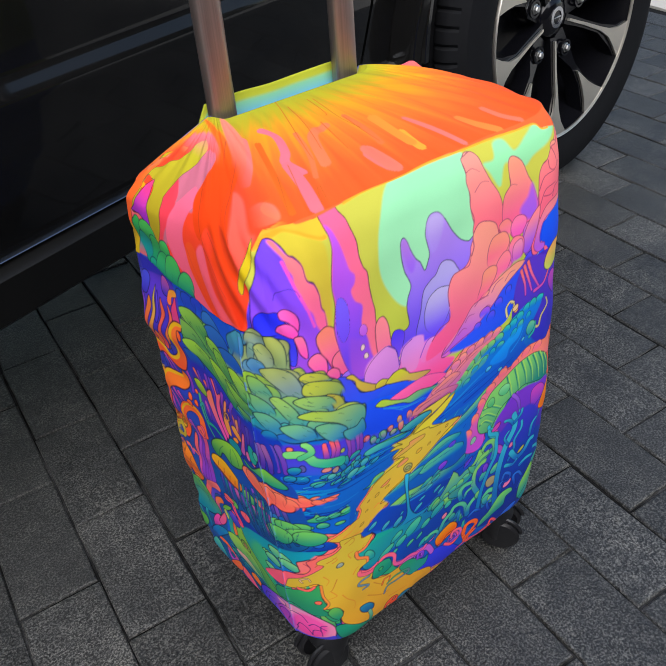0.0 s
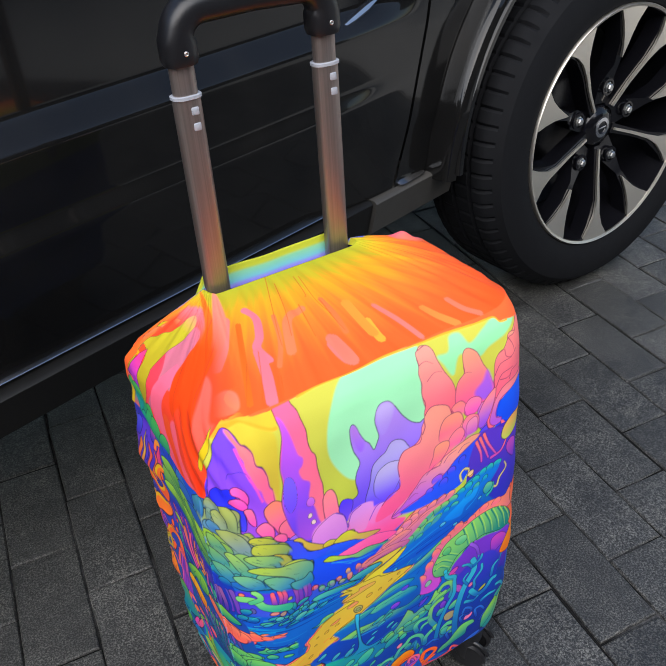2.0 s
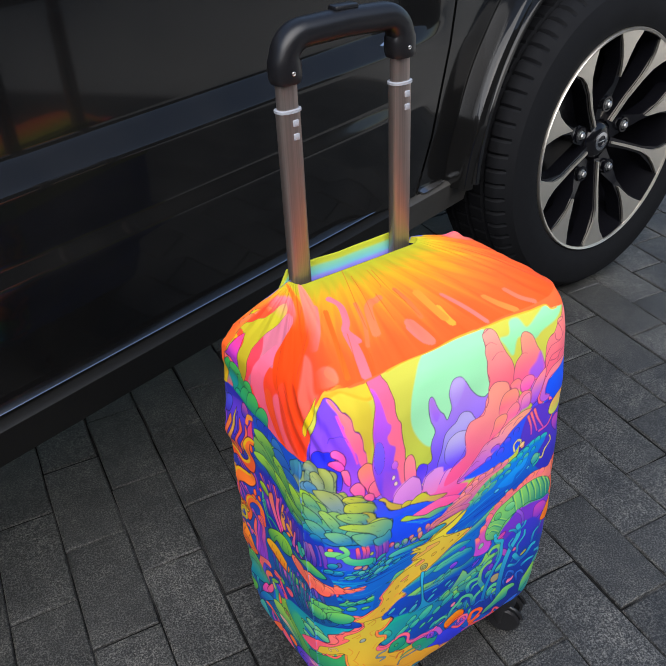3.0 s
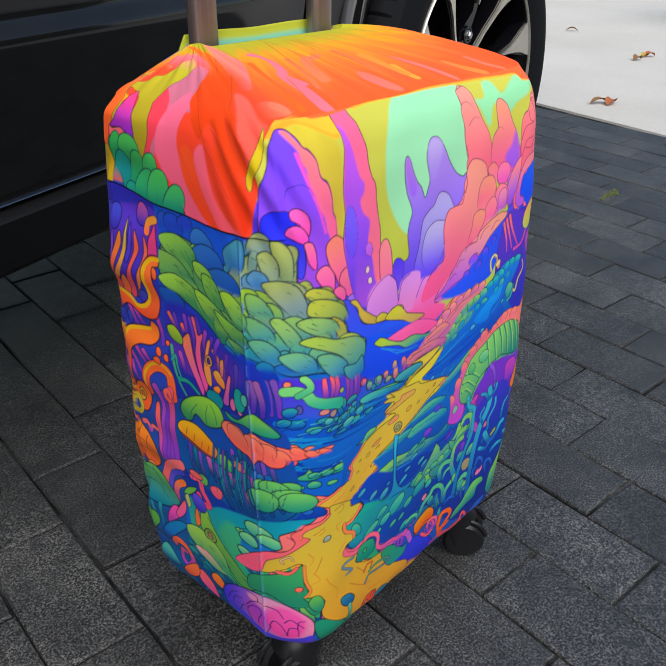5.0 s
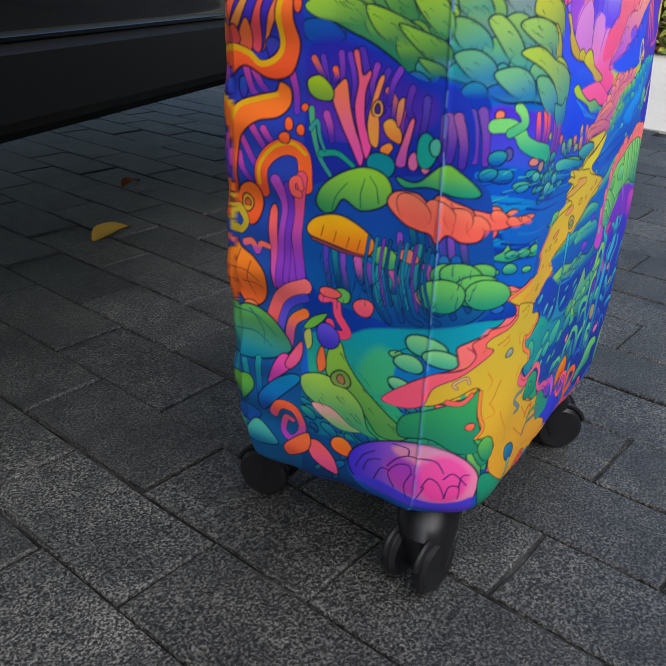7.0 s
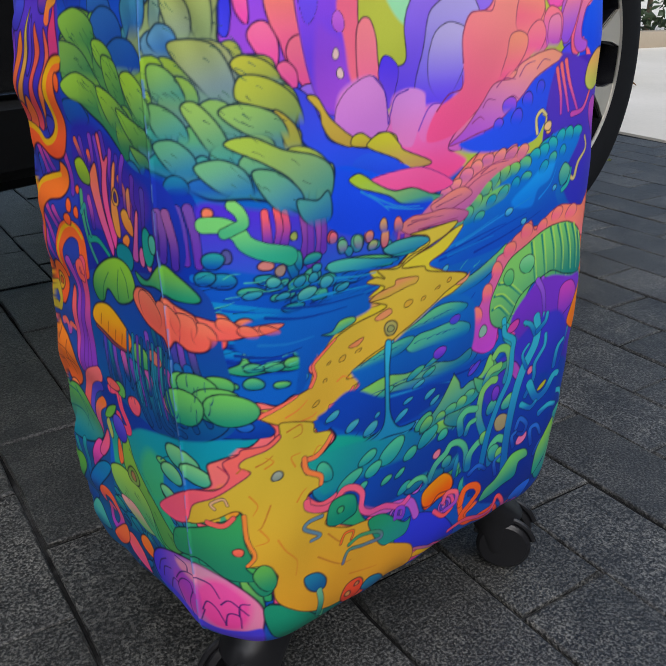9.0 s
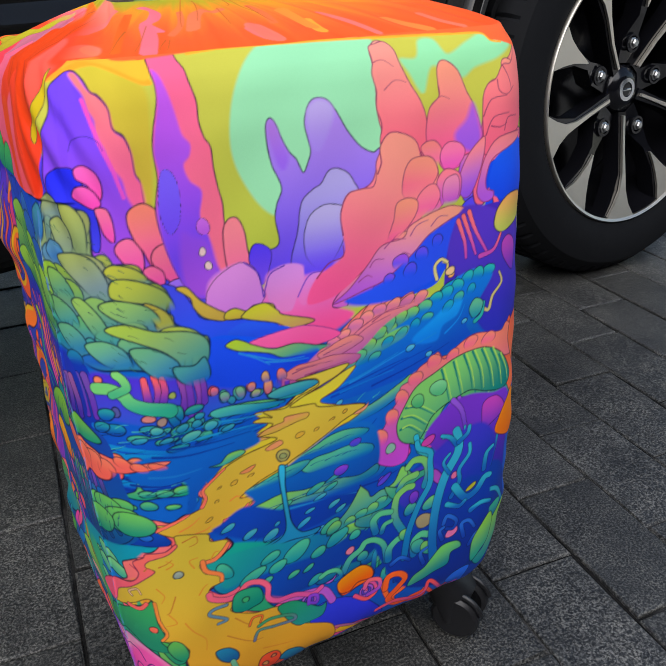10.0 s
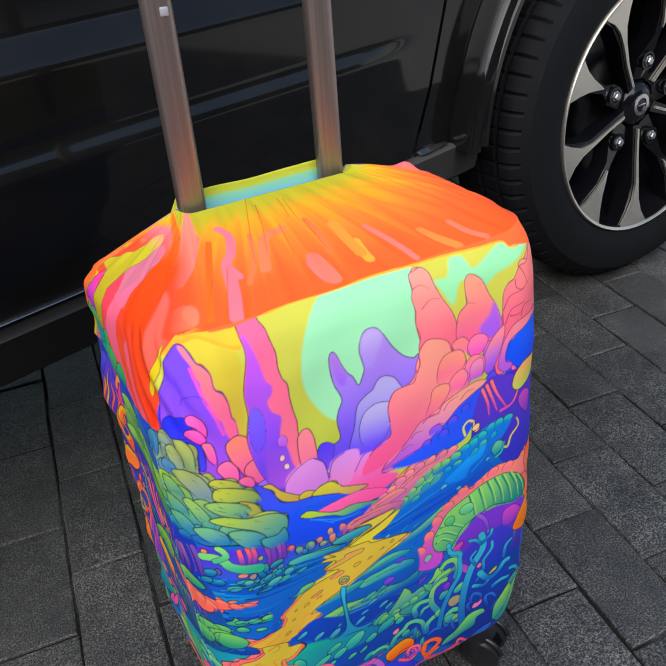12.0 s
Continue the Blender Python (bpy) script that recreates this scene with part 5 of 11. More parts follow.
    for u, v, a, b in [(245.7, 185.4, 4.1, 2.9), (278.9, 177.5, 3.5, 5.8), (240.5, 170.4, 4.6, 2.9), (253.3, 166, 2.9, 3.5), (232.8, 178.1, 4.1, 2.3), (290.4, 150.7, 4.1, 6.4), (287.8, 133, 4.1, 5.8)]:
        puff(u, v, a, b, art.choice(("58b878", "c850b8", "7a58d8", "38a8a0")), "4a30a8", 20, 90, 0.55)
    stroke([(251, 208.5), (258.5, 194.5), (263.5, 172)], 2.5, "9a58e0", None, 0.7, 0.4)
    shape([(303, 264), (316, 225), (316, 204), (306, 199.5), (293.5, 234.5)], "ff6a48", "ff7a50", 90, 0.5)
    shape([(316, 179), (300.5, 162.5), (295.5, 162.5), (298.5, 188.5), (316, 197)], "ff8a20", None, 90, 0.4)


def paint_left_bank():
    shape([(-6, 297.5), (23.5, 293.5), (61, 290), (105.5, 271), (104.5, 245), (69.5, 254), (33, 259.5), (-6, 266), (-10, 280.5)], "5434d8", "1c64d0", 90, 0, 3)
    shape([(61, 290), (76, 294.5), (106, 287.5), (105, 267.5), (78.5, 271.5), (62, 279.5)], "1c50f0", "1c4ce8", 90, 0, 2)
    puff(84.6, 281.7, 9, 8, "1c44c8", "2a60e0", 0, 90, 0.4)
    for pts, c, w in (([(44, 264.5), (47, 275), (45, 289)], "a858b0", 5), ([(49.5, 263), (50.5, 274), (49.5, 288)], "8a48c0", 5), ([(54, 262.5), (56.5, 272), (55, 284.5)], "b058b8", 5), ([(59, 268), (59.5, 276.5), (59, 283.5)], "8a48b8", 4), ([(25, 276), (24.5, 284.5), (24, 292)], "ff6a70", 5),
                      ([(30, 274.5), (31.5, 284), (30, 293.5)], "ff6a68", 4.5), ([(33, 274.5), (35.5, 283), (34.5, 291)], "f0607c", 4.5), ([(-18.5, 293.5), (-16, 283), (-15, 268)], "6a50b8", 5), ([(-12.5, 294.5), (-10, 282.5), (-9, 267)], "7a50b0", 5), ([(-23.5, 290), (-21.5, 277), (-19, 267)], "5a48b8", 4)):
        stroke(pts, w, c, "6a38b8", 0.7, 0.5)
    for (u, v, a, b), c in zip([(-3.2, 292.6, 3, 2.9), (39.4, 278.7, 2.5, 2.2), (65.1, 273.3, 3.4, 3.6), (4.4, 271.6, 3, 3.5), (23.5, 266.2, 4.2, 2.7), (31, 262.8, 3.1, 3.1)], ("ff8a68", "a8b860", "ff6c70", "5a5ca0", "d88880", "a88c80")):
        puff(u, v, a, b, c, None, 0, 90, 0.55)
    # water that runs between the banks
    shape([(-8, 264), (20.5, 262), (58, 252), (104.5, 249), (104, 228), (80, 224), (55.5, 217), (46.5, 207), (12, 210), (-4, 213.5), (-12.5, 234.5)], "0c5cc8", "0a44b4", 90, 0, 2)
    for k, pts in enumerate(([(-8.5, 248), (12.5, 245.5), (38, 240), (68.5, 235.5), (101.5, 238.5)], [(-0.5, 241.5), (21.5, 240), (49, 234.5), (76, 233)], [(3, 229), (23.5, 225.5), (48, 223.5), (72, 227)], [(16.5, 221), (36.5, 219.5), (59.5, 221.5)], [(35, 243), (60.5, 236.5), (89, 238.5), (104, 241.5)], [(50, 245.5), (72.5, 240), (101.5, 244)], [(41, 232), (58, 228), (76, 227.5)], [(2, 221.5), (16.5, 218), (29.5, 218.5)])):
        stroke(pts, 5 if k % 2 else 3.4, "1c8cd0", "1060c0", 0.3)
        stroke([(u, v - 4.5) for u, v in pts], 2.2, "0c38a0", None, 0.3)
    shape([(60, 257.5), (70, 260), (88, 259.5), (105, 256), (105, 250.5), (85.5, 253.5), (69.5, 255)], "74d078", "2a9890", 90, 0.6)
    shape([(99, 260.5), (111, 263.5), (133.5, 260.5), (123.5, 254.5), (108, 255)], "50b8a0", "2890a0", 90, 0.5)
    for (u, v, a, b), c in zip([(71.6, 267.5, 3.4, 4.6), (81.6, 267.4, 4, 5.4), (92.5, 264.3, 4.4, 3), (101.9, 262.9, 4.1, 2.9), (89.3, 270.8, 3, 5.2), (100.4, 267.4, 2.9, 6.5), (76.1, 263.9, 2.8, 2.8)], ("58b8a0", "68c088", "58b898", "58b0a0", "f09068", "f0b070", "3c98a0")):
        puff(u, v, a, b, c, "2a78a8" if c < "9" else "c86880", 0, 90, 0.5)
    leaves([(-2.2, 269.7, 6.1, 4.1), (38.5, 263.5, 3.7, 7.8), (42, 266, 2.9, 5.5), (51.4, 264.9, 6.3, 3), (50.6, 255.8, 6.5, 4.2), (43.1, 254.1, 7.7, 4.2), (61.6, 250.9, 6.3, 3.9), (23.3, 259.1, 6.1, 2.9), (31.4, 256, 4.5, 2.1), (1.4, 259.5, 7.4, 4.4), (-6.8, 260.6, 5.4, 4), (15.8, 253.6, 7.7, 2.3), (32.1, 249.3, 7.6, 2.4), (43.3, 246.2, 7.5, 2.3), (55.8, 244.7, 6.3, 3.1), (70.2, 245.2, 5.1, 3), (38.4, 242, 7.5, 2.3), (27.7, 254.7, 5.1, 2)], TEALS + (("58c098", "1c78b0"),), 4, 0.55)
    shape([(55.5, 222.5), (63.5, 222), (70, 226.5), (78, 226), (80, 222), (71.5, 220), (61.5, 219)], "8cd868", "2c9c90", 90, 0.55)
    # the green creeping plant
    stroke([(-5.5, 287), (3, 287), (10.5, 283), (14.5, 277.5), (22.5, 273.5), (34, 270.5), (37, 269)], 7.4, "84dc80", "3cb090", 1.2, 0.7)
    stroke([(8.5, 296.5), (12, 293), (13.5, 288), (10.5, 286), (4, 283)], 5.4, "90e080", "58c088", 0.9, 0.7)
    # shore plants by the path
    shape([(0.5, 213), (8, 216), (10.5, 223), (13, 216.5), (20.5, 213), (29, 214), (36, 215), (45.5, 213.5), (47.5, 208.5), (39, 207.5), (25, 209.5), (12, 208.5), (2.5, 210.5)], "84d870", "28a080", 90, 0.6)
    leaves([(25.4, 211.9, 6.2, 2.9), (37.6, 212.2, 6.5, 3.1), (14.9, 212.7, 5.4, 2.9), (14.6, 203.7, 5.6, 3.7), (-12.5, 199.2, 2.1, 4.2), (29.6, 201.2, 4.8, 2.2), (-4.6, 209.1, 3, 2.6), (3.3, 203, 3.6, 2.1), (-3.9, 215.3, 2.7, 1.9), (39.8, 216.8, 3.2, 1.8)], (("80d46c", "249880"), ("68c87c", "1c8890")), -8, 0.6)
    shape([(-5, 205.5), (-1.5, 207.5), (5, 198.5), (11.5, 190.5), (11.5, 185), (1.5, 186), (-1, 196.5)], "9cdc68", "2c9c80", 90, 0.6)
    shape([(-17.5, 190.5), (-8, 195.5), (-0.5, 188.5), (-0.5, 183), (-8, 181.5), (-16, 183.5)], "6cc878", "1c8c80", 90, 0.6)
    shape([(-27.5, 177.5), (-3, 180.5), (14.5, 184.5), (24.5, 176), (21, 171.5), (6.5, 172), (-9.5, 172), (-22, 172.5)], "0c50b8", "0a3ca0", 90, 0.5)
    for u, v, a, b in [(8.8, 178.9, 5.1, 2.7)]:
        puff(u, v, a, b, "3078d0", "2060c0", 0, 90, 0.5)
    # coral pods in a chain
    for pts in ([(-52, 246.5), (-38.5, 254.5), (-29, 253.5), (-24, 246), (-21, 243.5), (-24, 233), (-34, 233), (-44, 238.5)], [(-20.5, 248.5), (-14, 247), (-11, 240), (-13.5, 230), (-19.5, 224), (-24, 227)], [(-13.5, 245), (-7.5, 248.5), (-0.5, 240), (2.5, 231), (1.5, 225), (-4.5, 223.5), (-12, 230.5)], [(-3, 242.5), (2.5, 242), (5.5, 236.5), (0, 235)], [(3, 234), (9, 240), (15.5, 239), (19, 230.5), (11, 230), (4.5, 231.5)], [(18.5, 235.5), (26, 237), (36, 236), (38, 234), (30.5, 232), (20.5, 231)]):
        shape(pts, "ff8a60", "ff6460", 90, 0.7)
    shape([(20.5, 230), (30.5, 231.5), (43, 231), (44, 228.5), (33.5, 228.5), (23.5, 228.5)], "c0cc60", "88b060", 90, 0.5)


def paint_path():
    # meadows on both banks
    shape([(-26, 166.5), (-4, 170.5), (21, 171), (14.5, 163.5), (-2, 156.5), (-8, 137.5), (-30, 119.5), (-84.5, 108.5), (-67.5, 138)], "1ca0b0", "3cb878", 90, 0, 1.5)
    leaves([(-25.3, 156.1, 12.6, 9.2), (-11.9, 154.5, 8.4, 5.1), (-38.7, 153.4, 7.5, 5.8), (-55.6, 131.4, 8.7, 7)], (("84d870", "38a880"), ("68cc7c", "2c9c88")), 4, 0.6)
    leaves([(-21.3, 153.8, 9.1, 6.5), (-15.2, 149.4, 10.8, 5.4), (-11.6, 144.9, 9.5, 4.3)], (("84d870", "38a880"),), 4, 0.6)
    shape([(40.5, 149.5), (58, 159), (83.5, 150.5), (106.5, 134.5), (97, 127), (73.5, 126), (56, 130)], "2cb098", "1c98a0", 90, 0, 2)
    leaves([(112.5, 127.4, 14.9, 8.5), (94, 127.6, 9.7, 5.1), (75.8, 124.5, 13.7, 6.6), (93.8, 119.5, 9.4, 5.2), (130.2, 118.4, 7, 5.1), (100.8, 113.6, 7, 4.8), (67.6, 140.7, 9.7, 3.9)], (("6cd088", "1c88a0"), ("58c488", "1c80a0")), 12, 0.6)
    edge = [(161.5, 264), (148, 264.5), (135, 263.5), (114, 250.5), (111, 248), (104, 249.5), (95.5, 251), (88.5, 247), (90.5, 243), (105, 242), (96, 236), (90.5, 233), (102, 227.5), (93, 225.5), (83, 224), (73.5, 218.5), (61.5, 214)] + [(56, 208), (50, 208), (48.5, 205), (52.5, 200), (46.5, 193.5), (30.5, 188.5), (14.5, 188), (24, 178.5), (26.5, 173), (22, 168.5), (16, 165), (4, 162.5), (1.5, 160), (-4.5, 160), (-3, 153), (-5.5, 147), (-14, 141.5), (-26, 132.5), (-24, 123), (-26, 116), (-15.5, 119), (-18.5, 113), (-9, 114), (-1, 118.5), (-1.5, 127), (3.5, 130.5), (5.5, 125), (5.5, 116), (9.5, 109.5), (12.5, 102), (10.5, 96.5), (5.5, 89.5), (6.5, 82.5), (14, 78), (19, 71.5), (22.5, 57), (32.5, 48), (46, 41.5), (58, 44.5), (75.5, 42.5), (96, 36.5), (123.5, 32.5), (162, 20), (193, 15), (181, 15), (152, 31.5), (140, 31.5), (120, 41.5), (111.5, 52.5), (96, 56), (73.5, 59), (69, 65), (71, 71.5), (76.5, 73.5), (86.5, 73.5), (96.5, 76), (91, 84), (72.5, 91.5), (59, 101.5), (57.5, 107.5), (47, 115.5), (40, 122), (41.5, 128), (48, 131.5), (40, 140), (36, 146.5), (38.5, 152.5), (47.5, 154.5), (60.5, 157), (60, 162.5), (48, 165), (51.5, 168), (47, 172), (61.5, 177), (70, 180), (87.5, 188), (68.5, 192)] + [(65, 194.5), (87, 200), (102.5, 203.5), (113, 209), (131.5, 217), (148, 221.5), (168.5, 228), (170, 231.5), (151, 236.5), (140, 242), (116, 247), (130, 253), (146, 260)]
    q = curve(edge, True, 6)
    win = window_of(q, 0.008)
    sd = distance(q, win[2], win[3], True, None, 0.009)
    fill = inside(q, win[2], win[3])
    width = 0.0034 + 0.0016 * np.sin(260 * win[2] + 90 * win[3]) + 0.0012 * np.sin(310 * win[3] + 1 - 140 * win[2])
    width = width * np.clip((0.235 - win[3]) / 0.05, 0.12, 1)
    lay(win, np.clip((width + 0.0009 - sd) / 0.0005, 0, 1) * ~fill, INK)
    lay(win, np.clip((width - sd) / 0.0005, 0, 1) * ~fill, tone("ff8468", "f8589c", q, win[2], win[3], 90))
    shape(q, "e8d850", "f2bc34", 90, 0.45, raw=True)
    shape([(15, 188), (24.5, 184), (27.5, 174), (25, 169), (23, 177.5)], "ff7a68", "f86a70", 90, 0.4)
    shape([(-4.5, 160), (7.5, 162), (10, 154), (2.5, 149.5), (-3.5, 147), (-0.5, 154)], "ff7468", "f86078", 90, 0.5)
    shape([(-16, 120), (-14.5, 124.5), (-7.5, 127.5), (-1, 126.5), (-3, 119.5), (-9.5, 114.5), (-16, 115.5)], "ff6c60", "f86a60", 90, 0.5)
    # warmer drifts, eddies and pebbles
    for pts in ([(5, 142), (12, 137.5), (15, 125.5), (10, 119), (14, 104), (8.5, 104.5), (5.5, 116.5), (4, 130.5)], [(5.5, 89.5), (15.5, 99), (20.5, 93), (23, 76.5), (15.5, 78.5), (8.5, 84)], [(71.5, 82), (91, 76.5), (85.5, 63), (71, 66)], [(122.5, 41), (147, 27.5), (129, 29), (106, 38.5)], [(38, 143.5), (44, 138.5), (47.5, 129.5), (41, 128.5), (37.5, 137)], [(58.5, 102), (76.5, 87), (71.5, 79.5), (60, 88.5)]):
        shape(pts, "f8a040", "f8a848", 90, 0, 4)
    for pts in ([(51.5, 214), (54, 205), (50.5, 198.5)], [(30, 186), (39, 184.5), (45.5, 187)], [(35, 178), (40.5, 174.5), (38.5, 169.5), (33.5, 170), (33, 174.5)], [(16.5, 159), (21, 160.5), (24.5, 161.5)], [(18, 154.5), (22, 156), (21, 158.5)], [(3, 139.5), (7.5, 130.5), (14, 131.5), (15.5, 137)], [(10, 119), (17, 113.5), (18, 103.5), (13, 102)], [(21, 98), (28, 89.5), (33, 83), (34, 69)], [(36.5, 126), (35.5, 131), (38, 134.5)],
                [(88, 69.5), (93, 61.5), (83, 64.5)], [(117, 36), (134, 15), (144, 15)], [(75, 52), (90.5, 48.5), (98, 40.5)], [(98, 64), (106, 50.5)], [(20, 105.5), (18.5, 113), (16.5, 118)], [(44.5, 60), (41.5, 50.5), (34.5, 49)], [(117, 222.5), (110.5, 221), (105.5, 219)], [(93, 216.5), (86.5, 214), (82.5, 211)], [(77.5, 203.5), (83.5, 204.5), (80, 209.5)]):
        stroke(pts, 0.9, "b8742c", "c8842c", 0.5)
    shape([(95.5, 232.5), (103.5, 236), (117.5, 237.5), (128, 239), (125.5, 235.5), (113.5, 234), (106, 230.5), (99.5, 230)], "f0987a", "d87868", 90, 0.5)
    shape([(94.5, 225.5), (100.5, 226.5), (111, 227.5), (105.5, 222.5), (98, 221.5)], "f0987a", None, 90, 0.45)
    for u, v, a, b in [(118.5, 224.8, 3.8, 2.4), (133.1, 224.3, 2.1, 2.1), (145.3, 228.3, 1.7, 2), (153.6, 228.6, 2, 2.2), (139.8, 228.1, 1.4, 1.7), (70.2, 204.2, 2.9, 2.4), (83.6, 205.3, 2.5, 1.5), (77.7, 210.3, 3.6, 2), (65.9, 193.6, 3.5, 2), (108.1, 221.9, 1.8, 1.6)]:
        puff(u, v, a, b, "e0a848", None, 30, 90, 0.5)
    for u, v, a, b in [(70.6, 203.8, 3.1, 2.4), (57.2, 196.2, 1.9, 1.7), (68.3, 193.8, 3.5, 1.8), (50.8, 184.3, 4.4, 2.2), (48.7, 160.1, 2.3, 1.8), (35.6, 172.9, 3, 3.4), (31.1, 158.1, 4.6, 2.5)]:
        puff(u, v, a, b, "e8a848", None, 20, 90, 0.5)
    for u, v, a, b in [(25, 146.6, 4, 3.2)]:
        puff(u, v, a, b, "a8a098", None, 15, 90, 0.7)
        puff(u, v, a * 0.5, b * 0.45, "d8c890", None, 15, 90, 0.4)
    shape([(-15.5, 130), (-9, 132.5), (-4, 134), (-6.5, 129), (-4, 126), (-10, 126.5)], "d8d0b0", "c8b890", 90, 0.6)
    # blue notches cut into the path
    shape([(47.5, 172), (61, 177.5), (76, 179.5), (89.5, 188), (70.5, 191.5), (81, 194.5), (98.5, 198.5), (103, 186), (89, 172), (69, 167.5), (54, 162.5), (51, 167.5)], "0c48b8", "0c58c0", 80, 0.4)
    stroke([(60.5, 182), (69.5, 177), (78.5, 181)], 5, "ff7478", "f86a68", 0.6, 0.5)
    for u, v, a, b in [(63.2, 170.5, 6.5, 3.3), (77.8, 159.6, 6.3, 3.1), (95.1, 150.1, 7.5, 3.5), (146.1, 151.6, 5.4, 3.2), (118.8, 164.1, 7.8, 3.1), (42.6, 201.5, 3.7, 2.5)]:
        puff(u, v, a, b, "58b8c8", "3090c0", 14, 90, 0.45)
    # the lookout post
    shape([(104, 208.5), (108.5, 207), (107, 184.5), (109.5, 160.5), (115, 146.5), (133, 140.5), (121, 137.5), (109, 138.5), (98, 138), (81, 139), (93, 142.5), (101, 147), (104, 160), (103.5, 186)], "50b8c8", "2c90c0", 90, 0.6)
    for u, v, a, b in [(107, 212.6, 5.9, 5.4)]:
        puff(u, v, a, b, "c0b858", "a8a050", 0, 90, 0.75)
        puff(u, v, a * 0.5, b * 0.5, "d8b0a0", "8c8878", 0, 90, 0.5)
    # curling banks on the right of the path
    shape([(54.5, 134.5), (58, 148), (61.5, 140), (64, 132), (67.5, 127), (71, 123.5), (66.5, 117.5), (55, 117.5), (48, 124.5), (48.5, 131)], "48b8b8", "1c80a8", 90, 0.6)
    shape([(59, 106.5), (63.5, 115.5), (75.5, 114.5), (84, 106.5), (85.5, 95), (92, 86.5), (102, 85.5), (119, 74.5), (128.5, 63), (122, 51), (100.5, 64.5), (86, 84), (72, 93), (61, 100.5)], "38a878", "2c9468", 90, 0.65)
    shape([(119, 53), (125.5, 68), (146, 66), (173, 48.5), (189.5, 24.5), (168, 27), (138, 36.5)], "3440e4", "2830c8", 90, 0.5)
    stroke([(40.5, 125), (50.5, 115.5), (61.5, 115), (71.5, 118.5), (80.5, 115.5), (87, 104), (91.5, 94), (107, 87), (122.5, 84), (132.5, 80.5), (139, 67.5)], 6.4, "ff6c78", "c060d0", 1.0, 0.8, 0)
    stroke([(39.5, 151), (41, 143.5), (49, 135), (54, 135.5)], 5, "ff8060", "ff7470", 0.7, 0.7)
    stroke([(76, 72.5), (88, 72.5), (106, 62), (108.5, 53.5), (122.5, 41), (145.5, 34), (170.5, 21)], 4.4, "f88a68", "b868a0", 0.5, 0.7, 0)
    stroke([(70.5, 62), (73.5, 70), (85.5, 69.5), (100.5, 65), (108.5, 66.5), (96, 75)], 2.4, "388c60", None, 0.7, 0.7)
    stroke([(42, 102), (44, 107), (56.5, 105), (59.5, 105.5), (50, 102), (55.5, 92.5), (49.5, 94.5)], 3, "708ca0", None, 0.8, 0.8)
    for u, v, a, b in [(69.8, 105.1, 4.1, 3.8), (135.8, 31.8, 5.2, 2.9)]:
        puff(u, v, a, b, "38a070", None, 0, 90, 0.7)
        puff(u, v, a * 0.4, b * 0.4, "1c6858", None, 0, 90, 0.4)
    for x, y in ((118.7, 76.9), (137.3, 92.5), (171.2, 59.1)):
        for r, c in ((6.5, "b060d0"), (4.4, "5a40c0"), (2.2, "c878d8")):
            puff(x, y, r, r, c, None, 0, 90, 0.55)
    leaves([(118.6, 98.8, 12.4, 5.7), (136.8, 94.9, 11.6, 6.4), (158.4, 94.9, 11.6, 8.7), (163.5, 103, 9.9, 7), (108.5, 98.7, 7.2, 3.9)], (("2c98a0", "145c98"), ("3ca898", "1c6ca0")), 25, 0.6)
    stroke([(118.5, 100), (126, 102.5), (137, 102.5)], 4.5, "ffa080", "f87880", 0.9, 0.6)
    for u, v, a, b in [(155.7, 107.4, 5.2, 3.5), (108.5, 100, 3.9, 2.5)]:
        puff(u, v, a, b, "ff7c90", None, 30, 90, 0.5)
    # orange bean and red ribbons
    shape([(145, 73), (148, 84), (159, 87), (171.5, 84.5), (178.5, 76), (174.5, 69), (163, 68), (150.5, 65.5)], "ff9c38", "ff6420", 90, 0.8)
    stroke([(160.5, 59), (171.5, 50), (180.5, 54.5), (178, 64.5), (170, 67.5), (171.5, 60)], 3.6, "e058a0", "ff5c60", 0.6, 0.7)
    stroke([(191.5, 43.5), (187.5, 57.5), (196, 64), (208.5, 55.5), (208, 46), (197.5, 40), (202.5, 30.5), (230, 21), (231, 33), (249, 15), (259.5, 25), (275, 15)], 4.6, "ff7838", "ff5040", 0.7, 0.8)
    stroke([(254, 15), (277, 15), (294, 18), (305, 27)], 7, "8a48d0", "2060e0", 0.8, 0.4)
    # foot of the path: dark leaves, mushroom, red eyes
    shape([(-24, 113.5), (-16.5, 112), (-9.5, 111.5), (-1, 117), (3, 128), (6.5, 124), (6, 109.5), (12, 96.5), (6.5, 89), (6, 75.5), (-5.5, 82), (-19.5, 92.5), (-26.5, 96.5)], "38a060", "2c8460", 90, 0.6)
    shape([(-4, 105.5), (-2, 112.5), (0, 113.5), (0, 109), (1.5, 105.5)], "1c508c", None, 90, 0.5)
    for u, v, a, b in [(-4.6, 98.2, 4.8, 3.1)]:
        puff(u, v, a, b, "ff7c60", None, 10, 90, 0.6)
    shape([(17.5, 56), (30.5, 50), (46, 43), (50.5, 46), (65, 41), (74.5, 24), (60, 15), (46.5, 25), (23, 37.5), (17.5, 46.5)], "1c9078", "147068", 90, 0.6)
    shape([(8, 85.5), (16, 86.5), (23, 76.5), (26.5, 72.5), (20, 66), (18.5, 58), (11.5, 62), (8, 73)], "98d860", "38a870", 90, 0.7)
    stroke([(50, 52), (54.5, 38.5), (53.5, 18.5)], 5, "90d890", "50a880", 1.0, 0.7)
    for u, v, a, b in [(49.6, 59.7, 9.4, 7.5)]:
        puff(u, v, a, b, "2c9cb0", "0c5c88", 20, 90, 0.8)
    stroke([(57.5, 45), (62.5, 47), (62.5, 41)], 4, "ffa050", None, 0.8, 0.6)
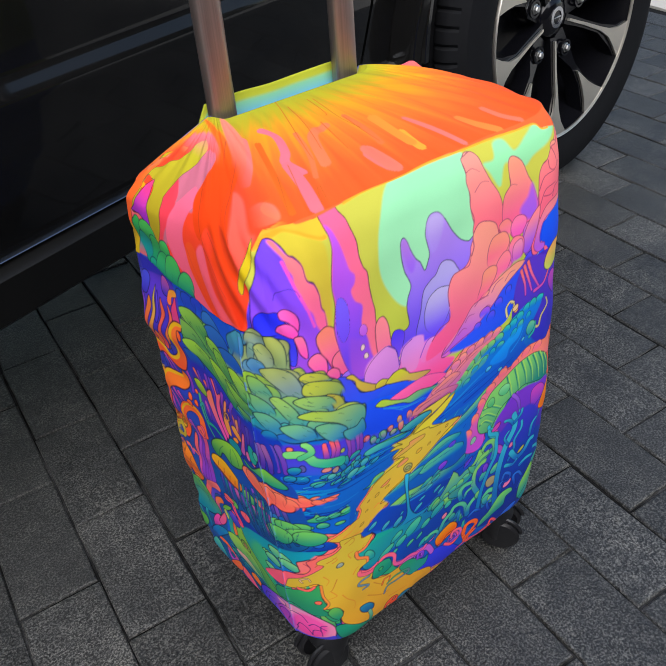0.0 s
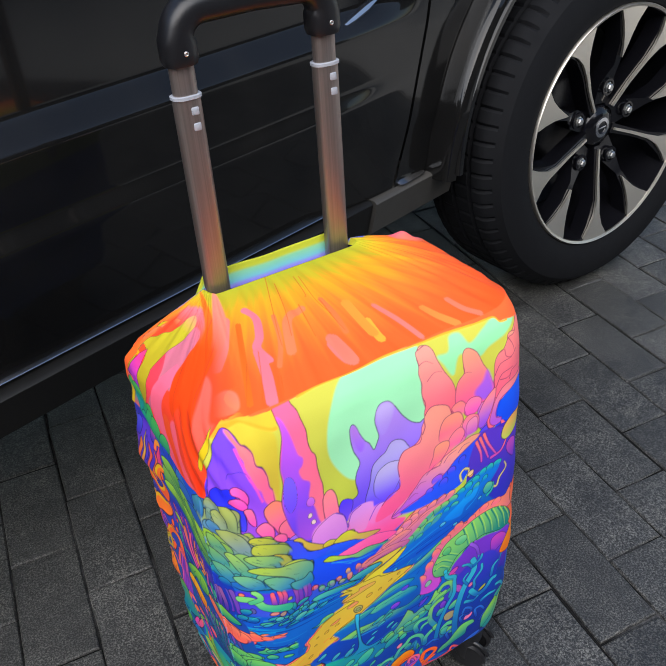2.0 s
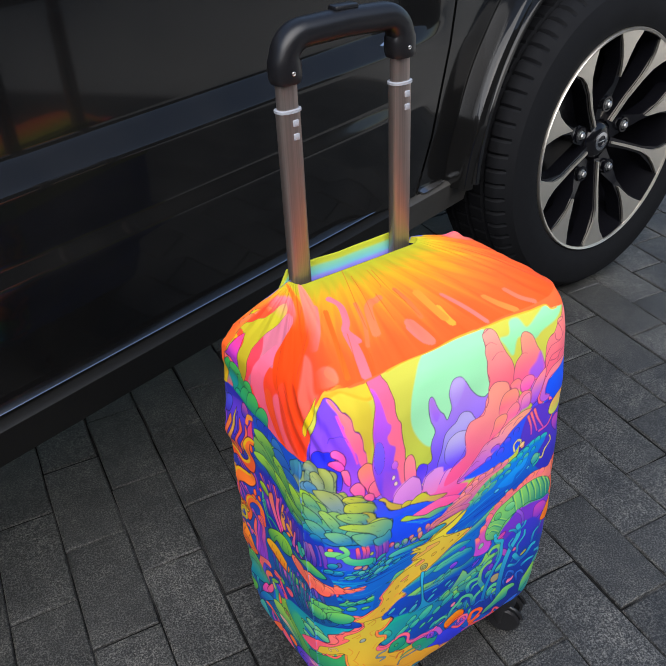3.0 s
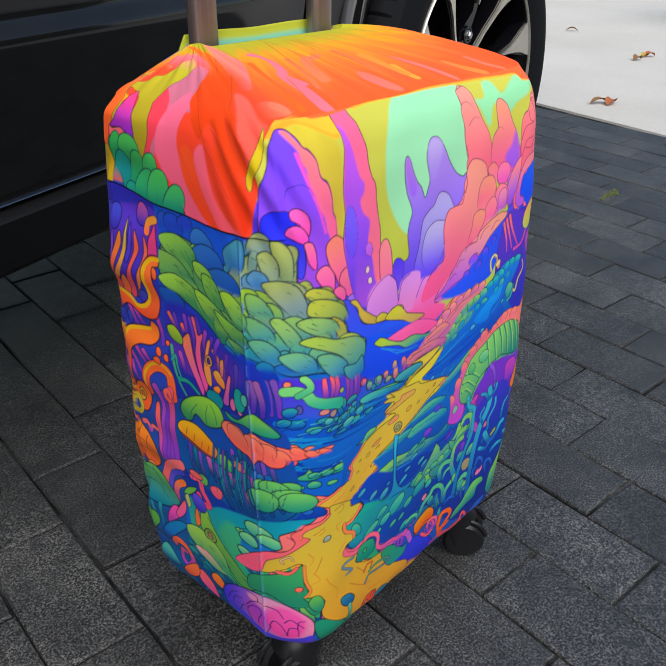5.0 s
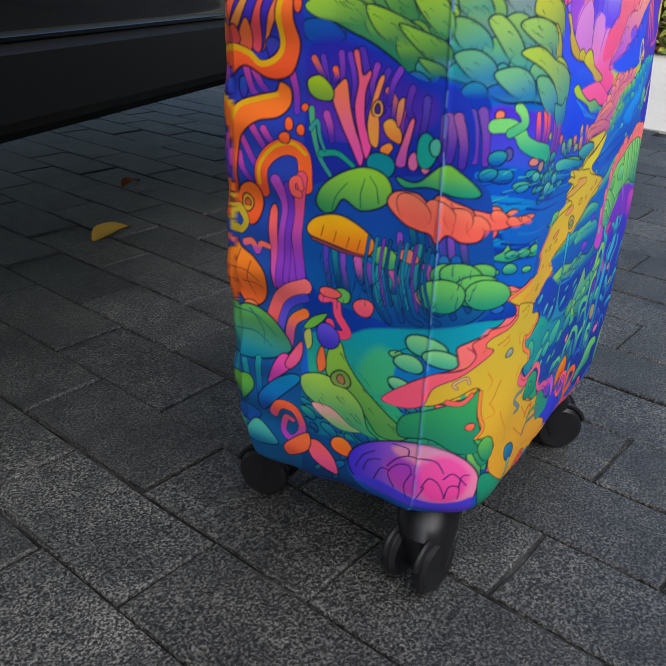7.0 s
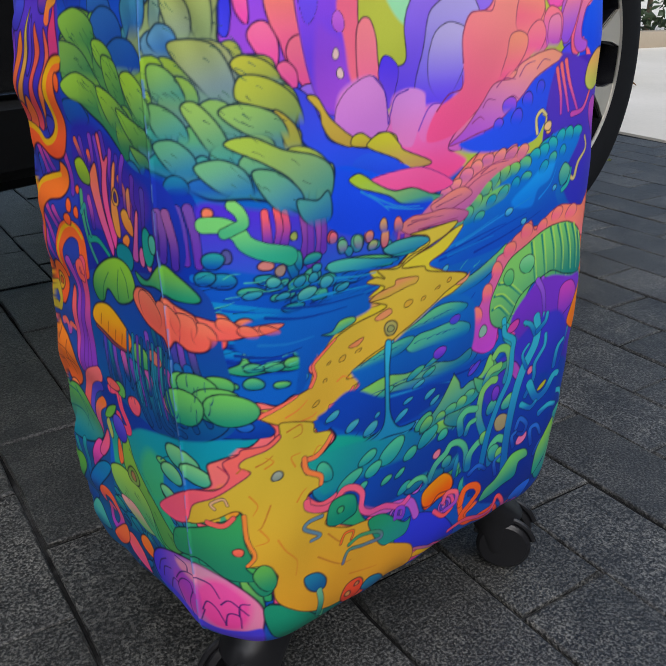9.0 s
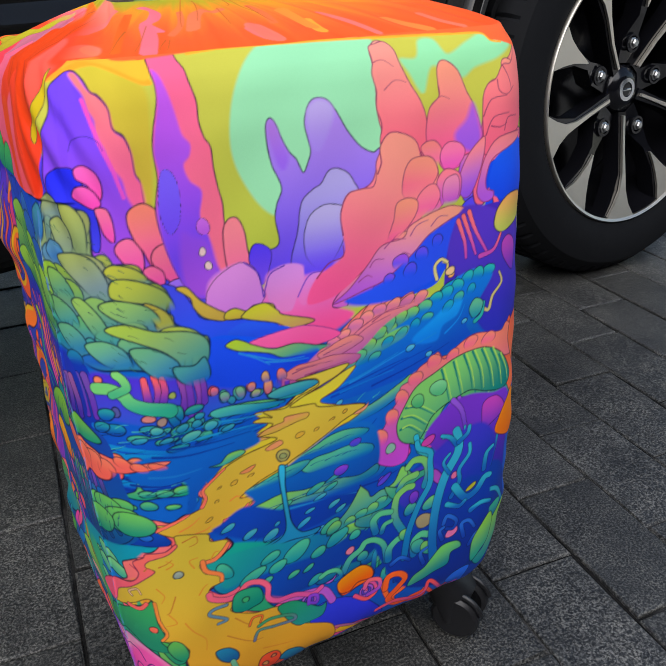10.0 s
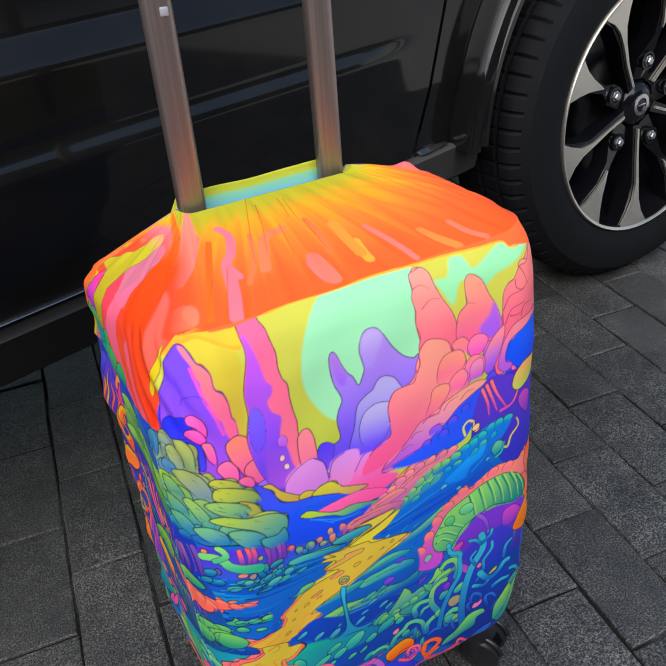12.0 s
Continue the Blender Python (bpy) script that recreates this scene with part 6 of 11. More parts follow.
    shape([(72.5, 25.5), (77, 42), (85, 42), (92, 38.5), (94.5, 23.5), (84, 15)], "ff7a50", "ff5a48", 90, 0.7)
    for u, v, a, b in [(87.1, 36.1, 2.6, 2.3), (81.9, 27.8, 2.9, 2.6)]:
        puff(u, v, a, b, "48a080", None, 20, 90, 0.7)
    shape([(94, 25.5), (101, 35), (116, 26.5), (115, 15), (104, 15)], "1c88a8", "0c5880", 90, 0.7)
    stroke([(109, 15), (118, 15), (122, 15)], 4, "ff6a50", None, 0.7, 0.6)


def lobes(spots, tones, turn, ink=0.6):
    """Big leaf lobes drawn from the far ones to the near ones, each with its own light and shade colour."""
    for (u, v, a, b), (c0, c1, lean) in zip(spots, tones):
        puff(u, v, a, b, c0, c1, turn + lean, 80, ink, line="16304a", fade=0.55)


def paint_bush():
    shape([(-41, 393), (-19, 393.5), (-13, 399), (-3.5, 391.5), (1.5, 385), (-7.5, 367), (-56, 360.5)], "5c98b0", "4484b8", 90, 0, 1)
    shape([(-128.5, 397), (-70, 408), (-28.5, 405.5), (-28, 385), (-24.5, 310.5), (-38, 289.5), (-126, 274)], "2058d0", "1838b8", 90, 0)
    lobes([(-115, 386.9, 7.4, 8.3), (-102.7, 386.9, 11.3, 9.5), (-88.8, 391.4, 8.7, 6.9), (-71, 381.3, 13.2, 10.8), (-122.2, 339.8, 7.9, 11.8), (-55.4, 360.7, 12.6, 14.4), (-107.2, 328.8, 9.5, 9.5), (-39.4, 369.5, 9.7, 7.8), (-32.9, 377.3, 6.3, 9.4)],
          (("2c58c8", "2040b8", 0), ("2850c8", "2038b0", 0), ("2c48c8", "2438b8", 0), ("3c7cc8", "1c50b0", 0), ("1c50b8", "1c48b0", 0), ("1c58b8", "1c48b0", 0), ("2c78b8", "1c50a8", 0), ("58a098", "2c70b0", 0), ("50a870", "2c78a8", 0)), 0)
    shape([(-14, 398.5), (-6.5, 394.5), (-4, 392.5), (3, 393.5), (9, 389.5), (8.5, 376.5), (8.5, 367.5), (17, 362.5), (25.5, 362), (33, 355), (42.5, 346.5), (45.5, 338), (44, 330), (47.5, 322.5), (59.5, 313.5), (66.5, 307.5), (63, 293), (60.5, 284.5), (46, 288.5), (33, 295), (18, 299), (-1.5, 299.5), (-18, 307), (-41, 313), (-64.5, 322), (-41, 373), (-25, 385), (-21, 392)], "9cac68", "2c88b0", 90, 0.9)
    lobes([(1.3, 383.6, 7.3, 11), (-20.1, 378.5, 6, 9.6), (-9.3, 377.2, 9, 10), (-22.2, 364.2, 9.6, 7.8), (12.1, 362, 6, 6.9), (25.1, 356.8, 8.4, 6), (22.9, 350.5, 7.8, 4.2), (2.6, 357.1, 14.3, 11.1), (-15.1, 354.8, 9.4, 5.8), (36.9, 340.5, 9.3, 9.3), (27.7, 341.1, 13.8, 7.8), (-32.1, 349.6, 10.2, 14.8), (-13.5, 343.2, 9.9, 10.6), (41.6, 324.3, 6, 6), (21, 335.2, 13.2, 7.4), (4.5, 332.9, 12.6, 9.9), (22.5, 322.9, 9.2, 5.8), (50.6, 312.1, 14.3, 7.5)],
          (("a8ac68", "90a068", 0), ("88a888", "6c98a8", 30), ("a0ac70", "80a088", 0), ("6898b0", "4880b8", 0), ("b0b858", "98a860", 0), ("c4c450", "98a858", 30), ("c8c050", "a8b058", 30), ("a8b068", "8494a0", -12), ("a4c450", "80a860", 0), ("b4c850", "88a860", -20),
           ("a4b468", "7c9c80", 10), ("a0c848", "68a860", -30), ("98c058", "60a078", -15), ("ccbc50", "a8b058", 0), ("a8c068", "6ca880", 15), ("94c068", "489890", -5), ("98bc70", "60a488", 20), ("c0d058", "78b078", 5)), -30)
    lobes([(-25.1, 326.4, 7.6, 7.6), (-6.2, 324.2, 8.6, 8.9), (-16.6, 315.3, 9.6, 7.8), (8.6, 318.4, 8.4, 6.9), (27.3, 312.2, 14.3, 9.6), (-3.6, 313.6, 5.3, 5.3), (-1, 304, 11.8, 5.2), (13, 305.5, 9.4, 5.5), (21.9, 305.3, 3.5, 5.7), (36.7, 297.3, 8.6, 6), (46.9, 295.1, 5.5, 7.2), (54.2, 296.3, 4.6, 9.9), (60.3, 299.7, 4.7, 11.9)],
          (("489c98", "2c80a8", 0), ("74b870", "3c98a0", 0), ("409ca8", "2c78b0", 0), ("64b090", "3c98a8", 0), ("80c080", "2c90a8", 10), ("50a8a0", "2c80b0", 0), ("2c70c0", "1c54b8", 20), ("3c90b8", "2468b8", 20), ("3088b8", "2468b8", 0), ("3890b8", "2468b8", 20), ("3c94b0", "2870b8", 20), ("6cb090", "2c80b0", 0), ("a8c458", "58a088", 0)), -18)
    shape([(-125, 361), (-112.5, 374.5), (-102.5, 380.5), (-90.5, 381), (-74.5, 376), (-63, 363), (-46, 354), (-42.5, 343.5), (-31.5, 345.5), (-30.5, 332.5), (-41.5, 323), (-38, 312.5), (-51, 309), (-64.5, 317.5), (-80.5, 325.5), (-97, 331.5), (-120, 342.5)], "80bc4c", "2c8464", 90, 0.9)
    lobes([(-118.4, 358.3, 7.5, 9.4), (-102.3, 373, 13.6, 8.8), (-77.4, 368, 11.5, 11.5), (-99.9, 360.6, 14.5, 8.3), (-73.1, 356, 12.6, 10.5), (-52, 348, 9.1, 11.6), (-104.8, 352.7, 13.9, 7.1), (-93.3, 343.6, 20.3, 10.5), (-58.3, 343.4, 8.4, 9.1), (-72.2, 333.8, 15.2, 9.1), (-50.1, 330.1, 9.6, 8.1), (-35.2, 338.2, 6, 10.3), (-53.5, 322.4, 12.7, 7.3), (-43.7, 313.2, 7.3, 6.2)],
          (("88a858", "3c8870", 0), ("88c454", "3c8c58", 10), ("84c454", "409058", -15), ("98cc54", "50985c", 10), ("70b058", "387c60", -15), ("9cd44c", "509c54", -25), ("94c854", "4c945c", 5), ("9cd050", "3c8858", 0), ("88c450", "40885c", -15), ("94cc50", "3c8858", -10), ("80b850", "347c5c", -15), ("a4d04c", "58a068", -20), ("90c84c", "347858", 0), ("4ca898", "2c80a0", 0)), -25)
    lobes([(-48.9, 305.5, 9.6, 6.7), (-39, 300.7, 7.4, 4.6), (-24.7, 313.1, 7.6, 7.6), (-27, 324.9, 6.6, 7.3), (-33.4, 289.8, 8.1, 5.3), (-17.6, 304.7, 7.1, 4.8)], (("2c78b8", "1c54b0", 0), ("2c90b0", "1c60b0", 0), ("38a098", "1c78b0", 0), ("50a888", "2c88a8", 0), ("1c68b8", "1848a8", 0), ("2c88b0", "1c5cb0", 0)), -10)
    for pts, c0, c1 in (([(-82, 374.5), (-70, 382), (-55.5, 380), (-48.5, 371), (-53, 360), (-68, 361.5)], "3470c0", "1c50b0"), ([(-125.5, 335), (-109, 336), (-98, 327.5), (-110.5, 321), (-124.5, 325)], "2060b8", "1c48b0"), ([(-48.5, 381.5), (-39, 390.5), (-31, 394), (-28, 387), (-31, 372), (-42.5, 367.5)], "4c94a8", "2c68b0"), ([(-68, 362), (-55, 368.5), (-39, 366.5), (-32, 356.5), (-43.5, 351.5), (-58, 353.5)], "2c68b8", "1c50b0"),
                        ([(-26, 387), (-22.5, 397), (-14.5, 401.5), (-8, 398), (-7, 388.5), (-15.5, 385.5)], "a4b070", "7898a0"), ([(-8, 395.5), (0, 395), (6, 386.5), (5.5, 371.5), (1, 366), (-5, 376.5)], "b0b860", "88a070"), ([(-18, 385.5), (-10, 388.5), (-4, 381.5), (-4.5, 371), (-11.5, 367.5), (-16, 375.5)], "a8b468", "889c88"), ([(-27.5, 368), (-21.5, 375), (-13.5, 373.5), (-11, 366), (-19.5, 361.5)], "68a0c0", "3c78c0"),
                        ([(12.5, 358), (18, 362.5), (29.5, 359.5), (35.5, 352), (22.5, 351)], "c8c850", "a4b058"), ([(-16.5, 365.5), (-6.5, 369), (6, 366.5), (13, 355.5), (14, 344.5), (5.5, 342.5), (-4.5, 351)], "acb868", "7894a4"), ([(13.5, 344.5), (16.5, 353.5), (29.5, 352.5), (44.5, 343), (48.5, 330), (32.5, 338), (22, 340.5)], "c0c850", "88a868"), ([(31.5, 338.5), (43.5, 331), (47, 320), (38, 322)], "d0bc50", "a8b058"),
                        ([(-29, 356.5), (-22, 358), (-14, 353), (-9.5, 343), (-17.5, 340), (-27, 344)], "94c460", "4c9890"), ([(5.5, 338.5), (16.5, 342), (33, 336.5), (39.5, 325), (25, 326), (13.5, 331)], "a0c868", "6ca888"), ([(-30, 340.5), (-20, 339.5), (-11, 332.5), (-10, 324.5), (-21, 323.5), (-29, 330)], "80bc70", "4498a0"), ([(-12.5, 340), (-5, 342.5), (6, 332), (11, 318), (2.5, 318.5), (-6.5, 330)], "a4cc68", "509c88"),
                        ([(-29.5, 322), (-18, 325.5), (-7.5, 319), (-6.5, 309), (-18.5, 310)], "70b888", "2c80b0"), ([(-8, 313.5), (5, 317.5), (16.5, 311.5), (19, 299.5), (4.5, 302)], "7cc088", "2c80b8"), ([(7, 324), (19, 327.5), (36, 320.5), (55.5, 315.5), (65.5, 307.5), (63.5, 293.5), (51, 289), (40.5, 305), (25, 315)], "b4d058", "509c94"), ([(19, 311), (32, 310.5), (46, 298.5), (44, 287.5), (28.5, 294.5)], "78bc88", "2c80b8"), ([(42.5, 296), (55, 294), (62.5, 297.5), (64.5, 284.5), (55.5, 280), (45.5, 286)], "58a8a0", "2c78b8"),
                        ([(-121.5, 376), (-104.5, 381.5), (-88.5, 379), (-79.5, 372.5), (-82.5, 361), (-98.5, 360.5), (-114.5, 366)], "98cc54", "3c8c58"), ([(-128.5, 363), (-118.5, 365.5), (-101.5, 363), (-90.5, 357), (-83.5, 347.5), (-100, 346.5), (-120, 349), (-129, 351.5)], "8cc058", "3c8860"), ([(-82.5, 366.5), (-71.5, 366.5), (-62, 360), (-61, 349.5), (-72.5, 352.5), (-81.5, 358.5)], "a0d450", "4c9858"), ([(-125, 344), (-107.5, 350.5), (-87.5, 346.5), (-73, 338.5), (-73.5, 333), (-93.5, 334), (-117, 337)], "a4d450", "449058"),
                        ([(-74, 359.5), (-61, 358), (-54, 348.5), (-51, 338.5), (-62.5, 338.5), (-72.5, 347)], "90c850", "3c8858"), ([(-84.5, 344.5), (-69.5, 342.5), (-47.5, 334), (-48, 325.5), (-63.5, 324.5), (-78, 332)], "a8d84c", "40885c"), ([(-54.5, 351), (-43.5, 354), (-33.5, 348), (-29.5, 338), (-31.5, 329.5), (-44.5, 337.5)], "b0dc4c", "58a068"), ([(-63, 335.5), (-48.5, 333.5), (-31.5, 327), (-32, 316), (-45.5, 320.5)], "9cd450", "347c58"), ([(-49.5, 319.5), (-35.5, 317), (-32, 311), (-41, 311.5)], "80b858", "2c7868")):
        shape(pts, c0, c1, 70, 0.62, line="12283c", fade=0.3)


def paint_side():
    # dark wood under the bush
    shape([(-126.5, 313.5), (-96.5, 322.5), (-73, 320.5), (-50, 309.5), (-24, 303.5), (-15.5, 282), (-21, 261), (-63.5, 248), (-125.5, 234)], "2038b8", "1c2c98", 90, 0)
    shape([(-124, 319), (-97, 326), (-68.5, 314.5), (-49, 304), (-37.5, 299.5), (-40.5, 285.5), (-74.5, 272), (-103.5, 270), (-123, 285)], "2c2cb0", "5a34b0", 90, 0, 6)
    for pts, w, c in (([(-86.5, 320.5), (-82, 306), (-84, 291.5)], 5, "5a38b8"), ([(-76, 313.5), (-79, 303), (-76.5, 293)], 4, "a048c0"), ([(-100.5, 318.5), (-99.5, 307), (-101, 296)], 4, "8a44c0"), ([(-68, 301), (-63.5, 295), (-65, 284.5)], 4, "e07860"), ([(-56, 296), (-59.5, 285.5), (-57.5, 275)], 4, "c85890"), ([(-113, 315.5), (-110.5, 305), (-108.5, 295)], 4, "6a40c0"), ([(-119.5, 314.5), (-115, 308), (-112, 304)], 4, "e87050"), ([(-104.5, 309.5), (-103.5, 305.5), (-105, 303.5)], 4, "ff7048"), ([(-68.5, 311.5), (-73.5, 300.5), (-71.5, 290)], 4, "5a3cc0"), ([(-60.5, 312.5), (-65, 305), (-67.5, 294.5)], 4, "8a48d0"), ([(-52.5, 303.5), (-55, 293), (-51.5, 286.5)], 4, "6a3cb8"),
                      ([(-43, 298.5), (-44, 288), (-45.5, 277.5)], 4.5, "5a48b8"), ([(-30, 290.5), (-27.5, 280.5), (-28.5, 268)], 5, "8a58a8"), ([(-25, 291), (-21.5, 277.5), (-21.5, 265.5)], 5, "a060a0"), ([(-32.5, 290), (-32.5, 278), (-32.5, 267.5)], 4, "6a50b0"), ([(-94.5, 318), (-91, 304.5), (-91.5, 290.5)], 4, "7a44c8"), ([(-110, 283.5), (-107, 277), (-105.5, 269.5)], 5, "c858b0")):
        stroke(pts, w, c, "4a30a8", 0.8, 0.6)
    shape([(-106.5, 294.5), (-100.5, 303.5), (-96, 304), (-93, 290), (-88.5, 276.5), (-83, 264.5), (-85.5, 256.5), (-92.5, 268), (-99.5, 279.5)], "ff8458", "e858b0", 90, 0.7)
    shape([(-92.5, 319.5), (-88.5, 320.5), (-85.5, 308.5), (-81, 311), (-79.5, 308.5), (-83, 298.5), (-82.5, 281), (-78, 271), (-81.5, 261), (-86.5, 273), (-90.5, 290), (-88.5, 304.5)], "f06878", "f858a8", 90, 0.7)
    shape([(-81.5, 281), (-79.5, 292), (-74.5, 307), (-70.5, 308), (-75, 293), (-73.5, 283), (-74, 269.5), (-79, 270.5)], "ff9460", "f0a050", 90, 0.6)
    shape([(-71, 283), (-65, 286), (-58.5, 278.5), (-60, 272.5), (-68.5, 276)], "f8b050", "f08c48", 90, 0.6)
    shape([(-61.5, 295.5), (-57.5, 298), (-58.5, 287.5), (-61, 281.5), (-63, 286.5)], "f0a060", "d86888", 90, 0.5)
    shape([(-62, 261), (-58.5, 273), (-53.5, 286.5), (-50.5, 286), (-54, 270), (-55.5, 260.5)], "f87890", "c058b0", 90, 0.6)
    shape([(-72, 269.5), (-66.5, 272.5), (-64, 269.5), (-68, 265), (-72, 266)], "ffa048", "f08040", 90, 0.5)
    for (u, v, a, b), c in zip([(-74.9, 290.5, 3.8, 5), (-74.9, 290.5, 1.9, 2.9), (-50.1, 264, 3.4, 5.7), (-42.2, 262, 3.1, 3.8), (-42, 271, 6.9, 9.6), (-71.6, 258.6, 9.1, 8.3), (-36.6, 273.8, 3.3, 5.4)], ("f8b058", "4a3088", "e070a8", "e078a0", "2ca898", "1c8c98", "58b8a0")):
        puff(u, v, a, b, c, None, 0, 90, 0.65)
    shape([(-124, 302.5), (-115, 305.5), (-106, 298.5), (-107, 292), (-117, 291.5), (-123.5, 295.5)], "b8d840", "80ac48", 90, 0.7)
    stroke([(-121.5, 285.5), (-118.5, 271), (-114, 258.5), (-106, 248.5)], 4, "58b078", "3c9890", 0.6, 0.6)
    stroke([(-113, 260.5), (-101, 262), (-90, 256)], 4, "2ca088", None, 0.6, 0.6)
    stroke([(-121, 274.5), (-116.5, 279), (-114, 270), (-110.5, 263)], 3, "3c9c90", None, 0.6, 0.5)
    # wood floor: stems and blue shade
    shape([(-125.5, 234), (-63.5, 253), (-10.5, 256.5), (1, 218.5), (3, 177), (-39.5, 163.5), (-70.5, 163), (-117.5, 175)], "1c48a8", "0c58a0", 90, 0)
    for x, y in ((-107.7, 187.2), (-101.2, 192.1), (-94.5, 187.7), (-87, 202), (-81.9, 194.3), (-75.5, 193.1), (-50, 223.2), (-44.1, 221.9), (-38.7, 226.1), (-65.8, 186.7), (-57.6, 179.9), (-50.1, 182.2), (-40.8, 178.9), (-34.5, 189.7), (-29.6, 213.9), (-24.3, 212), (-18.4, 218.3), (-56.2, 204.4)):
        c = art.choice(("8a50c8", "2c90a0", "1c78b8", "5a48c0", "38a090"))
        stroke([(x, y + 15.2), (x + 1.3, y + 3), (x + 5, y - 13.7)], 4, c, "14487c", 0.9, 0.5)
    shape([(-72.5, 178), (-68.5, 199), (-59.5, 209.5), (-61, 186.5), (-54, 203), (-46.5, 215), (-48, 190.5), (-38.5, 213), (-33.5, 208.5), (-33.5, 186.5), (-29, 209.5), (-23, 209), (-21, 188.5), (-16.5, 210), (-14, 191), (-6.5, 201.5), (1, 180.5), (-16, 167), (-34.5, 164), (-59.5, 161)], "2c88a8", "0c4890", 90, 0.5)
    for pts, c in (([(-68, 197), (-69.5, 180), (-59.5, 163.5)], "2c98a0"), ([(-58, 206), (-59, 187), (-51, 166)], "38a898"), ([(-50.5, 210), (-53, 191), (-46.5, 170), (-38.5, 166)], "2c90a8"), ([(-42.5, 214), (-45, 195.5), (-39.5, 176), (-27.5, 168.5)], "38a0a0"), ([(-34.5, 210), (-35, 194), (-28, 175)], "1c70b0"), ([(-27, 209.5), (-25, 192), (-18.5, 174)], "2c78b8"),
                   ([(-20, 210.5), (-17, 195), (-10, 179)], "1c68b8"), ([(-37.5, 203.5), (-33.5, 196.5), (-34.5, 188)], "b058b0"), ([(-59.5, 195.5), (-57, 190), (-58, 183.5)], "c060a8"), ([(-42, 184), (-33.5, 178), (-26, 175.5)], "c88090"), ([(-83.5, 199), (-82, 191), (-80.5, 185)], "d060b0"), ([(-76.5, 196.5), (-74, 189), (-78, 181.5)], "7a48b8")):
        stroke(pts, 5.5, c, "0c4888", 0.6, 0.6)
    # toadstools
    shape([(-60.5, 254), (-46.5, 253), (-31, 265), (-21, 261), (-10, 251.5), (-12, 247.5), (-24.5, 247.5), (-38, 251), (-54.5, 248.5)], "84cc50", "2c9c78", 90, 0.7)
    shape([(-116, 230.5), (-111, 241.5), (-97, 251.5), (-81.5, 256.5), (-68, 253.5), (-62.5, 244), (-68.5, 235), (-83.5, 230), (-96, 235), (-102.5, 226.5), (-110.5, 224.5)], "98d44c", "389058", 90, 0.8)
    for pts in ([(-104, 227.5), (-101, 236.5), (-93.5, 245.5)], [(-83.5, 232), (-84, 240.5), (-81.5, 249.5)], [(-71.5, 236.5), (-73.5, 245.5), (-78.5, 251.5)]):
        stroke(pts, 1.0, "2c6c48", None, 0.6)
    shape([(-65.5, 237.5), (-60.5, 245.5), (-46, 246.5), (-38.5, 242.5), (-32.5, 248), (-24.5, 245), (-13, 240.5), (-6, 231), (-7.5, 223), (-17.5, 221), (-26.5, 224.5), (-32.5, 218.5), (-37, 223.5), (-44.5, 224.5), (-54.5, 227.5)], "ff8468", "ff6a5c", 90, 0.8)
    stroke([(-38.5, 242), (-34, 235.5), (-34, 221.5)], 1.0, "c84858", None, 0.6)
    stroke([(-25.5, 243.5), (-22.5, 237), (-24, 224.5)], 1.0, "c84858", None, 0.6)
    shape([(-13, 240.5), (-3.5, 239), (7.5, 237), (14.5, 232), (5.5, 229), (-5.5, 229), (-8.5, 234)], "ff7c68", "f86860", 90, 0.6)
    shape([(8, 234), (21, 236), (32, 234.5), (26, 231.5), (13, 230)], "ff8470", None, 90, 0.5)
    shape([(-119.5, 206), (-108, 203.5), (-90, 201), (-75, 203), (-88, 207.5), (-108, 210)], "b85c48", "7a3c58", 90, 0.5)
    shape([(-122.5, 214), (-115, 221), (-99, 225), (-83, 220.5), (-73, 213), (-74.5, 204), (-85.5, 203), (-105, 205.5), (-120, 208)], "ffc038", "f07c30", 80, 0.8)
    for x, y in ((-111.6, 209.2), (-101.7, 207.2), (-91.9, 205.2), (-84, 205.2)):
        stroke([(x, y), (x + 1.6, y + 6.7)], 0.9, "b05828")
    shape([(-74.5, 204), (-67, 211.5), (-58, 207), (-56.5, 198.5), (-66.5, 197)], "88cc58", "3c9c70", 90, 0.6)
    puff(-49.8, 207.5, 7, 4.5, "d88070", None, 0, 90, 0.5)
    puff(-78.1, 167.9, 8, 6, "ff6a70", "e85a78", 0, 90, 0.6)
    stream([(-31, 196.5), (-11, 204.5), (3, 201), (2.5, 180), (-24, 177)], 7, 13, (("78cc68", "2c9878"),), 0, 0.7, 0.6)
    # meadow low on the side
    shape([(-121.5, 135.5), (-89.5, 146), (-71, 155.5), (-31, 164.5), (6, 171.5), (-4, 158), (-14, 151), (-14, 134), (-31.5, 113.5), (-28.5, 83.5), (-60.5, 72.5), (-87, 68.5), (-112.5, 89)], "1c9cb4", "44b468", 90, 0, 2)
    shape([(-77.5, 130.5), (-65, 144.5), (-49.5, 136.5), (-50, 119), (-66.5, 108.5), (-77, 117)], "48b888", "48b47c", 90, 0, 7)
    leaves([(-33.2, 149.5, 10.8, 7.2), (-45.1, 136.2, 9, 4.9), (-22.9, 142.1, 10.9, 6.3), (-50.3, 119.8, 7.2, 4), (-51.9, 141.4, 5.8, 3.1)], (("98dc70", "3caa80"), ("80d078", "34a088")), -4, 0.7)
    shape([(-50, 113), (-32, 115.5), (-29, 83.5), (-38, 83), (-43, 99.5), (-51, 106.5)], "1c98a8", "2ca070", 90, 0, 3)
    for pts in ([(-54, 142.5), (-48.5, 146.5), (-45, 148)], [(-49.5, 109.5), (-44, 109.5), (-42.5, 104)], [(-46.5, 104.5), (-40, 107), (-37.5, 102)]):
        stroke(pts, 1.0, "14506c", None, 0.6)
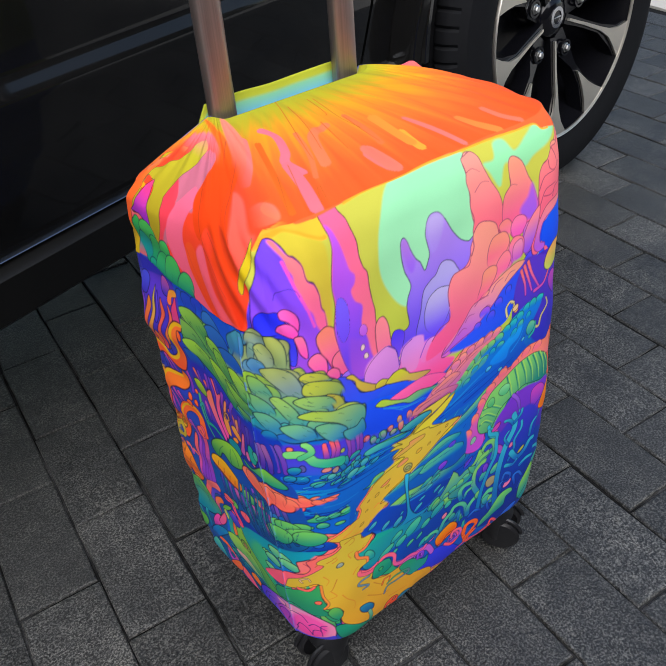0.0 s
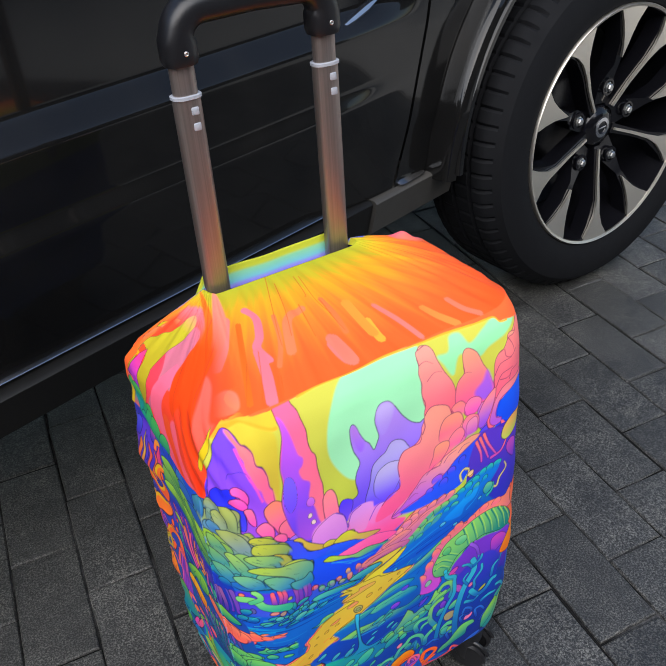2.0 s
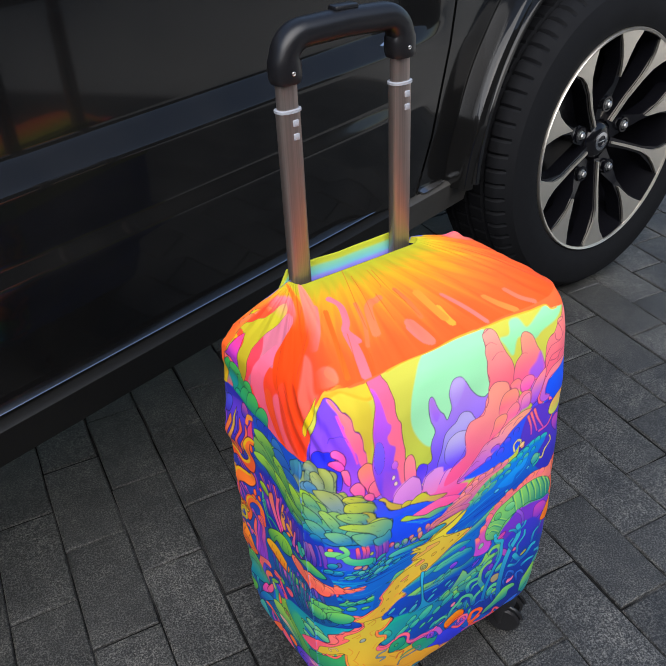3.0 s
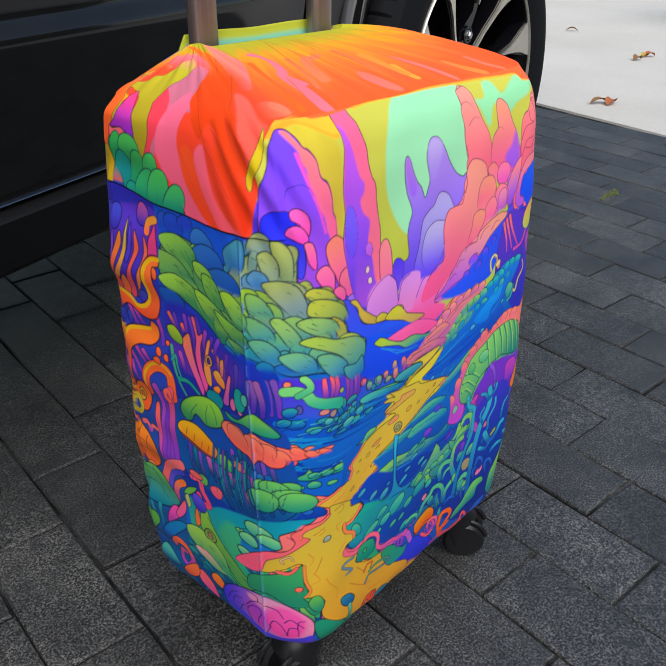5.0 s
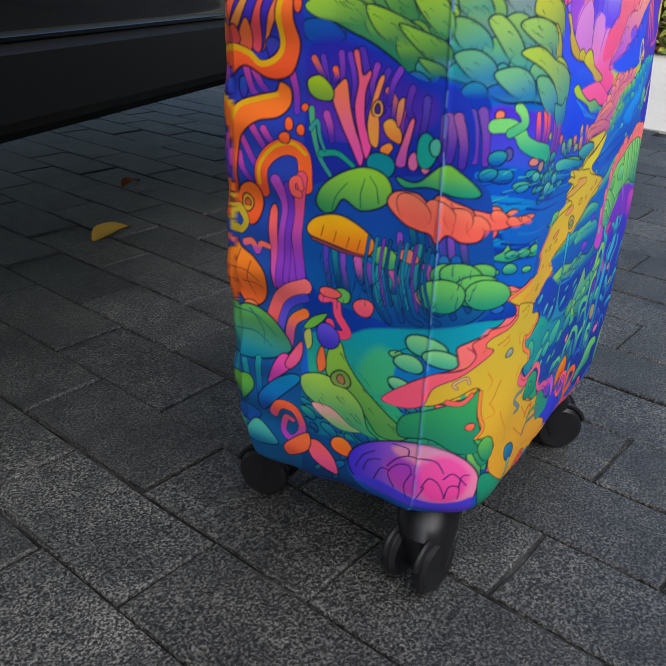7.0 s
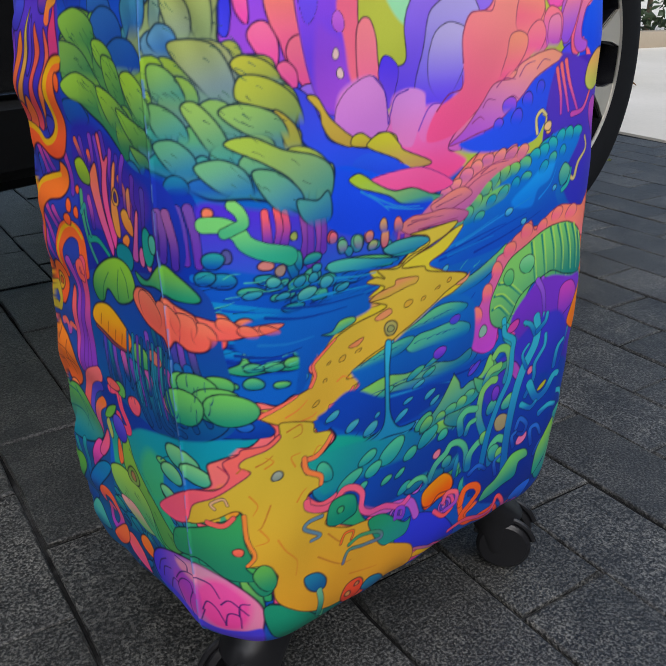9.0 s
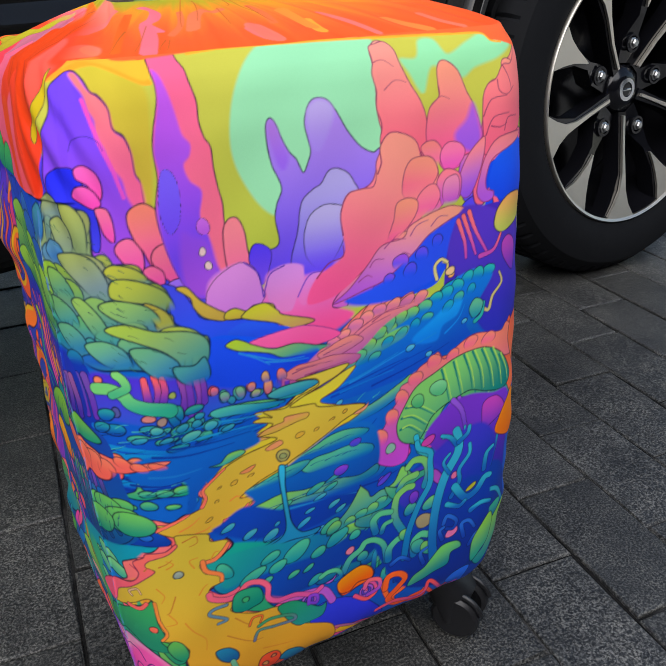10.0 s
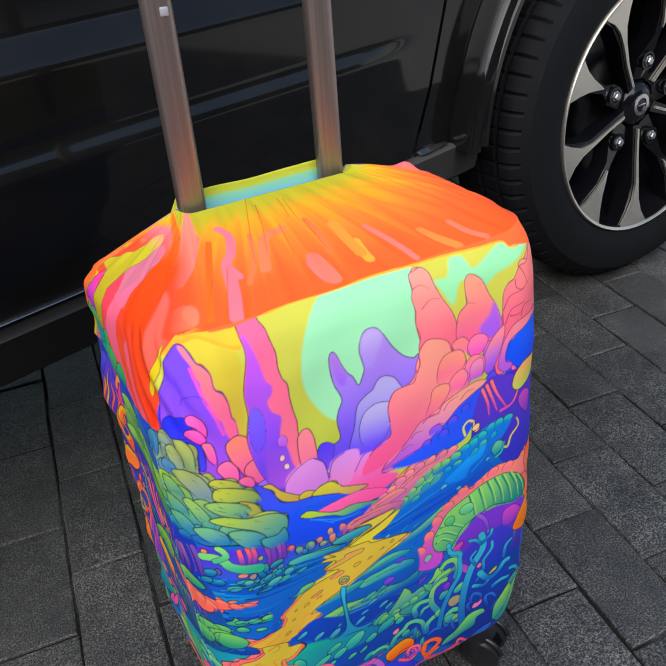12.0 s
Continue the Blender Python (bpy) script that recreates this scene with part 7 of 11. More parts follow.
    shape([(-143, 99.5), (-108.5, 99), (-87, 77.5), (-60.5, 73), (-86.5, 48), (-113, 48), (-145, 49)], "1c6ca0", "14788c", 90, 0, 2)
    stream([(-138.5, 94.5), (-108.5, 95), (-87, 77.5), (-66.5, 70.5), (-86.5, 50.5), (-113, 53), (-140, 55.5)], 22, 7, (("2c9098", "145c90"), ("38a088", "1c6c90"), ("1c70a8", "144c88")), -30, 0.5, 0.6)
    # grubs and curls low on the side
    shape([(-164.5, 74), (-128.5, 76), (-117, 60.5), (-90.5, 64), (-75.5, 62.5), (-86, 36.5), (-41.5, -1), (-21, 13), (-38, 12), (-124, 12), (-182, 17), (-182, 50)], "10508c", "0c3c74", 90, 0, 2)
    stream([(-125, 53.5), (-101.5, 63), (-86.5, 61.5), (-90, 29.5), (-111.5, 21.5), (-126, 36)], 9, 6, (("2c8898", "145c80"), ("1c70a8", "144c88")), 50, 0.5, 0.6)
    shape([(-103, 134.5), (-94.5, 139), (-89, 127), (-78, 113.5), (-64, 101.5), (-46, 90), (-37.5, 84.5), (-45, 78.5), (-62.5, 77.5), (-77, 92.5), (-91.5, 101.5), (-106, 114)], "98cc50", "58a058", 90, 0.7)
    shape([(-126, 105), (-109.5, 111), (-91.5, 107), (-77.5, 96), (-71, 79.5), (-62, 74), (-80, 74), (-98.5, 80), (-113, 85.5), (-124.5, 93)], "a8d45c", "48a878", 90, 0.7)
    shape([(-117, 86), (-102, 86), (-87, 77), (-76.5, 74), (-94.5, 70), (-111.5, 78.5)], "f0a8a8", "78b878", 90, 0.4)
    puff(-93.6, 111.4, 8, 7, "7ca048", "88a858", 0, 90, 0.8)
    puff(-93.6, 111.4, 3.5, 3.5, "b08058", None, 0, 90, 0.6)
    puff(-92.2, 55.9, 10, 7.5, "ff8a40", "ff7038", 0, 90, 0.7)
    stroke([(-109, 167.5), (-99, 169), (-97, 158), (-89.5, 147), (-100, 144), (-103.5, 151)], 6, "ff5c80", "f85078", 1.0, 0.6)
    shape([(-124.5, 142.5), (-117.5, 151.5), (-105.5, 157), (-110.5, 149), (-119, 142.5)], "78c050", None, 90, 0.6)
    shape([(-124.5, 137.5), (-119, 142.5), (-118, 131), (-122.5, 126)], "c8d070", None, 90, 0.5)
    shape([(-112, 129.5), (-108.5, 131), (-106, 117.5), (-111.5, 112), (-114, 120)], "ff7a48", None, 90, 0.6)
    puff(-105, 140.5, 10, 9, "6a58e0", "4038c0", 0, 90, 0.6)
    shape([(-122, 50.5), (-113, 54), (-99.5, 43.5), (-96, 28.5), (-110, 31.5), (-119.5, 38.5)], "ff6a68", "f05a98", 90, 0.7)
    puff(-94, 172.7, 7, 5, "70c060", None, 0, 90, 0.6)
    puff(-103.3, 172.5, 8, 4, "f86a68", None, 0, 90, 0.6)
    # hollows, coral shore and the tip of the path at the corner
    shape([(-54, 126), (-48.5, 143), (-39.5, 143), (-26.5, 148), (-13.5, 146.5), (-15, 138), (-29.5, 131), (-42.5, 123.5), (-43, 113), (-36, 105), (-45.5, 99.5), (-49.5, 112)], "1c74c8", "2084b4", 90, 0, 2)
    stream([(-48, 112.5), (-38.5, 114.5), (-32.5, 109.5), (-32.5, 101), (-42, 97.5), (-47, 102.5)], 8, 5, (("2c88b8", "1c5ca0"), ("38a0a8", "1c6c90")), -30, 0.5, 0.6)
    for x, y, a, b in ((-33.8, 151.4, 15, 7), (-44.1, 137.2, 11, 6), (-22.2, 144.2, 14, 6), (-49.5, 120.7, 8, 5)):
        puff(x, y, a, b, "8cd890", "4cb498", -4, 90, 0.8)
    shape([(-33, 109.5), (-23.5, 114.5), (-8, 126), (-2.5, 112.5), (3.5, 94.5), (-2.5, 85), (5.5, 76.5), (2.5, 69.5), (-11, 74.5), (-29, 76), (-51.5, 73.5), (-39.5, 83.5), (-38, 93.5), (-31.5, 97.5)], "50b480", "2c9474", 90, 0.6)
    shape([(-0.5, 160.5), (-8, 157.5), (-14, 153.5), (-13, 146.5), (-13.5, 140), (-29.5, 132), (-43.5, 123), (-40, 115.5), (-33.5, 112), (-29.5, 112.5), (-28.5, 124.5), (-21, 130), (-10, 134), (5.5, 142.5), (11, 148.5), (6.5, 151.5), (0, 148.5), (-4, 154.5)], "ff8078", "f8607c", 90, 0.8)
    shape([(-28.5, 122.5), (-24.5, 128), (-12, 135.5), (5.5, 142.5), (18.5, 142), (30, 106.5), (5, 95.5), (-0.5, 105.5), (-5, 120.5), (-9, 124.5), (-8.5, 118.5), (-12, 115), (-16.5, 117), (-18, 121.5), (-15.5, 126.5), (-19, 126), (-22, 121.5), (-20.5, 116.5), (-25, 114.5), (-29, 116)], "e4c84c", "eec040", 90, 0, 1)
    shape([(-8.5, 140), (2, 142), (7, 131.5), (2.5, 126), (9, 110.5), (5.5, 101), (-0.5, 112.5), (-5, 126.5)], "f0a040", "f29c40", 90, 0, 4)
    shape([(-23.5, 113), (-15, 113.5), (-10, 117), (-8, 115), (-11.5, 110.5), (-18.5, 108), (-23.5, 110)], "ff7a68", "f8688c", 90, 0.6)
    stroke([(-7.5, 154), (-2, 150), (1.5, 145.5), (-3, 144)], 0.9, "c83858", None, 0.5)
    stroke([(-33.5, 123), (-31.5, 119.5), (-33.5, 115)], 0.9, "602040", None, 0.5)
    shape([(-12.5, 113), (-10.5, 110.5), (-8.5, 104.5), (-5.5, 102), (-11.5, 101.5), (-13, 103.5), (-11, 105.5)], "1c78a8", "2468b8", 90, 0.5)
    puff(-13.1, 92.6, 8, 4.5, "ff8a68", "f87860", 6, 90, 0.6)
    for pts in ([(-29.5, 90), (-26, 88), (-25.5, 82.5), (-20.5, 82), (-12.5, 84.5)], [(-38, 90.5), (-32, 94), (-28, 92.5)], [(-1, 129.5), (4.5, 122), (3.5, 115.5)], [(4, 101.5), (8.5, 103), (9, 107.5)], [(-8, 126), (-2.5, 129.5), (-1.5, 139.5)]):
        stroke(pts, 0.9, "1c5450", None, 0.6)
    shape([(1, 81.5), (7.5, 84), (15, 79), (19, 70.5), (14, 65.5), (15, 52.5), (12, 48.5), (7, 60.5), (1.5, 70.5)], "88c860", "3ca070", 90, 0.7)
    # the great pink shell at the corner
    shape([(-86.5, 49), (-78.5, 62.5), (-60.5, 73.5), (-36, 80.5), (-15, 78.5), (1.5, 70), (13.5, 53.5), (12.5, 33.5), (9, 16), (-16.5, 24), (-38, 26.5), (-61.5, 28), (-81.5, 34.5)], "4a38dc", "f890b8", 0, 0.9)
    shape([(-50.5, 71), (-41, 77), (-23.5, 79.5), (-7.5, 73.5), (-22.5, 66.5), (-38, 63)], "e8a0c0", "f090b8", 90, 0, 4)
    shape([(-32, 56.5), (-21, 71.5), (-7.5, 72.5), (6, 58), (1, 37.5), (-16.5, 34), (-28.5, 43)], "ff60b0", "ff50a8", 90, 0, 6)
    shape([(-53.5, 60.5), (-40, 65.5), (-30, 57), (-30, 37.5), (-43.5, 39), (-54.5, 48.5)], "b048c8", "c848b8", 90, 0, 6)
    shape([(-83, 33), (-61.5, 27), (-37.5, 25.5), (-16.5, 23.5), (9, 15), (12.5, 35), (0.5, 34), (-18.5, 33), (-39, 35.5), (-62.5, 38.5)], "4a48ec", "7048e8", 90, 0, 2)
    for pts in ([(-54, 54.5), (-47, 63.5), (-38.5, 68.5), (-29.5, 69)], [(-47.5, 38), (-53, 48.5), (-46.5, 58.5), (-37.5, 61), (-35, 54.5)], [(-35, 55), (-39.5, 43.5), (-37, 33)], [(-27, 45), (-22.5, 54), (-15.5, 50.5), (-10, 38)], [(-10.5, 38), (-8, 48.5), (-1, 47.5), (-0.5, 37)], [(-1, 47.5), (0, 57), (5.5, 57.5)], [(-12.5, 55), (-6, 59.5), (4.5, 48.5)], [(-73.5, 43), (-69.5, 53.5), (-59.5, 58.5)],
                [(-64.5, 38.5), (-59, 50.5), (-52.5, 51.5)], [(-25, 46), (-29.5, 34.5)], [(-38.5, 68.5), (-39, 74.5), (-50.5, 75)], [(-29.5, 69), (-19, 68.5), (-13, 60)], [(-80, 44), (-74, 56), (-64, 64)]):
        stroke(pts, 1.2, "3a2070", None, 0.7)
    shape([(13.5, 50), (21.5, 54), (42.5, 39), (55, 16), (36, 15), (20.5, 21)], "2c9c78", "1c8068", 90, 0.6)
    shape([(1, 86), (10.5, 85), (21, 79.5), (21, 67), (13.5, 63), (6, 73.5)], "58b860", "2c9070", 90, 0.6)


def paint_rear_strip():
    # a second cut of the cloth behind the side seam, out of register
    shape([(-182, 407), (-128, 410), (-127, 379), (-126, 321), (-125.5, 234), (-126, 110.5), (-134, 12), (-182, 24)], "3430b8", "145c90", 90, 0)
    shape([(-182, 379.5), (-176.5, 386.5), (-160.5, 391), (-125.5, 392.5), (-124.5, 357.5), (-144, 337.5), (-166.5, 319), (-182, 320)], "5a38c0", "3a30b0", 90, 0, 2)
    for pts, c0, c1 in (([(-182, 338.5), (-176, 355), (-168, 369.5), (-166, 362), (-171, 350), (-179, 333)], "f08838", "e05848"), ([(-179, 331), (-169, 346.5), (-162, 369), (-159, 381.5), (-159, 366), (-164, 345.5), (-173.5, 329.5)], "d8c058", "e08848"), ([(-182, 331), (-182, 345), (-180.5, 359.5), (-176, 370), (-177, 355), (-180.5, 340.5)], "8a48d0", "5a38b8"),
                        ([(-167, 322), (-159.5, 340.5), (-151.5, 358.5), (-149.5, 374), (-145.5, 360.5), (-154.5, 341), (-159, 316)], "f06848", "e05060"), ([(-157.5, 316), (-150.5, 336.5), (-141.5, 356), (-139, 371.5), (-136, 359.5), (-143.5, 339), (-152.5, 324)], "f86a58", "f08848"), ([(-136, 353), (-134.5, 368), (-130, 376.5), (-126, 383), (-125.5, 359)], "f04870", "e04890"),
                        ([(-162, 349.5), (-157.5, 365), (-155.5, 378), (-153, 368.5), (-155.5, 355), (-159.5, 346)], "6a48d8", "4a38c0"), ([(-176, 318), (-173.5, 327), (-166.5, 335), (-164, 326.5), (-166.5, 315.5)], "f08040", "e06048"), ([(-182, 320.5), (-182, 328), (-176, 330.5), (-173.5, 322), (-178.5, 317.5)], "e05840", "c84858")):
        shape(pts, c0, c1, 90, 0.6)
    for (u, v, a, b), c in zip([(-175.2, 379.4, 8, 9.6), (-141.6, 387, 8.6, 8.6), (-149.3, 318.5, 5.8, 6.6), (-173.5, 294, 3.9, 6.5)], ("4a50d0", "d060b0", "4048b0", "2c60d0")):
        puff(u, v, a, b, c, "3a30a8" if a < 14 else None, 0, 90, 0.6)
    stroke([(-135.5, 375.5), (-134, 382.5), (-126, 386)], 6, "f0a040", "ff7a48", 1.0, 0.7)
    for pts in ([(-170, 306), (-166.5, 293), (-158, 287)], [(-163.5, 305), (-159.5, 297), (-155, 293)], [(-174, 265), (-165.5, 250.5), (-157.5, 243)], [(-164.5, 272), (-157, 261), (-152.5, 255)], [(-176.5, 252.5), (-173, 243), (-167, 236)], [(-155, 270.5), (-150, 263.5), (-145.5, 261)], [(-138, 312), (-133.5, 298), (-132, 283.5)]):
        stroke(pts, 5, "d050b0", "7038b8", 0.8, 0.6)
    # orange ribbons with yellow upper edges
    shape([(-182, 314.5), (-180.5, 319), (-169, 317), (-159.5, 311), (-150.5, 313.5), (-144, 322), (-145.5, 335.5), (-143, 348), (-135.5, 356.5), (-125.5, 358), (-125, 351), (-132, 347), (-133, 335), (-129.5, 321.5), (-134, 306.5), (-143.5, 301), (-155, 301), (-171, 307), (-182, 298.5), (-182, 289)], "ff7a3c", "ff5c38", 90, 0.9)
    stroke([(-182, 314.5), (-179, 317.5), (-167.5, 314.5), (-158.5, 309), (-147.5, 312.5), (-142.5, 321), (-143.5, 336), (-141, 347), (-134.5, 354), (-125.5, 356)], 3.6, "ecb434", None, 1.0)
    shape([(-182, 225), (-182, 262.5), (-182, 279), (-176, 285.5), (-159.5, 291), (-148.5, 293.5), (-144.5, 299.5), (-137, 296), (-137, 286), (-145, 278.5), (-159.5, 275), (-171, 267), (-176.5, 256), (-179.5, 227)], "ff8038", "ff6038", 90, 0.9)
    stroke([(-182, 273), (-176, 283), (-159.5, 288.5), (-147.5, 291.5)], 3.6, "ecb434", None, 0.8)
    stroke([(-158, 231.5), (-157.5, 247), (-148.5, 257.5), (-136, 261.5), (-126, 256.5), (-123.5, 239)], 10, "ff7038", "ff6040", 1.0, 0.9)
    stroke([(-160, 235.5), (-159, 248), (-149, 259.5), (-135, 264), (-124.5, 258.5)], 2.6, "ecb434", None, 0.9)
    for u, v, a, b in [(-136.9, 275.3, 3.1, 4.4), (-139.8, 266.8, 4.5, 3.6), (-128.3, 272.7, 3, 3.8), (-126.5, 286.1, 2.9, 2.5), (-130.4, 343.9, 3.1, 5)]:
        puff(u, v, a, b, "ff7038", "f06038", 0, 90, 0.6)
    for u, v, a, b in [(-169.9, 220.6, 10.7, 15.6)]:
        puff(u, v, a, b, "ff7a38", "f86038", 0, 90, 0.9)
    for u, v, a, b in [(-172.9, 219.9, 5.3, 5.8)]:
        puff(u, v, a, b, "e0a838", None, 0, 90, 0.8)
        puff(u, v, a * 0.5, b * 0.5, "c86030", None, 0, 90, 0.6)
    stroke([(-182, 217), (-177.5, 213.5), (-173, 207), (-178, 200.5), (-182, 203.5)], 5, "c8b040", None, 0.9, 0.7)
    # trunks under the arch
    shape([(-153, 219), (-146.5, 218.5), (-144.5, 173), (-148.5, 167.5), (-152.5, 195.5)], "ff6c5c", "c850b8", 90, 0.7)
    for pts, w, c in (([(-146.5, 239), (-139.5, 222.5), (-141.5, 198.5), (-143, 169)], 8, "b850c0"), ([(-133, 217.5), (-134.5, 196), (-133, 174)], 8, "b048c8"), ([(-126.5, 243.5), (-129.5, 220.5), (-130, 199.5), (-126, 178)], 8, "f05c78"), ([(-137.5, 237), (-135.5, 221), (-137.5, 199.5), (-138, 173)], 5, "6a38b8")):
        stroke(pts, w, c, "8a40c0", 0.9, 0.7)
    stroke([(-129, 233), (-133, 234), (-133.5, 240), (-129, 242.5), (-127, 237.5)], 5, "ff6a60", None, 0.8, 0.7)
    stroke([(-174, 192.5), (-168, 194), (-163, 188.5), (-160, 194), (-153, 193.5)], 5, "ff7a60", "b050b0", 0.7, 0.6)
    shape([(-182, 198), (-178, 189.5), (-165, 183.5), (-155, 172.5), (-158.5, 153), (-172, 146.5), (-182, 157), (-182, 172)], "ff9438", "f06a38", 90, 0.9)
    for pts in ([(-178, 187), (-181.5, 170), (-177, 157.5)], [(-168, 180.5), (-171.5, 166), (-166.5, 155.5)], [(-182, 174), (-171, 173), (-161, 166.5)], [(-175.5, 165), (-166, 165), (-158.5, 162.5)]):
        stroke(pts, 1.0, "a84830", None, 0.6)
    for u, v, a, b in [(-171.3, 147, 6, 3.8)]:
        puff(u, v, a, b, "ff9058", None, 0, 90, 0.6)
    stroke([(-152.5, 138.5), (-146.5, 155.5), (-136, 166), (-122.5, 172.5)], 10, "ff7878", "f86868", 1.0, 0.8)
    stroke([(-144, 137.5), (-139, 153), (-130.5, 160.5), (-122.5, 164)], 6, "4a48c8", "6a58d8", 1.0, 0.6)
    stroke([(-138, 125.5), (-133.5, 144), (-123.5, 152.5)], 7, "ff8040", "d058a8", 1.0, 0.7)
    shape([(-182, 143), (-169.5, 147.5), (-151, 141.5), (-136.5, 126.5), (-138.5, 118), (-157.5, 109.5), (-182, 107.5), (-182, 125)], "6cb85c", "147890", 90, 0.9)
    for pts in ([(-180.5, 142), (-164.5, 139.5), (-149, 127.5)], [(-182, 126), (-167.5, 126.5), (-152, 119)], [(-172, 144.5), (-162, 133), (-160, 119)]):
        stroke(pts, 1.2, "1c6c70", None, 0.5)
    for pts in ([(-175.5, 103.5), (-175, 88), (-178, 71)], [(-163, 108), (-164, 92), (-163, 76.5)]):
        stroke(pts, 5, "2c98a0", "1458a0", 0.9, 0.6)
    shape([(-155, 94.5), (-146.5, 113.5), (-139, 117.5), (-133.5, 110.5), (-144.5, 99), (-154, 90.5)], "e850a0", "c848b8", 90, 0.6)
    shape([(-140, 110.5), (-133.5, 123), (-126.5, 130.5), (-127, 117.5), (-135, 107.5)], "ff6c80", "e05890", 90, 0.6)
    shape([(-164.5, 78), (-150, 94.5), (-133.5, 104), (-127, 100.5), (-143.5, 83), (-162.5, 64.5)], "1c90c8", "1c50a8", 90, 0.7)
    shape([(-182, 90), (-172, 92), (-169, 82), (-182, 67.5), (-182, 73)], "68b048", "3c8858", 90, 0.7)
    shape([(-182, 68), (-177, 65.5), (-166, 59), (-175.5, 49.5), (-182, 54)], "1c68b8", "1c4898", 90, 0.6)
    stroke([(-152.5, 65.5), (-145, 75.5), (-131.5, 74.5), (-126.5, 60), (-135, 48), (-144.5, 52.5), (-141, 65), (-135, 65)], 7.5, "ff6c48", "b048c0", 0.6, 0.8)
    shape([(-182, 39), (-172, 53.5), (-157.5, 47.5), (-150, 38), (-172.5, 32)], "58b8a0", "1c78a0", 90, 0.7)
    shape([(-144.5, 38.5), (-135.5, 48.5), (-121.5, 57.5), (-121.5, 43), (-140, 31)], "ff7c48", "f06048", 90, 0.6)


HOOD_EDGE = [(-182, 404.5), (-174, 404.5), (-163.5, 403.5), (-124, 399), (-87, 398), (-55, 396.5), (-24, 396)]


def paint_hood():
    """The orange sky drawn down over the corner into a point, and up across the rim to the handle opening."""
    side = [(-24.5, 396.5), (-58.5, 397.5), (-89.5, 398), (-125.5, 404.5), (-146, 407), (-178, 407.5)]
    front = [(-18, 408.5), (-12.5, 429), (-12.5, 440.5), (-5, 457.5), (5, 470.5)]
    shape([(-200, side[-1][1] + 6)] + side[::-1] + front + [(12, 474), (30, 478), (60, 483), (60, 640), (-200, 640)], "ff5a38", "f84830", 90, 0, 0.6)
    # swirls that fan out from the opening and close on the point
    shape([(-124.5, 492), (-118, 527.5), (-35, 547), (-64.5, 479), (-93, 468), (-108, 449.5), (-116.5, 431.5), (-125, 428), (-129, 462)], "d07488", "c86c80", 90, 0, 2)
    shape([(-129, 458.5), (-136, 491), (-119, 502), (-104.5, 480), (-108.5, 457.5), (-118.5, 441), (-121, 423.5), (-110, 409.5), (-94.5, 399), (-87.5, 398.5), (-96, 409), (-118.5, 413.5), (-127, 427.5)], "f04858", "ec4450", 90, 0, 1.5)
    shape([(-112, 454.5), (-103, 471.5), (-77.5, 498), (-68.5, 485), (-83.5, 465.5), (-89, 450), (-86, 436), (-79.5, 421), (-65.5, 407), (-54, 397), (-72, 398), (-85.5, 399), (-93, 414.5), (-106.5, 426), (-114, 439)], "f4708c", "f4607c", 90, 0, 1.2)
    shape([(-85.5, 443), (-75.5, 446.5), (-65, 431), (-54, 414.5), (-36.5, 400), (-43.5, 395.5), (-57.5, 398.5), (-74.5, 412), (-84.5, 427.5)], "ff5830", "fc4a2c", 90, 0, 1.2)
    shape([(-59.5, 450), (-55.5, 432), (-48.5, 416.5), (-36, 403), (-26.5, 397), (-43.5, 395.5), (-54.5, 407.5), (-66, 425), (-70, 442)], "fc687c", "f85c68", 90, 0, 2)
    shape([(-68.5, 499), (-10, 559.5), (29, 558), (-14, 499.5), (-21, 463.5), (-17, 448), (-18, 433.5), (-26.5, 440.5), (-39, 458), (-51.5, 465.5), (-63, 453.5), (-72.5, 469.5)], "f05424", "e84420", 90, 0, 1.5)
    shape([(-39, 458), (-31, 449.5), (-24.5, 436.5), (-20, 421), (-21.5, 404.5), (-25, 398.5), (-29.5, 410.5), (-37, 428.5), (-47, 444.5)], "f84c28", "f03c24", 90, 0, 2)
    # shade of the cloth's folds put into the print colour: patch, then thin strokes
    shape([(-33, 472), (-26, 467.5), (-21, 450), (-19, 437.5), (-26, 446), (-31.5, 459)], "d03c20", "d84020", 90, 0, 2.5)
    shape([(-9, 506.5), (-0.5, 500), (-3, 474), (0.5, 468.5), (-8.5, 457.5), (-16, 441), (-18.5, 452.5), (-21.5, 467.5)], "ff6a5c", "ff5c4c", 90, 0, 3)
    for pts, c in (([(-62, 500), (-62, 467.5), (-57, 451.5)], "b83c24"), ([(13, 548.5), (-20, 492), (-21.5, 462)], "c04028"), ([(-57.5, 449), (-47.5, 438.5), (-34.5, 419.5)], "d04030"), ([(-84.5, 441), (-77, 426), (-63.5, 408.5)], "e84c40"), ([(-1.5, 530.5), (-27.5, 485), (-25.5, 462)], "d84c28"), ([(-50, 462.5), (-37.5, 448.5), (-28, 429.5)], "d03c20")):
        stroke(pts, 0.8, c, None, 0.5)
    # yellow sky, magenta crown and green lobes at the rear
    shape([(-177.5, 452.5), (-168.5, 472), (-165, 495.5), (-135, 522.5), (-95, 557), (-64, 550), (-104.5, 508.5), (-120.5, 483), (-122.5, 465), (-122.5, 447), (-130, 430), (-139.5, 415), (-142.5, 430), (-143.5, 451.5), (-144, 475.5), (-164, 483), (-163, 457), (-173.5, 434.5)], "c4b83c", "b09830", 90, 0.35)
    shape([(-182, 474), (-163.5, 474), (-152, 474), (-168.5, 467), (-172, 444), (-174, 404.5), (-182, 403)], "e8a030", "c8a830", 90, 0)
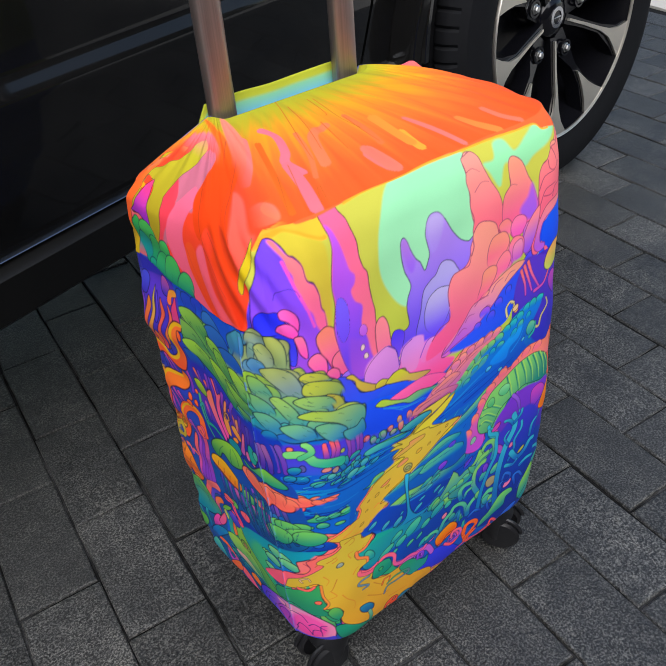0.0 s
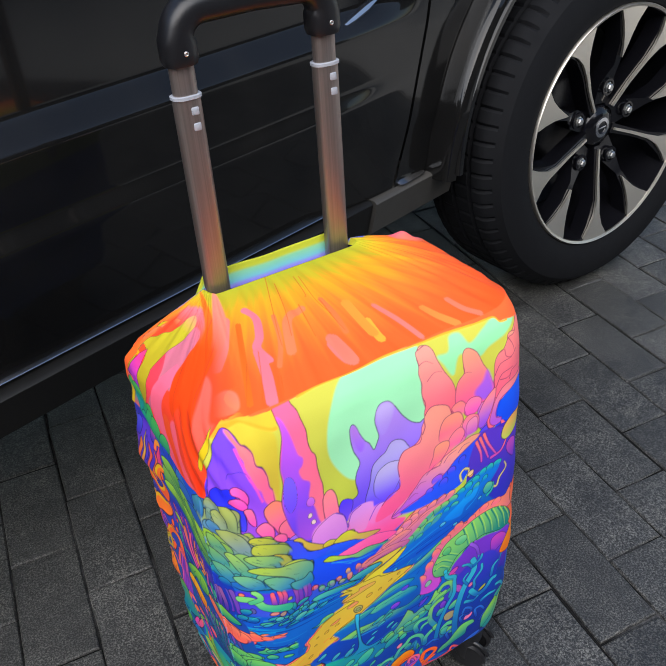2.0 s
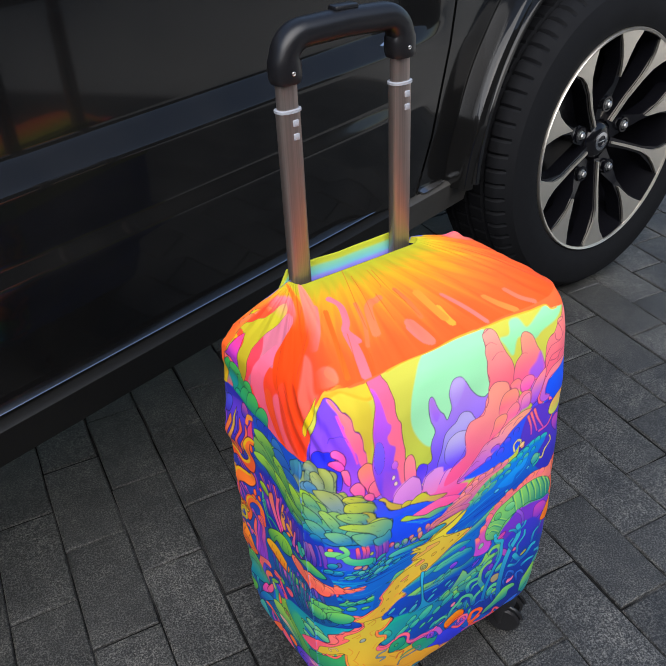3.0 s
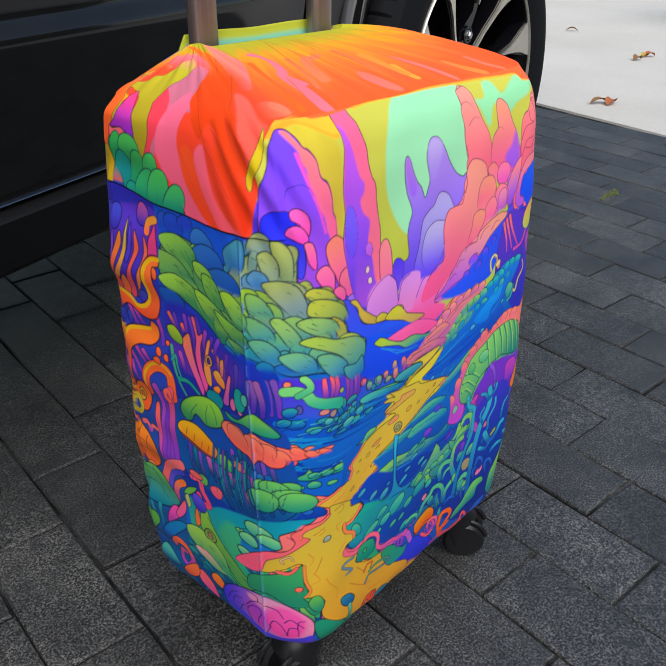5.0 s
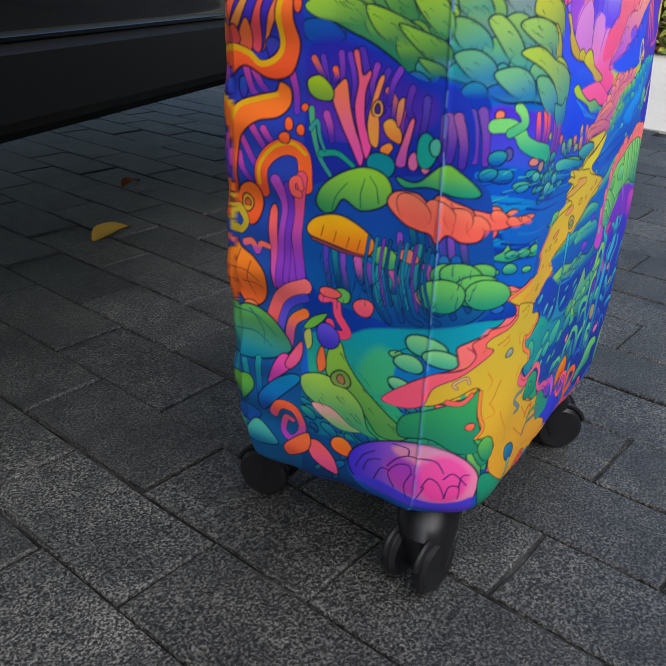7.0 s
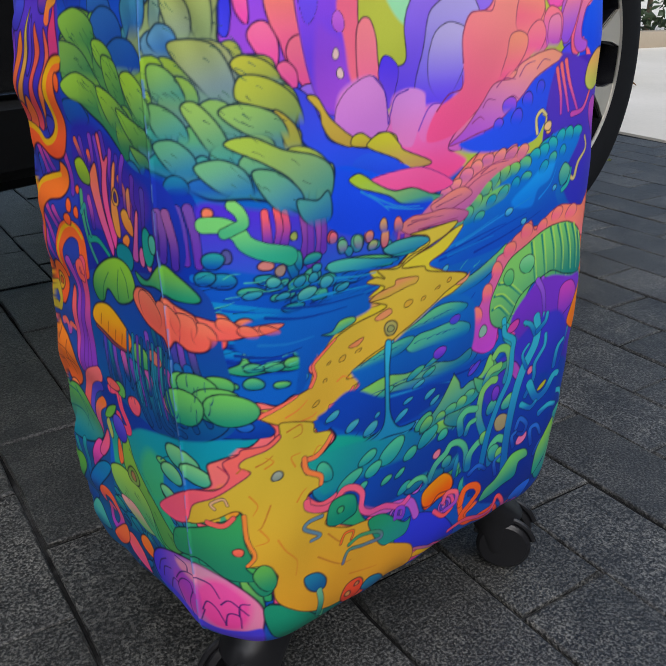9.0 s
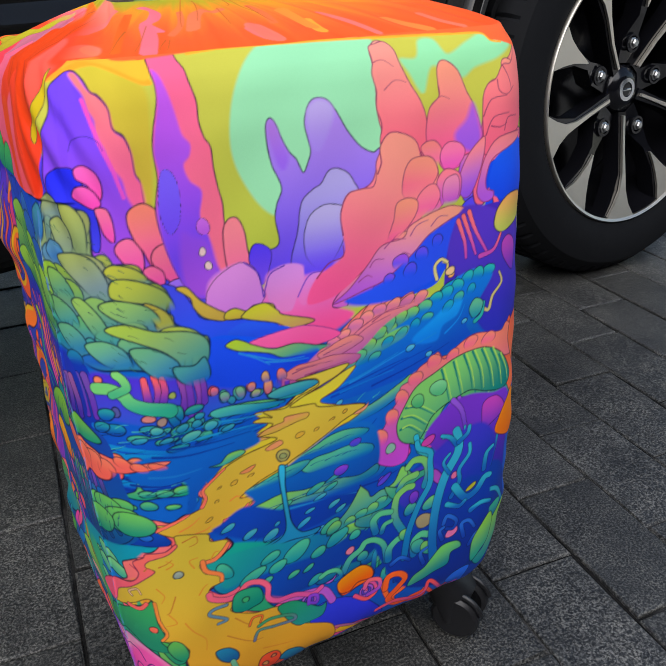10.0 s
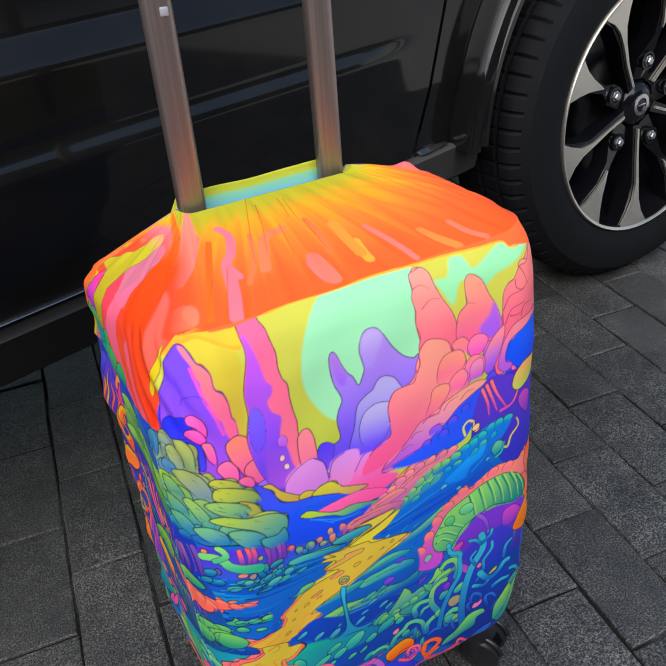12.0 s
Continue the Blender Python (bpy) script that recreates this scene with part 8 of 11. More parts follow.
    shape([(-182, 447), (-182, 459.5), (-182, 510), (-166, 500), (-168, 455.5), (-173, 440.5), (-173, 433), (-182, 435.5)], "ff7a38", "ff6434", 90, 0.35)
    shape([(-164.5, 455.5), (-162.5, 467.5), (-153, 484), (-146.5, 474.5), (-139.5, 455), (-139.5, 440), (-148, 446.5), (-160.5, 448.5), (-170.5, 448.5)], "ff4c80", "9430c8", 90, 0.6)
    shape([(-172, 448.5), (-167, 447), (-154.5, 449), (-145, 442.5), (-153.5, 440.5), (-164, 441), (-171.5, 440)], "ff7878", "f06070", 90, 0.6)
    shape([(-173.5, 438.5), (-159.5, 442), (-147.5, 441.5), (-136.5, 435.5), (-131, 427.5), (-115.5, 426), (-108.5, 416.5), (-95.5, 411.5), (-86.5, 398), (-118.5, 398), (-155, 402.5), (-163, 410.5), (-173, 422)], "44b458", "1c8c70", 90, 0.7)
    lobes([(-164.4, 432, 9.7, 12.6), (-147.2, 432.2, 13.6, 14.1), (-162.6, 416.4, 10.6, 15.6), (-141.2, 420.6, 11.5, 13.5), (-123.1, 422.5, 10.8, 13.1), (-149.1, 403.3, 8.5, 6.5), (-130.2, 408.3, 14, 15.9), (-114.9, 410.2, 12.8, 17), (-96.7, 405.5, 10.6, 14.3)],
          (("48bc58", "1c9070", 10), ("58c45c", "2c9c68", 0), ("2ca088", "1c7898", -10), ("4cbc60", "249468", 0), ("50c060", "249868", -10), ("2ca080", "1c8480", 0), ("44b868", "1c8c78", 0), ("54c460", "248c70", -15), ("50bc64", "1c8878", -20)), -20)
    shape([(-1.5, 469), (-3.5, 460), (-8, 445.5), (-15, 434.5), (-17.5, 427), (-20, 430), (-19.5, 437.5), (-12.5, 450), (-6.5, 460)], "d8c038", "d0b030", 90, 0.3)
    stroke(HOOD_EDGE, 1.1, "2c1440", None, 1.0)


def scallop(points, size, tones, ink=0.4, turn=30):
    """A row of lit leaf lobes along a line, each melting into what lies below it."""
    for k, (u, v) in enumerate(points):
        c0, c1 = tones[k % len(tones)]
        puff(u, v, size * art.uniform(0.9, 1.2), size * art.uniform(0.62, 0.8), c0, c1, turn + art.uniform(-8, 8), 100, ink, fade=0.5)


def ridge(points, c0, c1, ink=0.45, veins=4, vein="12508c"):
    """A long leafy bank: lit along its crest, sinking into blue at its foot, with pen lines along it."""
    shape(points, c0, c1, 78, ink, fade=0.35)
    q = np.array(points)
    lo, hi = q[np.argmin(q[:, 0])], q[np.argmax(q[:, 0])]
    mid = q.mean(0)
    for k in range(veins):
        f = (k + 0.8) / (veins + 0.6)
        c = lo + (hi - lo) * f
        c = c * 0.55 + mid * 0.45 if k % 2 else c * 0.8 + mid * 0.2
        d = (hi - lo) * 0.11
        stroke([tuple(c - d), tuple(c + np.array((0, 0.8))), tuple(c + d)], 0.6, vein, None, 0.3)


def paint_front():
    # thicket at the right edge
    shape([(253, 352.5), (266, 354.5), (281.5, 349.5), (309.5, 334.5), (318.5, 290), (304, 266), (283.5, 254), (266.5, 271), (260, 291.5), (246.5, 312.5), (241.5, 328)], "5a38c4", "2c30b4", 90, 0, 2)
    for pts in ([(255.5, 348.5), (261.5, 333.5), (266, 320)], [(251, 346), (256.5, 331), (257.5, 319)], [(260.5, 350.5), (266.5, 336), (276, 319.5)], [(270, 317.5), (282, 320), (288.5, 330.5)]):
        stroke(pts, 3.4, "ff7878", "c850b0", 0.5, 0.4)
    shape([(282, 337.5), (285.5, 350), (297.5, 357.5), (316.5, 354.5), (320, 339.5), (301.5, 333.5), (288.5, 331.5)], "f4b468", "c4cc64", 90, 0.55)
    stroke([(231.5, 309.5), (230, 318.5), (235.5, 322.5), (241, 319.5)], 2.6, "e8d890", None, 0.7, 0.5)
    puff(243.3, 312.6, 4.2, 3.1, "f4c890", None, 20, 90, 0.5)
    shape([(290.5, 323), (298.5, 327.5), (310, 318), (306, 299.5), (293, 311.5)], "c850c0", "7a38c0", 90, 0.4)
    # crest of the far bank
    shape([(114, 247.5), (149, 254), (167, 263.5), (186, 276), (208, 286), (227, 295), (246.5, 305.5), (266, 309.5), (282, 303.5), (270, 285), (258.5, 269.5), (267, 251.5), (242.5, 251), (223, 245.5), (200, 241.5), (170, 240), (134, 240.5)], "1c80e0", "0c4cc4", 75, 0, 1.5)
    shape([(211.5, 270), (227, 280.5), (242.5, 290.5), (254, 293), (249.5, 279.5), (236.5, 274), (231.5, 264), (217.5, 264.5)], "2ca4f4", "1c80e8", 80, 0, 2)
    for pts, c in (([(127.5, 245.5), (166.5, 251), (207.5, 256.5)], "0c3cb0"), ([(145, 245), (185, 250.5), (227, 260)], "0c40b8"), ([(159.5, 251.5), (196.5, 260), (231, 270)], "2c8ce0"), ([(134.5, 248.5), (170.5, 255), (200, 262.5)], "2488d8"), ([(177.5, 243.5), (207.5, 248.5), (242.5, 259)], "0a38a8"), ([(152, 246.5), (177.5, 249), (196, 250.5)], "1c78d4"), ([(238.5, 267.5), (250.5, 275.5), (256, 285)], "2090e8")):
        stroke(pts, 1.6, c, None, 0.3)
    shape([(149.5, 264), (163.5, 265), (178.5, 273), (193, 279.5), (208, 280.5), (204, 272.5), (185.5, 267), (167, 262)], "84d474", "1c80c0", 80, 0, 1.5)
    scallop([(278, 305.5), (268, 305), (258.5, 304.5), (249.5, 300.5), (239.5, 297.5), (230.5, 296), (220.5, 291.5), (210, 289), (201, 288), (191.5, 285.5), (184, 280.5), (175.5, 275), (167.5, 269), (159.5, 266)], 6.4, (("3cc0b8", "1c7cc8"), ("40c0b0", "1878c8")) * 3 + (("74d080", "1c88b8"), ("8cd870", "2090a8"), ("9cdc68", "2490a0")) * 3, 0.42)
    scallop([(262, 295), (250.5, 292), (240.5, 287.5), (223, 283.5), (213.5, 280.5), (202.5, 276.5), (191, 273), (180, 265)], 5.0, (("34b0c0", "1c78d0"), ("58c498", "1c7cc4")), 0.38)
    for u, v, a, b in ((209.7, 263.3, 3.8, 2.3), (225, 254.7, 2.7, 2.3), (230.8, 243.1, 3.2, 2.7), (150.9, 239.1, 2.8, 1.9), (256.4, 271.9, 2.8, 1.9)):
        puff(u, v, a, b, "68c8e0", "3494d8", 25, 90, 0.4)
    stroke([(270.5, 281), (278.5, 275), (282.5, 285.5), (291, 294), (288.5, 302)], 2.6, "d0c080", None, 0.6, 0.5)
    stroke([(266.5, 269), (272.5, 273), (274.5, 282)], 3.2, "38b0a8", None, 0.6, 0.5)
    shape([(260.5, 280), (266, 287), (273.5, 283), (271.5, 275), (264.5, 272)], "70c898", "2c98a8", 90, 0.5)
    # peach slope that runs up to the glow
    shape([(112, 268.5), (129.5, 274.5), (149, 285.5), (163.5, 293), (180, 302), (201.5, 299), (223.5, 302.5), (219.5, 296), (201, 291.5), (186, 285), (172, 275), (157, 269), (139.5, 268.5), (119, 266.5)], "ff9480", "c468ac", 80, 0, 1.2)
    for pts in ([(136, 272), (150, 276.5), (168, 281.5)], [(146.5, 276), (161, 284), (175.5, 292)], [(161, 280.5), (175.5, 288.5), (193.5, 292.5)], [(168.5, 288.5), (185, 294.5), (205, 296)], [(126, 270), (139.5, 272.5), (153.5, 272)], [(179, 291), (192, 296), (212.5, 297.5)]):
        stroke(pts, 0.9, "a84870", None, 0.4)
    scallop([(218, 300), (207, 299.5), (196, 299), (185, 298), (175, 295.5), (166, 291.5), (157, 287), (149, 283.5)], 5.4, (("ffa088", "d868a8"), ("f88c98", "b860b8")), 0.35)
    # streaming slopes of the near bank
    shape([(72.5, 171), (95, 190), (117.5, 207), (143, 215), (173, 227.5), (203.5, 240.5), (217, 243.5), (207, 227.5), (183.5, 208), (175.5, 190.5), (182.5, 173), (206.5, 165.5), (182.5, 153), (166, 133.5), (127.5, 139.5), (91.5, 149.5)], "1466c8", "0c48b4", 80, 0, 2)
    ridge([(130.5, 218.5), (147, 225), (177, 230), (199.5, 238), (210.5, 242.5), (205.5, 232), (186, 223.5), (163.5, 219), (145, 216)], "84d470", "1878b8")
    ridge([(115.5, 204), (130.5, 213.5), (152, 217), (173, 212.5), (174, 205), (154, 203.5), (135, 200)], "7cd070", "1c80b0")
    ridge([(116, 189.5), (136.5, 198.5), (162.5, 199.5), (185, 196), (178.5, 187), (157, 186), (137.5, 185)], "58c088", "1468bc")
    ridge([(90.5, 194.5), (108, 201), (131.5, 194.5), (125, 186), (106, 184)], "58c088", "1464b8")
    ridge([(75.5, 172), (90.5, 183), (108.5, 180.5), (133.5, 180), (159.5, 178.5), (187.5, 176), (179.5, 167.5), (156, 166), (130, 167.5), (108.5, 170.5), (90.5, 169.5)], "74cc74", "1468bc", 0.5, 6)
    ridge([(119.5, 157.5), (140, 159), (168.5, 148.5), (156.5, 144), (135.5, 146)], "40a8a0", "1058b4")
    for pts, c in (([(105.5, 190), (130.5, 190), (156, 183.5)], "0a3498"), ([(85.5, 163), (114, 161), (143.5, 156.5)], "0a3498"), ([(134.5, 192.5), (156.5, 189.5), (175, 184.5)], "2c90d0"), ([(107.5, 168), (136.5, 165), (163, 160.5)], "2c8cd0"), ([(146.5, 209.5), (164.5, 207), (180, 217)], "0c3ca4"), ([(167, 164), (182.5, 164), (198.5, 166.5)], "0a3498")):
        stroke(pts, 1.8, c, None, 0.3)
    for u, v, a, b in ((151.6, 184.2, 5.1, 3.3), (184.5, 163.3, 3.9, 2.6)):
        puff(u, v, a, b, "8a4ce0", "5a38d0", 10, 90, 0.35)
    for u, v, a, b in ((90.7, 160.6, 4.8, 2.9), (131.4, 140.8, 4.8, 2.6), (105.9, 149.3, 3.2, 2.1), (78.5, 161.9, 4, 2.5), (142.9, 141.4, 5.3, 3.1)):
        puff(u, v, a, b, "54b0dc", "2c84cc", 8, 90, 0.35)
    # path with its ledges
    shape([(90, 249.5), (101, 249), (110.5, 249), (121.5, 251.5), (139, 255), (157, 262), (164.5, 262.5), (151, 251), (136.5, 245), (148, 238.5), (170, 229.5), (161, 223), (147, 219.5), (132, 212.5), (116, 205), (95.5, 195), (81.5, 184), (74.5, 177.5), (64.5, 174.5), (49.5, 175.5), (43.5, 180), (46, 193), (50.5, 205), (59, 214.5), (66.5, 220.5), (78.5, 228.5), (92.5, 236.5), (98, 240.5)], "e0d04c", "ecc43c", 85, 0.5, line="6a4428", fade=0.12)
    shape([(79.5, 230.5), (96, 235.5), (113, 238.5), (127.5, 237.5), (125.5, 231.5), (109.5, 230.5), (92, 228)], "dc9a68", "e0b058", 80, 0.4, line="6a4428")
    shape([(155, 233), (170, 230), (174, 232), (171.5, 227.5), (162.5, 226)], "e89c78", None, 90, 0.3, line="6a4428")
    for u, v, a, b in ((136.9, 231.9, 2.1, 1.1), (147.5, 230.8, 1.8, 1.1), (118.8, 224, 2.7, 1.9), (127.9, 229, 2, 1.1), (96.3, 221.8, 2.6, 1.5), (100.5, 211.7, 2, 1.5), (83.4, 209.9, 2.3, 1.5), (72, 203.6, 2.5, 1.5), (61.8, 195.4, 2.2, 1.5), (74.8, 192.6, 1.6, 1.1), (89.2, 200.5, 2, 1.1), (56.4, 205.4, 1.5, 1.1), (158.4, 230.4, 1.4, 0.8)):
        puff(u, v, a, b, "c89448", "d8a848", 15, 90, 0.3, line="5a3c20")
    # lollipop stalk
    shape([(105, 208), (109, 206.5), (108, 185), (108, 159), (111.5, 148), (124, 140), (132, 142), (120, 135.5), (105, 138), (87, 139), (74, 143.5), (91, 145), (101.5, 149), (104.5, 165.5), (104, 186.5)], "44c4e8", "2c90c0", 90, 0.55)
    puff(107.5, 212.8, 5, 5.3, "b8a890", "a89878", 0, 90, 0.55)
    puff(108.6, 213.2, 2.3, 2.3, "d8c4ac", None, 0, 90, 0.4)
    # caterpillar cap
    shape([(175.5, 190), (177.5, 202), (185.5, 207), (191.5, 217), (199.5, 226), (201.5, 235), (211, 238), (217, 245.5), (227, 250), (233, 254), (239, 246.5), (246.5, 251.5), (256.5, 256.5), (267, 259), (279, 257.5), (291.5, 255.5), (301, 259.5), (323, 234), (307.5, 230), (271.5, 240), (247, 236), (223, 224), (207.5, 207), (209, 186), (206.5, 173), (196.5, 170.5), (184.5, 175.5), (178, 182)], "ff8a70", "c84cd0", 95, 0.5, line="5a1c58")
    for u, v, a, b in ((183.3, 199.8, 6.1, 7.2), (193.3, 213.1, 6.1, 6.4), (202.5, 225.9, 6.1, 6.3), (214.3, 237.6, 6.2, 5.8), (230, 247.3, 5.9, 5.8), (246.7, 247.8, 5.6, 4.7), (262.9, 253.4, 6.6, 4.7), (279.4, 252.3, 6.8, 4.8)):
        puff(u, v, a, b, "ff9078", "f85c98", 20, 100, 0.4, line="8a2c58", fade=0.5)
    shape([(198, 205.5), (205, 218), (215, 230.5), (231, 237.5), (247, 244), (263, 246.5), (279.5, 245), (295, 235), (307, 216), (300, 206), (281, 207.5), (264, 213.5), (251.5, 211.5), (239, 207.5), (229, 201), (222.5, 190.5), (216.5, 184.5), (206.5, 186), (199.5, 193)], "8cd874", "10807c", 62, 0.6)
    for pts in ([(247.5, 241.5), (251, 228.5), (254.5, 213)], [(257, 244.5), (262.5, 229), (265.5, 214)], [(265, 245), (272, 228), (275, 211)], [(273.5, 244.5), (281, 227), (284.5, 209.5)], [(282, 243), (290, 226), (293, 208.5)], [(291, 235.5), (299, 220), (301, 209.5)], [(237, 238), (241, 224), (244, 210.5)], [(201, 199.5), (208.5, 199.5), (218.5, 191)], [(202, 208.5), (211.5, 206.5), (223.5, 196.5)], [(206, 216), (217, 213), (230, 203.5)]):
        stroke(pts, 2.0, "1c8474", None, 0.4)
        stroke([(u + 2.2, v + 0.6) for u, v in pts], 1.4, "b4e468", None, 0.3)
    puff(234.8, 224, 7.3, 6.8, "88d898", "58b880", -20, 90, 0.45)
    puff(216.9, 218.1, 5.9, 5.6, "7cd080", "4cb078", -20, 90, 0.45)
    puff(191.9, 187.5, 4.7, 4.2, "90c0a8", None, -30, 90, 0.5)
    # violet hollow, teal tree and tangled stems under the cap
    shape([(222.5, 185), (231, 197), (247, 207.5), (264, 210), (285.5, 205), (303.5, 201), (308.5, 162.5), (304.5, 118.5), (277, 123), (249, 153), (231, 173)], "7a38cc", "2428a4", 90, 0, 2)
    shape([(277, 197), (290, 201), (299.5, 188), (286.5, 178.5), (278, 175)], "c448b8", "7a38c0", 90, 0.4)
    stroke([(248, 209.5), (256.5, 198), (261.5, 179)], 4.6, "9a5cdc", "6a40c4", 0.7, 0.45)
    shape([(207, 124.5), (223.5, 149.5), (240, 165.5), (271, 144), (302.5, 134), (321, 87), (319, 52), (287, 37), (247, 40), (208, 65), (194.5, 97)], "1040a8", "0c2c80", 90, 0, 2)
    leaves([(207.8, 75.5, 10.7, 9.4), (225.5, 77.2, 9.2, 8.4), (263.2, 64.6, 9.9, 9.9), (287, 66.6, 13.3, 10), (295.5, 84.9, 15.6, 9.1), (273.4, 105.4, 7.5, 9), (183.8, 102, 10, 7.7), (173.3, 94.8, 9.1, 6.9), (194.3, 109.1, 8.4, 7.6), (232.3, 132.2, 4.3, 8.4), (203.1, 87.9, 6.1, 6.1), (265.5, 89.1, 6.8, 7.4)], (("48bc98", "0c50a0"), ("5cc484", "1060a4"), ("38a8b0", "0c489c")), 30, 0.55)
    shape([(161, 130), (166.5, 144.5), (163.5, 162), (174.5, 151.5), (182.5, 153), (194.5, 157), (202.5, 168), (211, 158.5), (223, 162), (227, 146), (216, 139), (207, 129), (190, 126.5), (178, 122.5)], "90d868", "1c7c98", 80, 0.6)
    scallop([(219, 155), (209, 152), (198.5, 148.5), (188.5, 145.5), (178, 141.5), (169.5, 135.5)], 5.6, (("9cdc68", "2c9080"), ("84d074", "1c8490")), 0.5, 20)
    for pts, w in (([(197.5, 107.5), (195.5, 132), (202.5, 144), (214.5, 137)], 4.6), ([(280, 75), (273, 100), (282.5, 110.5), (301.5, 107), (323, 73)], 5.0), ([(216.5, 61), (209.5, 90), (218, 98.5), (227.5, 84)], 4.4), ([(255, 52.5), (262, 75.5), (274, 72.5)], 4.4), ([(177.5, 80), (179.5, 96.5), (188, 101), (198.5, 90)], 4.2)):
        stroke(pts, w, "3cacc4", "1450a8", 0.7, 0.6)
    for pts, w in (([(242.5, 48), (242.5, 94.5), (249, 123), (259.5, 146.5), (259.5, 166.5)], 7.4), ([(215.5, 188.5), (218.5, 178), (229.5, 169.5), (228.5, 147.5), (220.5, 123.5), (212, 98.5), (216, 69)], 4.4), ([(289, 137), (293.5, 157.5), (296, 178.5), (301.5, 187)], 3.4)):
        stroke(pts, w, "3cb8d0", "1454b0", 0.55, 0.6)
    for pts in ([(259.5, 162), (248.5, 177), (240, 178.5)], [(259.5, 163), (268, 172.5), (278, 166)], [(260, 166.5), (260.5, 183)], [(250, 125), (240.5, 140.5), (236.5, 139.5)]):
        stroke(pts, 3.0, "40bcc4", "2c98c0", 0.5, 0.5)
    for (u, v, a, b), c in zip(((243.1, 142.4, 3.5, 4.6), (232, 141.5, 2.6, 6.5), (211, 134.3, 5, 7.4), (254, 89.3, 5.7, 3.7), (272.4, 122.5, 4.2, 2.9), (226.3, 111.4, 5.7, 7.7)), ("ff80a0", "f05cb0", "8a48d8", "f080b8", "d8c040", "c89870")):
        puff(u, v, a, b, c, None, 20, 90, 0.5)
    puff(248.9, 97.6, 6.9, 7.1, "2c50c8", "1c38a0", 0, 90, 0.6)
    puff(248.9, 97.6, 3.7, 3.5, "4c78d8", None, 0, 90, 0.5)
    shape([(291.5, 166.5), (293.5, 180), (302.5, 193), (313, 199.5), (322, 172), (315, 156.5)], "ff9424", "ff7a28", 90, 0.5)
    shape([(306, 261), (325, 265), (323, 265), (323, 236), (315.5, 221.5), (303, 242.5)], "ff7050", "ff8058", 90, 0.5)
    shape([(279, 45), (287.5, 64), (303.5, 79.5), (321, 88), (320, 56), (306, 45), (289.5, 33)], "98d85c", "1c8890", 90, 0.6)


def paint_coral():
    """Coral towers and clouds: broad soft forms, peach on their lit side, with few pen lines."""
    rose = "8a3058"
    shape([(199.5, 466.5), (194.5, 464), (193.5, 453.5), (191.5, 446.5), (193, 436.5), (191.5, 426.5), (194, 416), (193, 402.5), (213, 392.5), (227, 402), (227, 414.5), (223.5, 427), (217, 439.5), (212.5, 452), (211, 462), (206.5, 467.5)], "f49c8c", "ff6c84", 90, 0.45, line=rose)
    shape([(238, 445), (241, 450), (246, 450), (253.5, 443), (258.5, 430), (263, 421.5), (268.5, 407), (269.5, 399), (259, 390), (240.5, 390.5), (227, 400.5), (227, 414.5), (230, 423), (237.5, 429), (237.5, 436.5)], "f89c80", "ff6494", 90, 0.45, line=rose)
    shape([(263, 421.5), (269, 400.5), (262.5, 391), (251.5, 396), (249, 404), (257.5, 412)], "b464dc", "a05ce0", 90, 0, 4)
    for pts in ([(193.5, 453.5), (201, 454.5), (208, 449.5)], [(198.5, 436.5), (207, 441.5), (215, 439.5)], [(230, 423), (238.5, 428.5), (245.5, 426)]):
        stroke(pts, 0.7, "b05068", None, 0.4)
    shape([(271, 397), (270.5, 422), (275, 432), (282.5, 435.5), (290.5, 443.5), (302, 444.5), (317, 456.5), (319.5, 446), (326, 427), (313.5, 401), (285, 397.5), (273.5, 387)], "ff8c84", "ff6c88", 90, 0.45, line=rose)
    for pts in ([(283.5, 434.5), (284.5, 427.5), (292, 424.5), (301, 429)], [(271, 412.5), (277.5, 422.5), (292, 424)], [(273, 400), (279.5, 411), (294.5, 412.5)], [(289.5, 401.5), (293.5, 409.5), (307, 409)], [(290.5, 443), (295.5, 435), (297.5, 426.5)], [(277.5, 405.5), (285, 404), (292, 406)]):
        stroke(pts, 0.8, rose, None, 0.5)
    shape([(312, 394), (285, 386.5), (277.5, 375), (276.5, 365.5), (281.5, 358), (294.5, 354.5), (314.5, 357)], "2060f4", "1c4ce8", 90, 0, 1)
    shape([(312, 398), (285, 397.5), (273.5, 387), (269, 375), (266.5, 362.5), (272, 355.5), (279.5, 356.5), (280.5, 361.5), (274.5, 364.5), (274.5, 374), (282, 385.5), (312, 394)], "ff8c90", "b45cdc", 90, 0.45, line=rose)
    shape([(192.5, 393.5), (191.5, 403), (198, 410.5), (207, 410), (217.5, 404), (221.5, 392.5), (230.5, 386), (233.5, 369.5), (221.5, 356), (210.5, 352), (196.5, 347.5), (185.5, 337), (174.5, 328), (162, 319.5), (149.5, 314.5), (133, 314.5), (141, 330), (160, 340), (161, 354), (160.5, 367), (166.5, 378), (176.5, 380), (184.5, 380), (187.5, 389)], "f89c88", "ff5c98", 105, 0, 1.2)
    for pts in ([(188.5, 387.5), (191.5, 394), (191.5, 403), (198, 410.5), (207, 410), (217.5, 404), (221.5, 393.5)], [(161, 353.5), (160.5, 367), (166.5, 378), (176.5, 380), (185, 380.5), (188, 389.5)], [(141, 329.5), (150, 337.5), (160, 340), (160.5, 347)]):
        stroke(pts, 0.9, rose, None, 0.6)
    shape([(221.5, 398.5), (227, 402), (234, 401), (238.5, 394), (234, 384.5), (226.5, 390)], "ff8c84", "ff70a4", 90, 0.4, line=rose, fade=0.3)
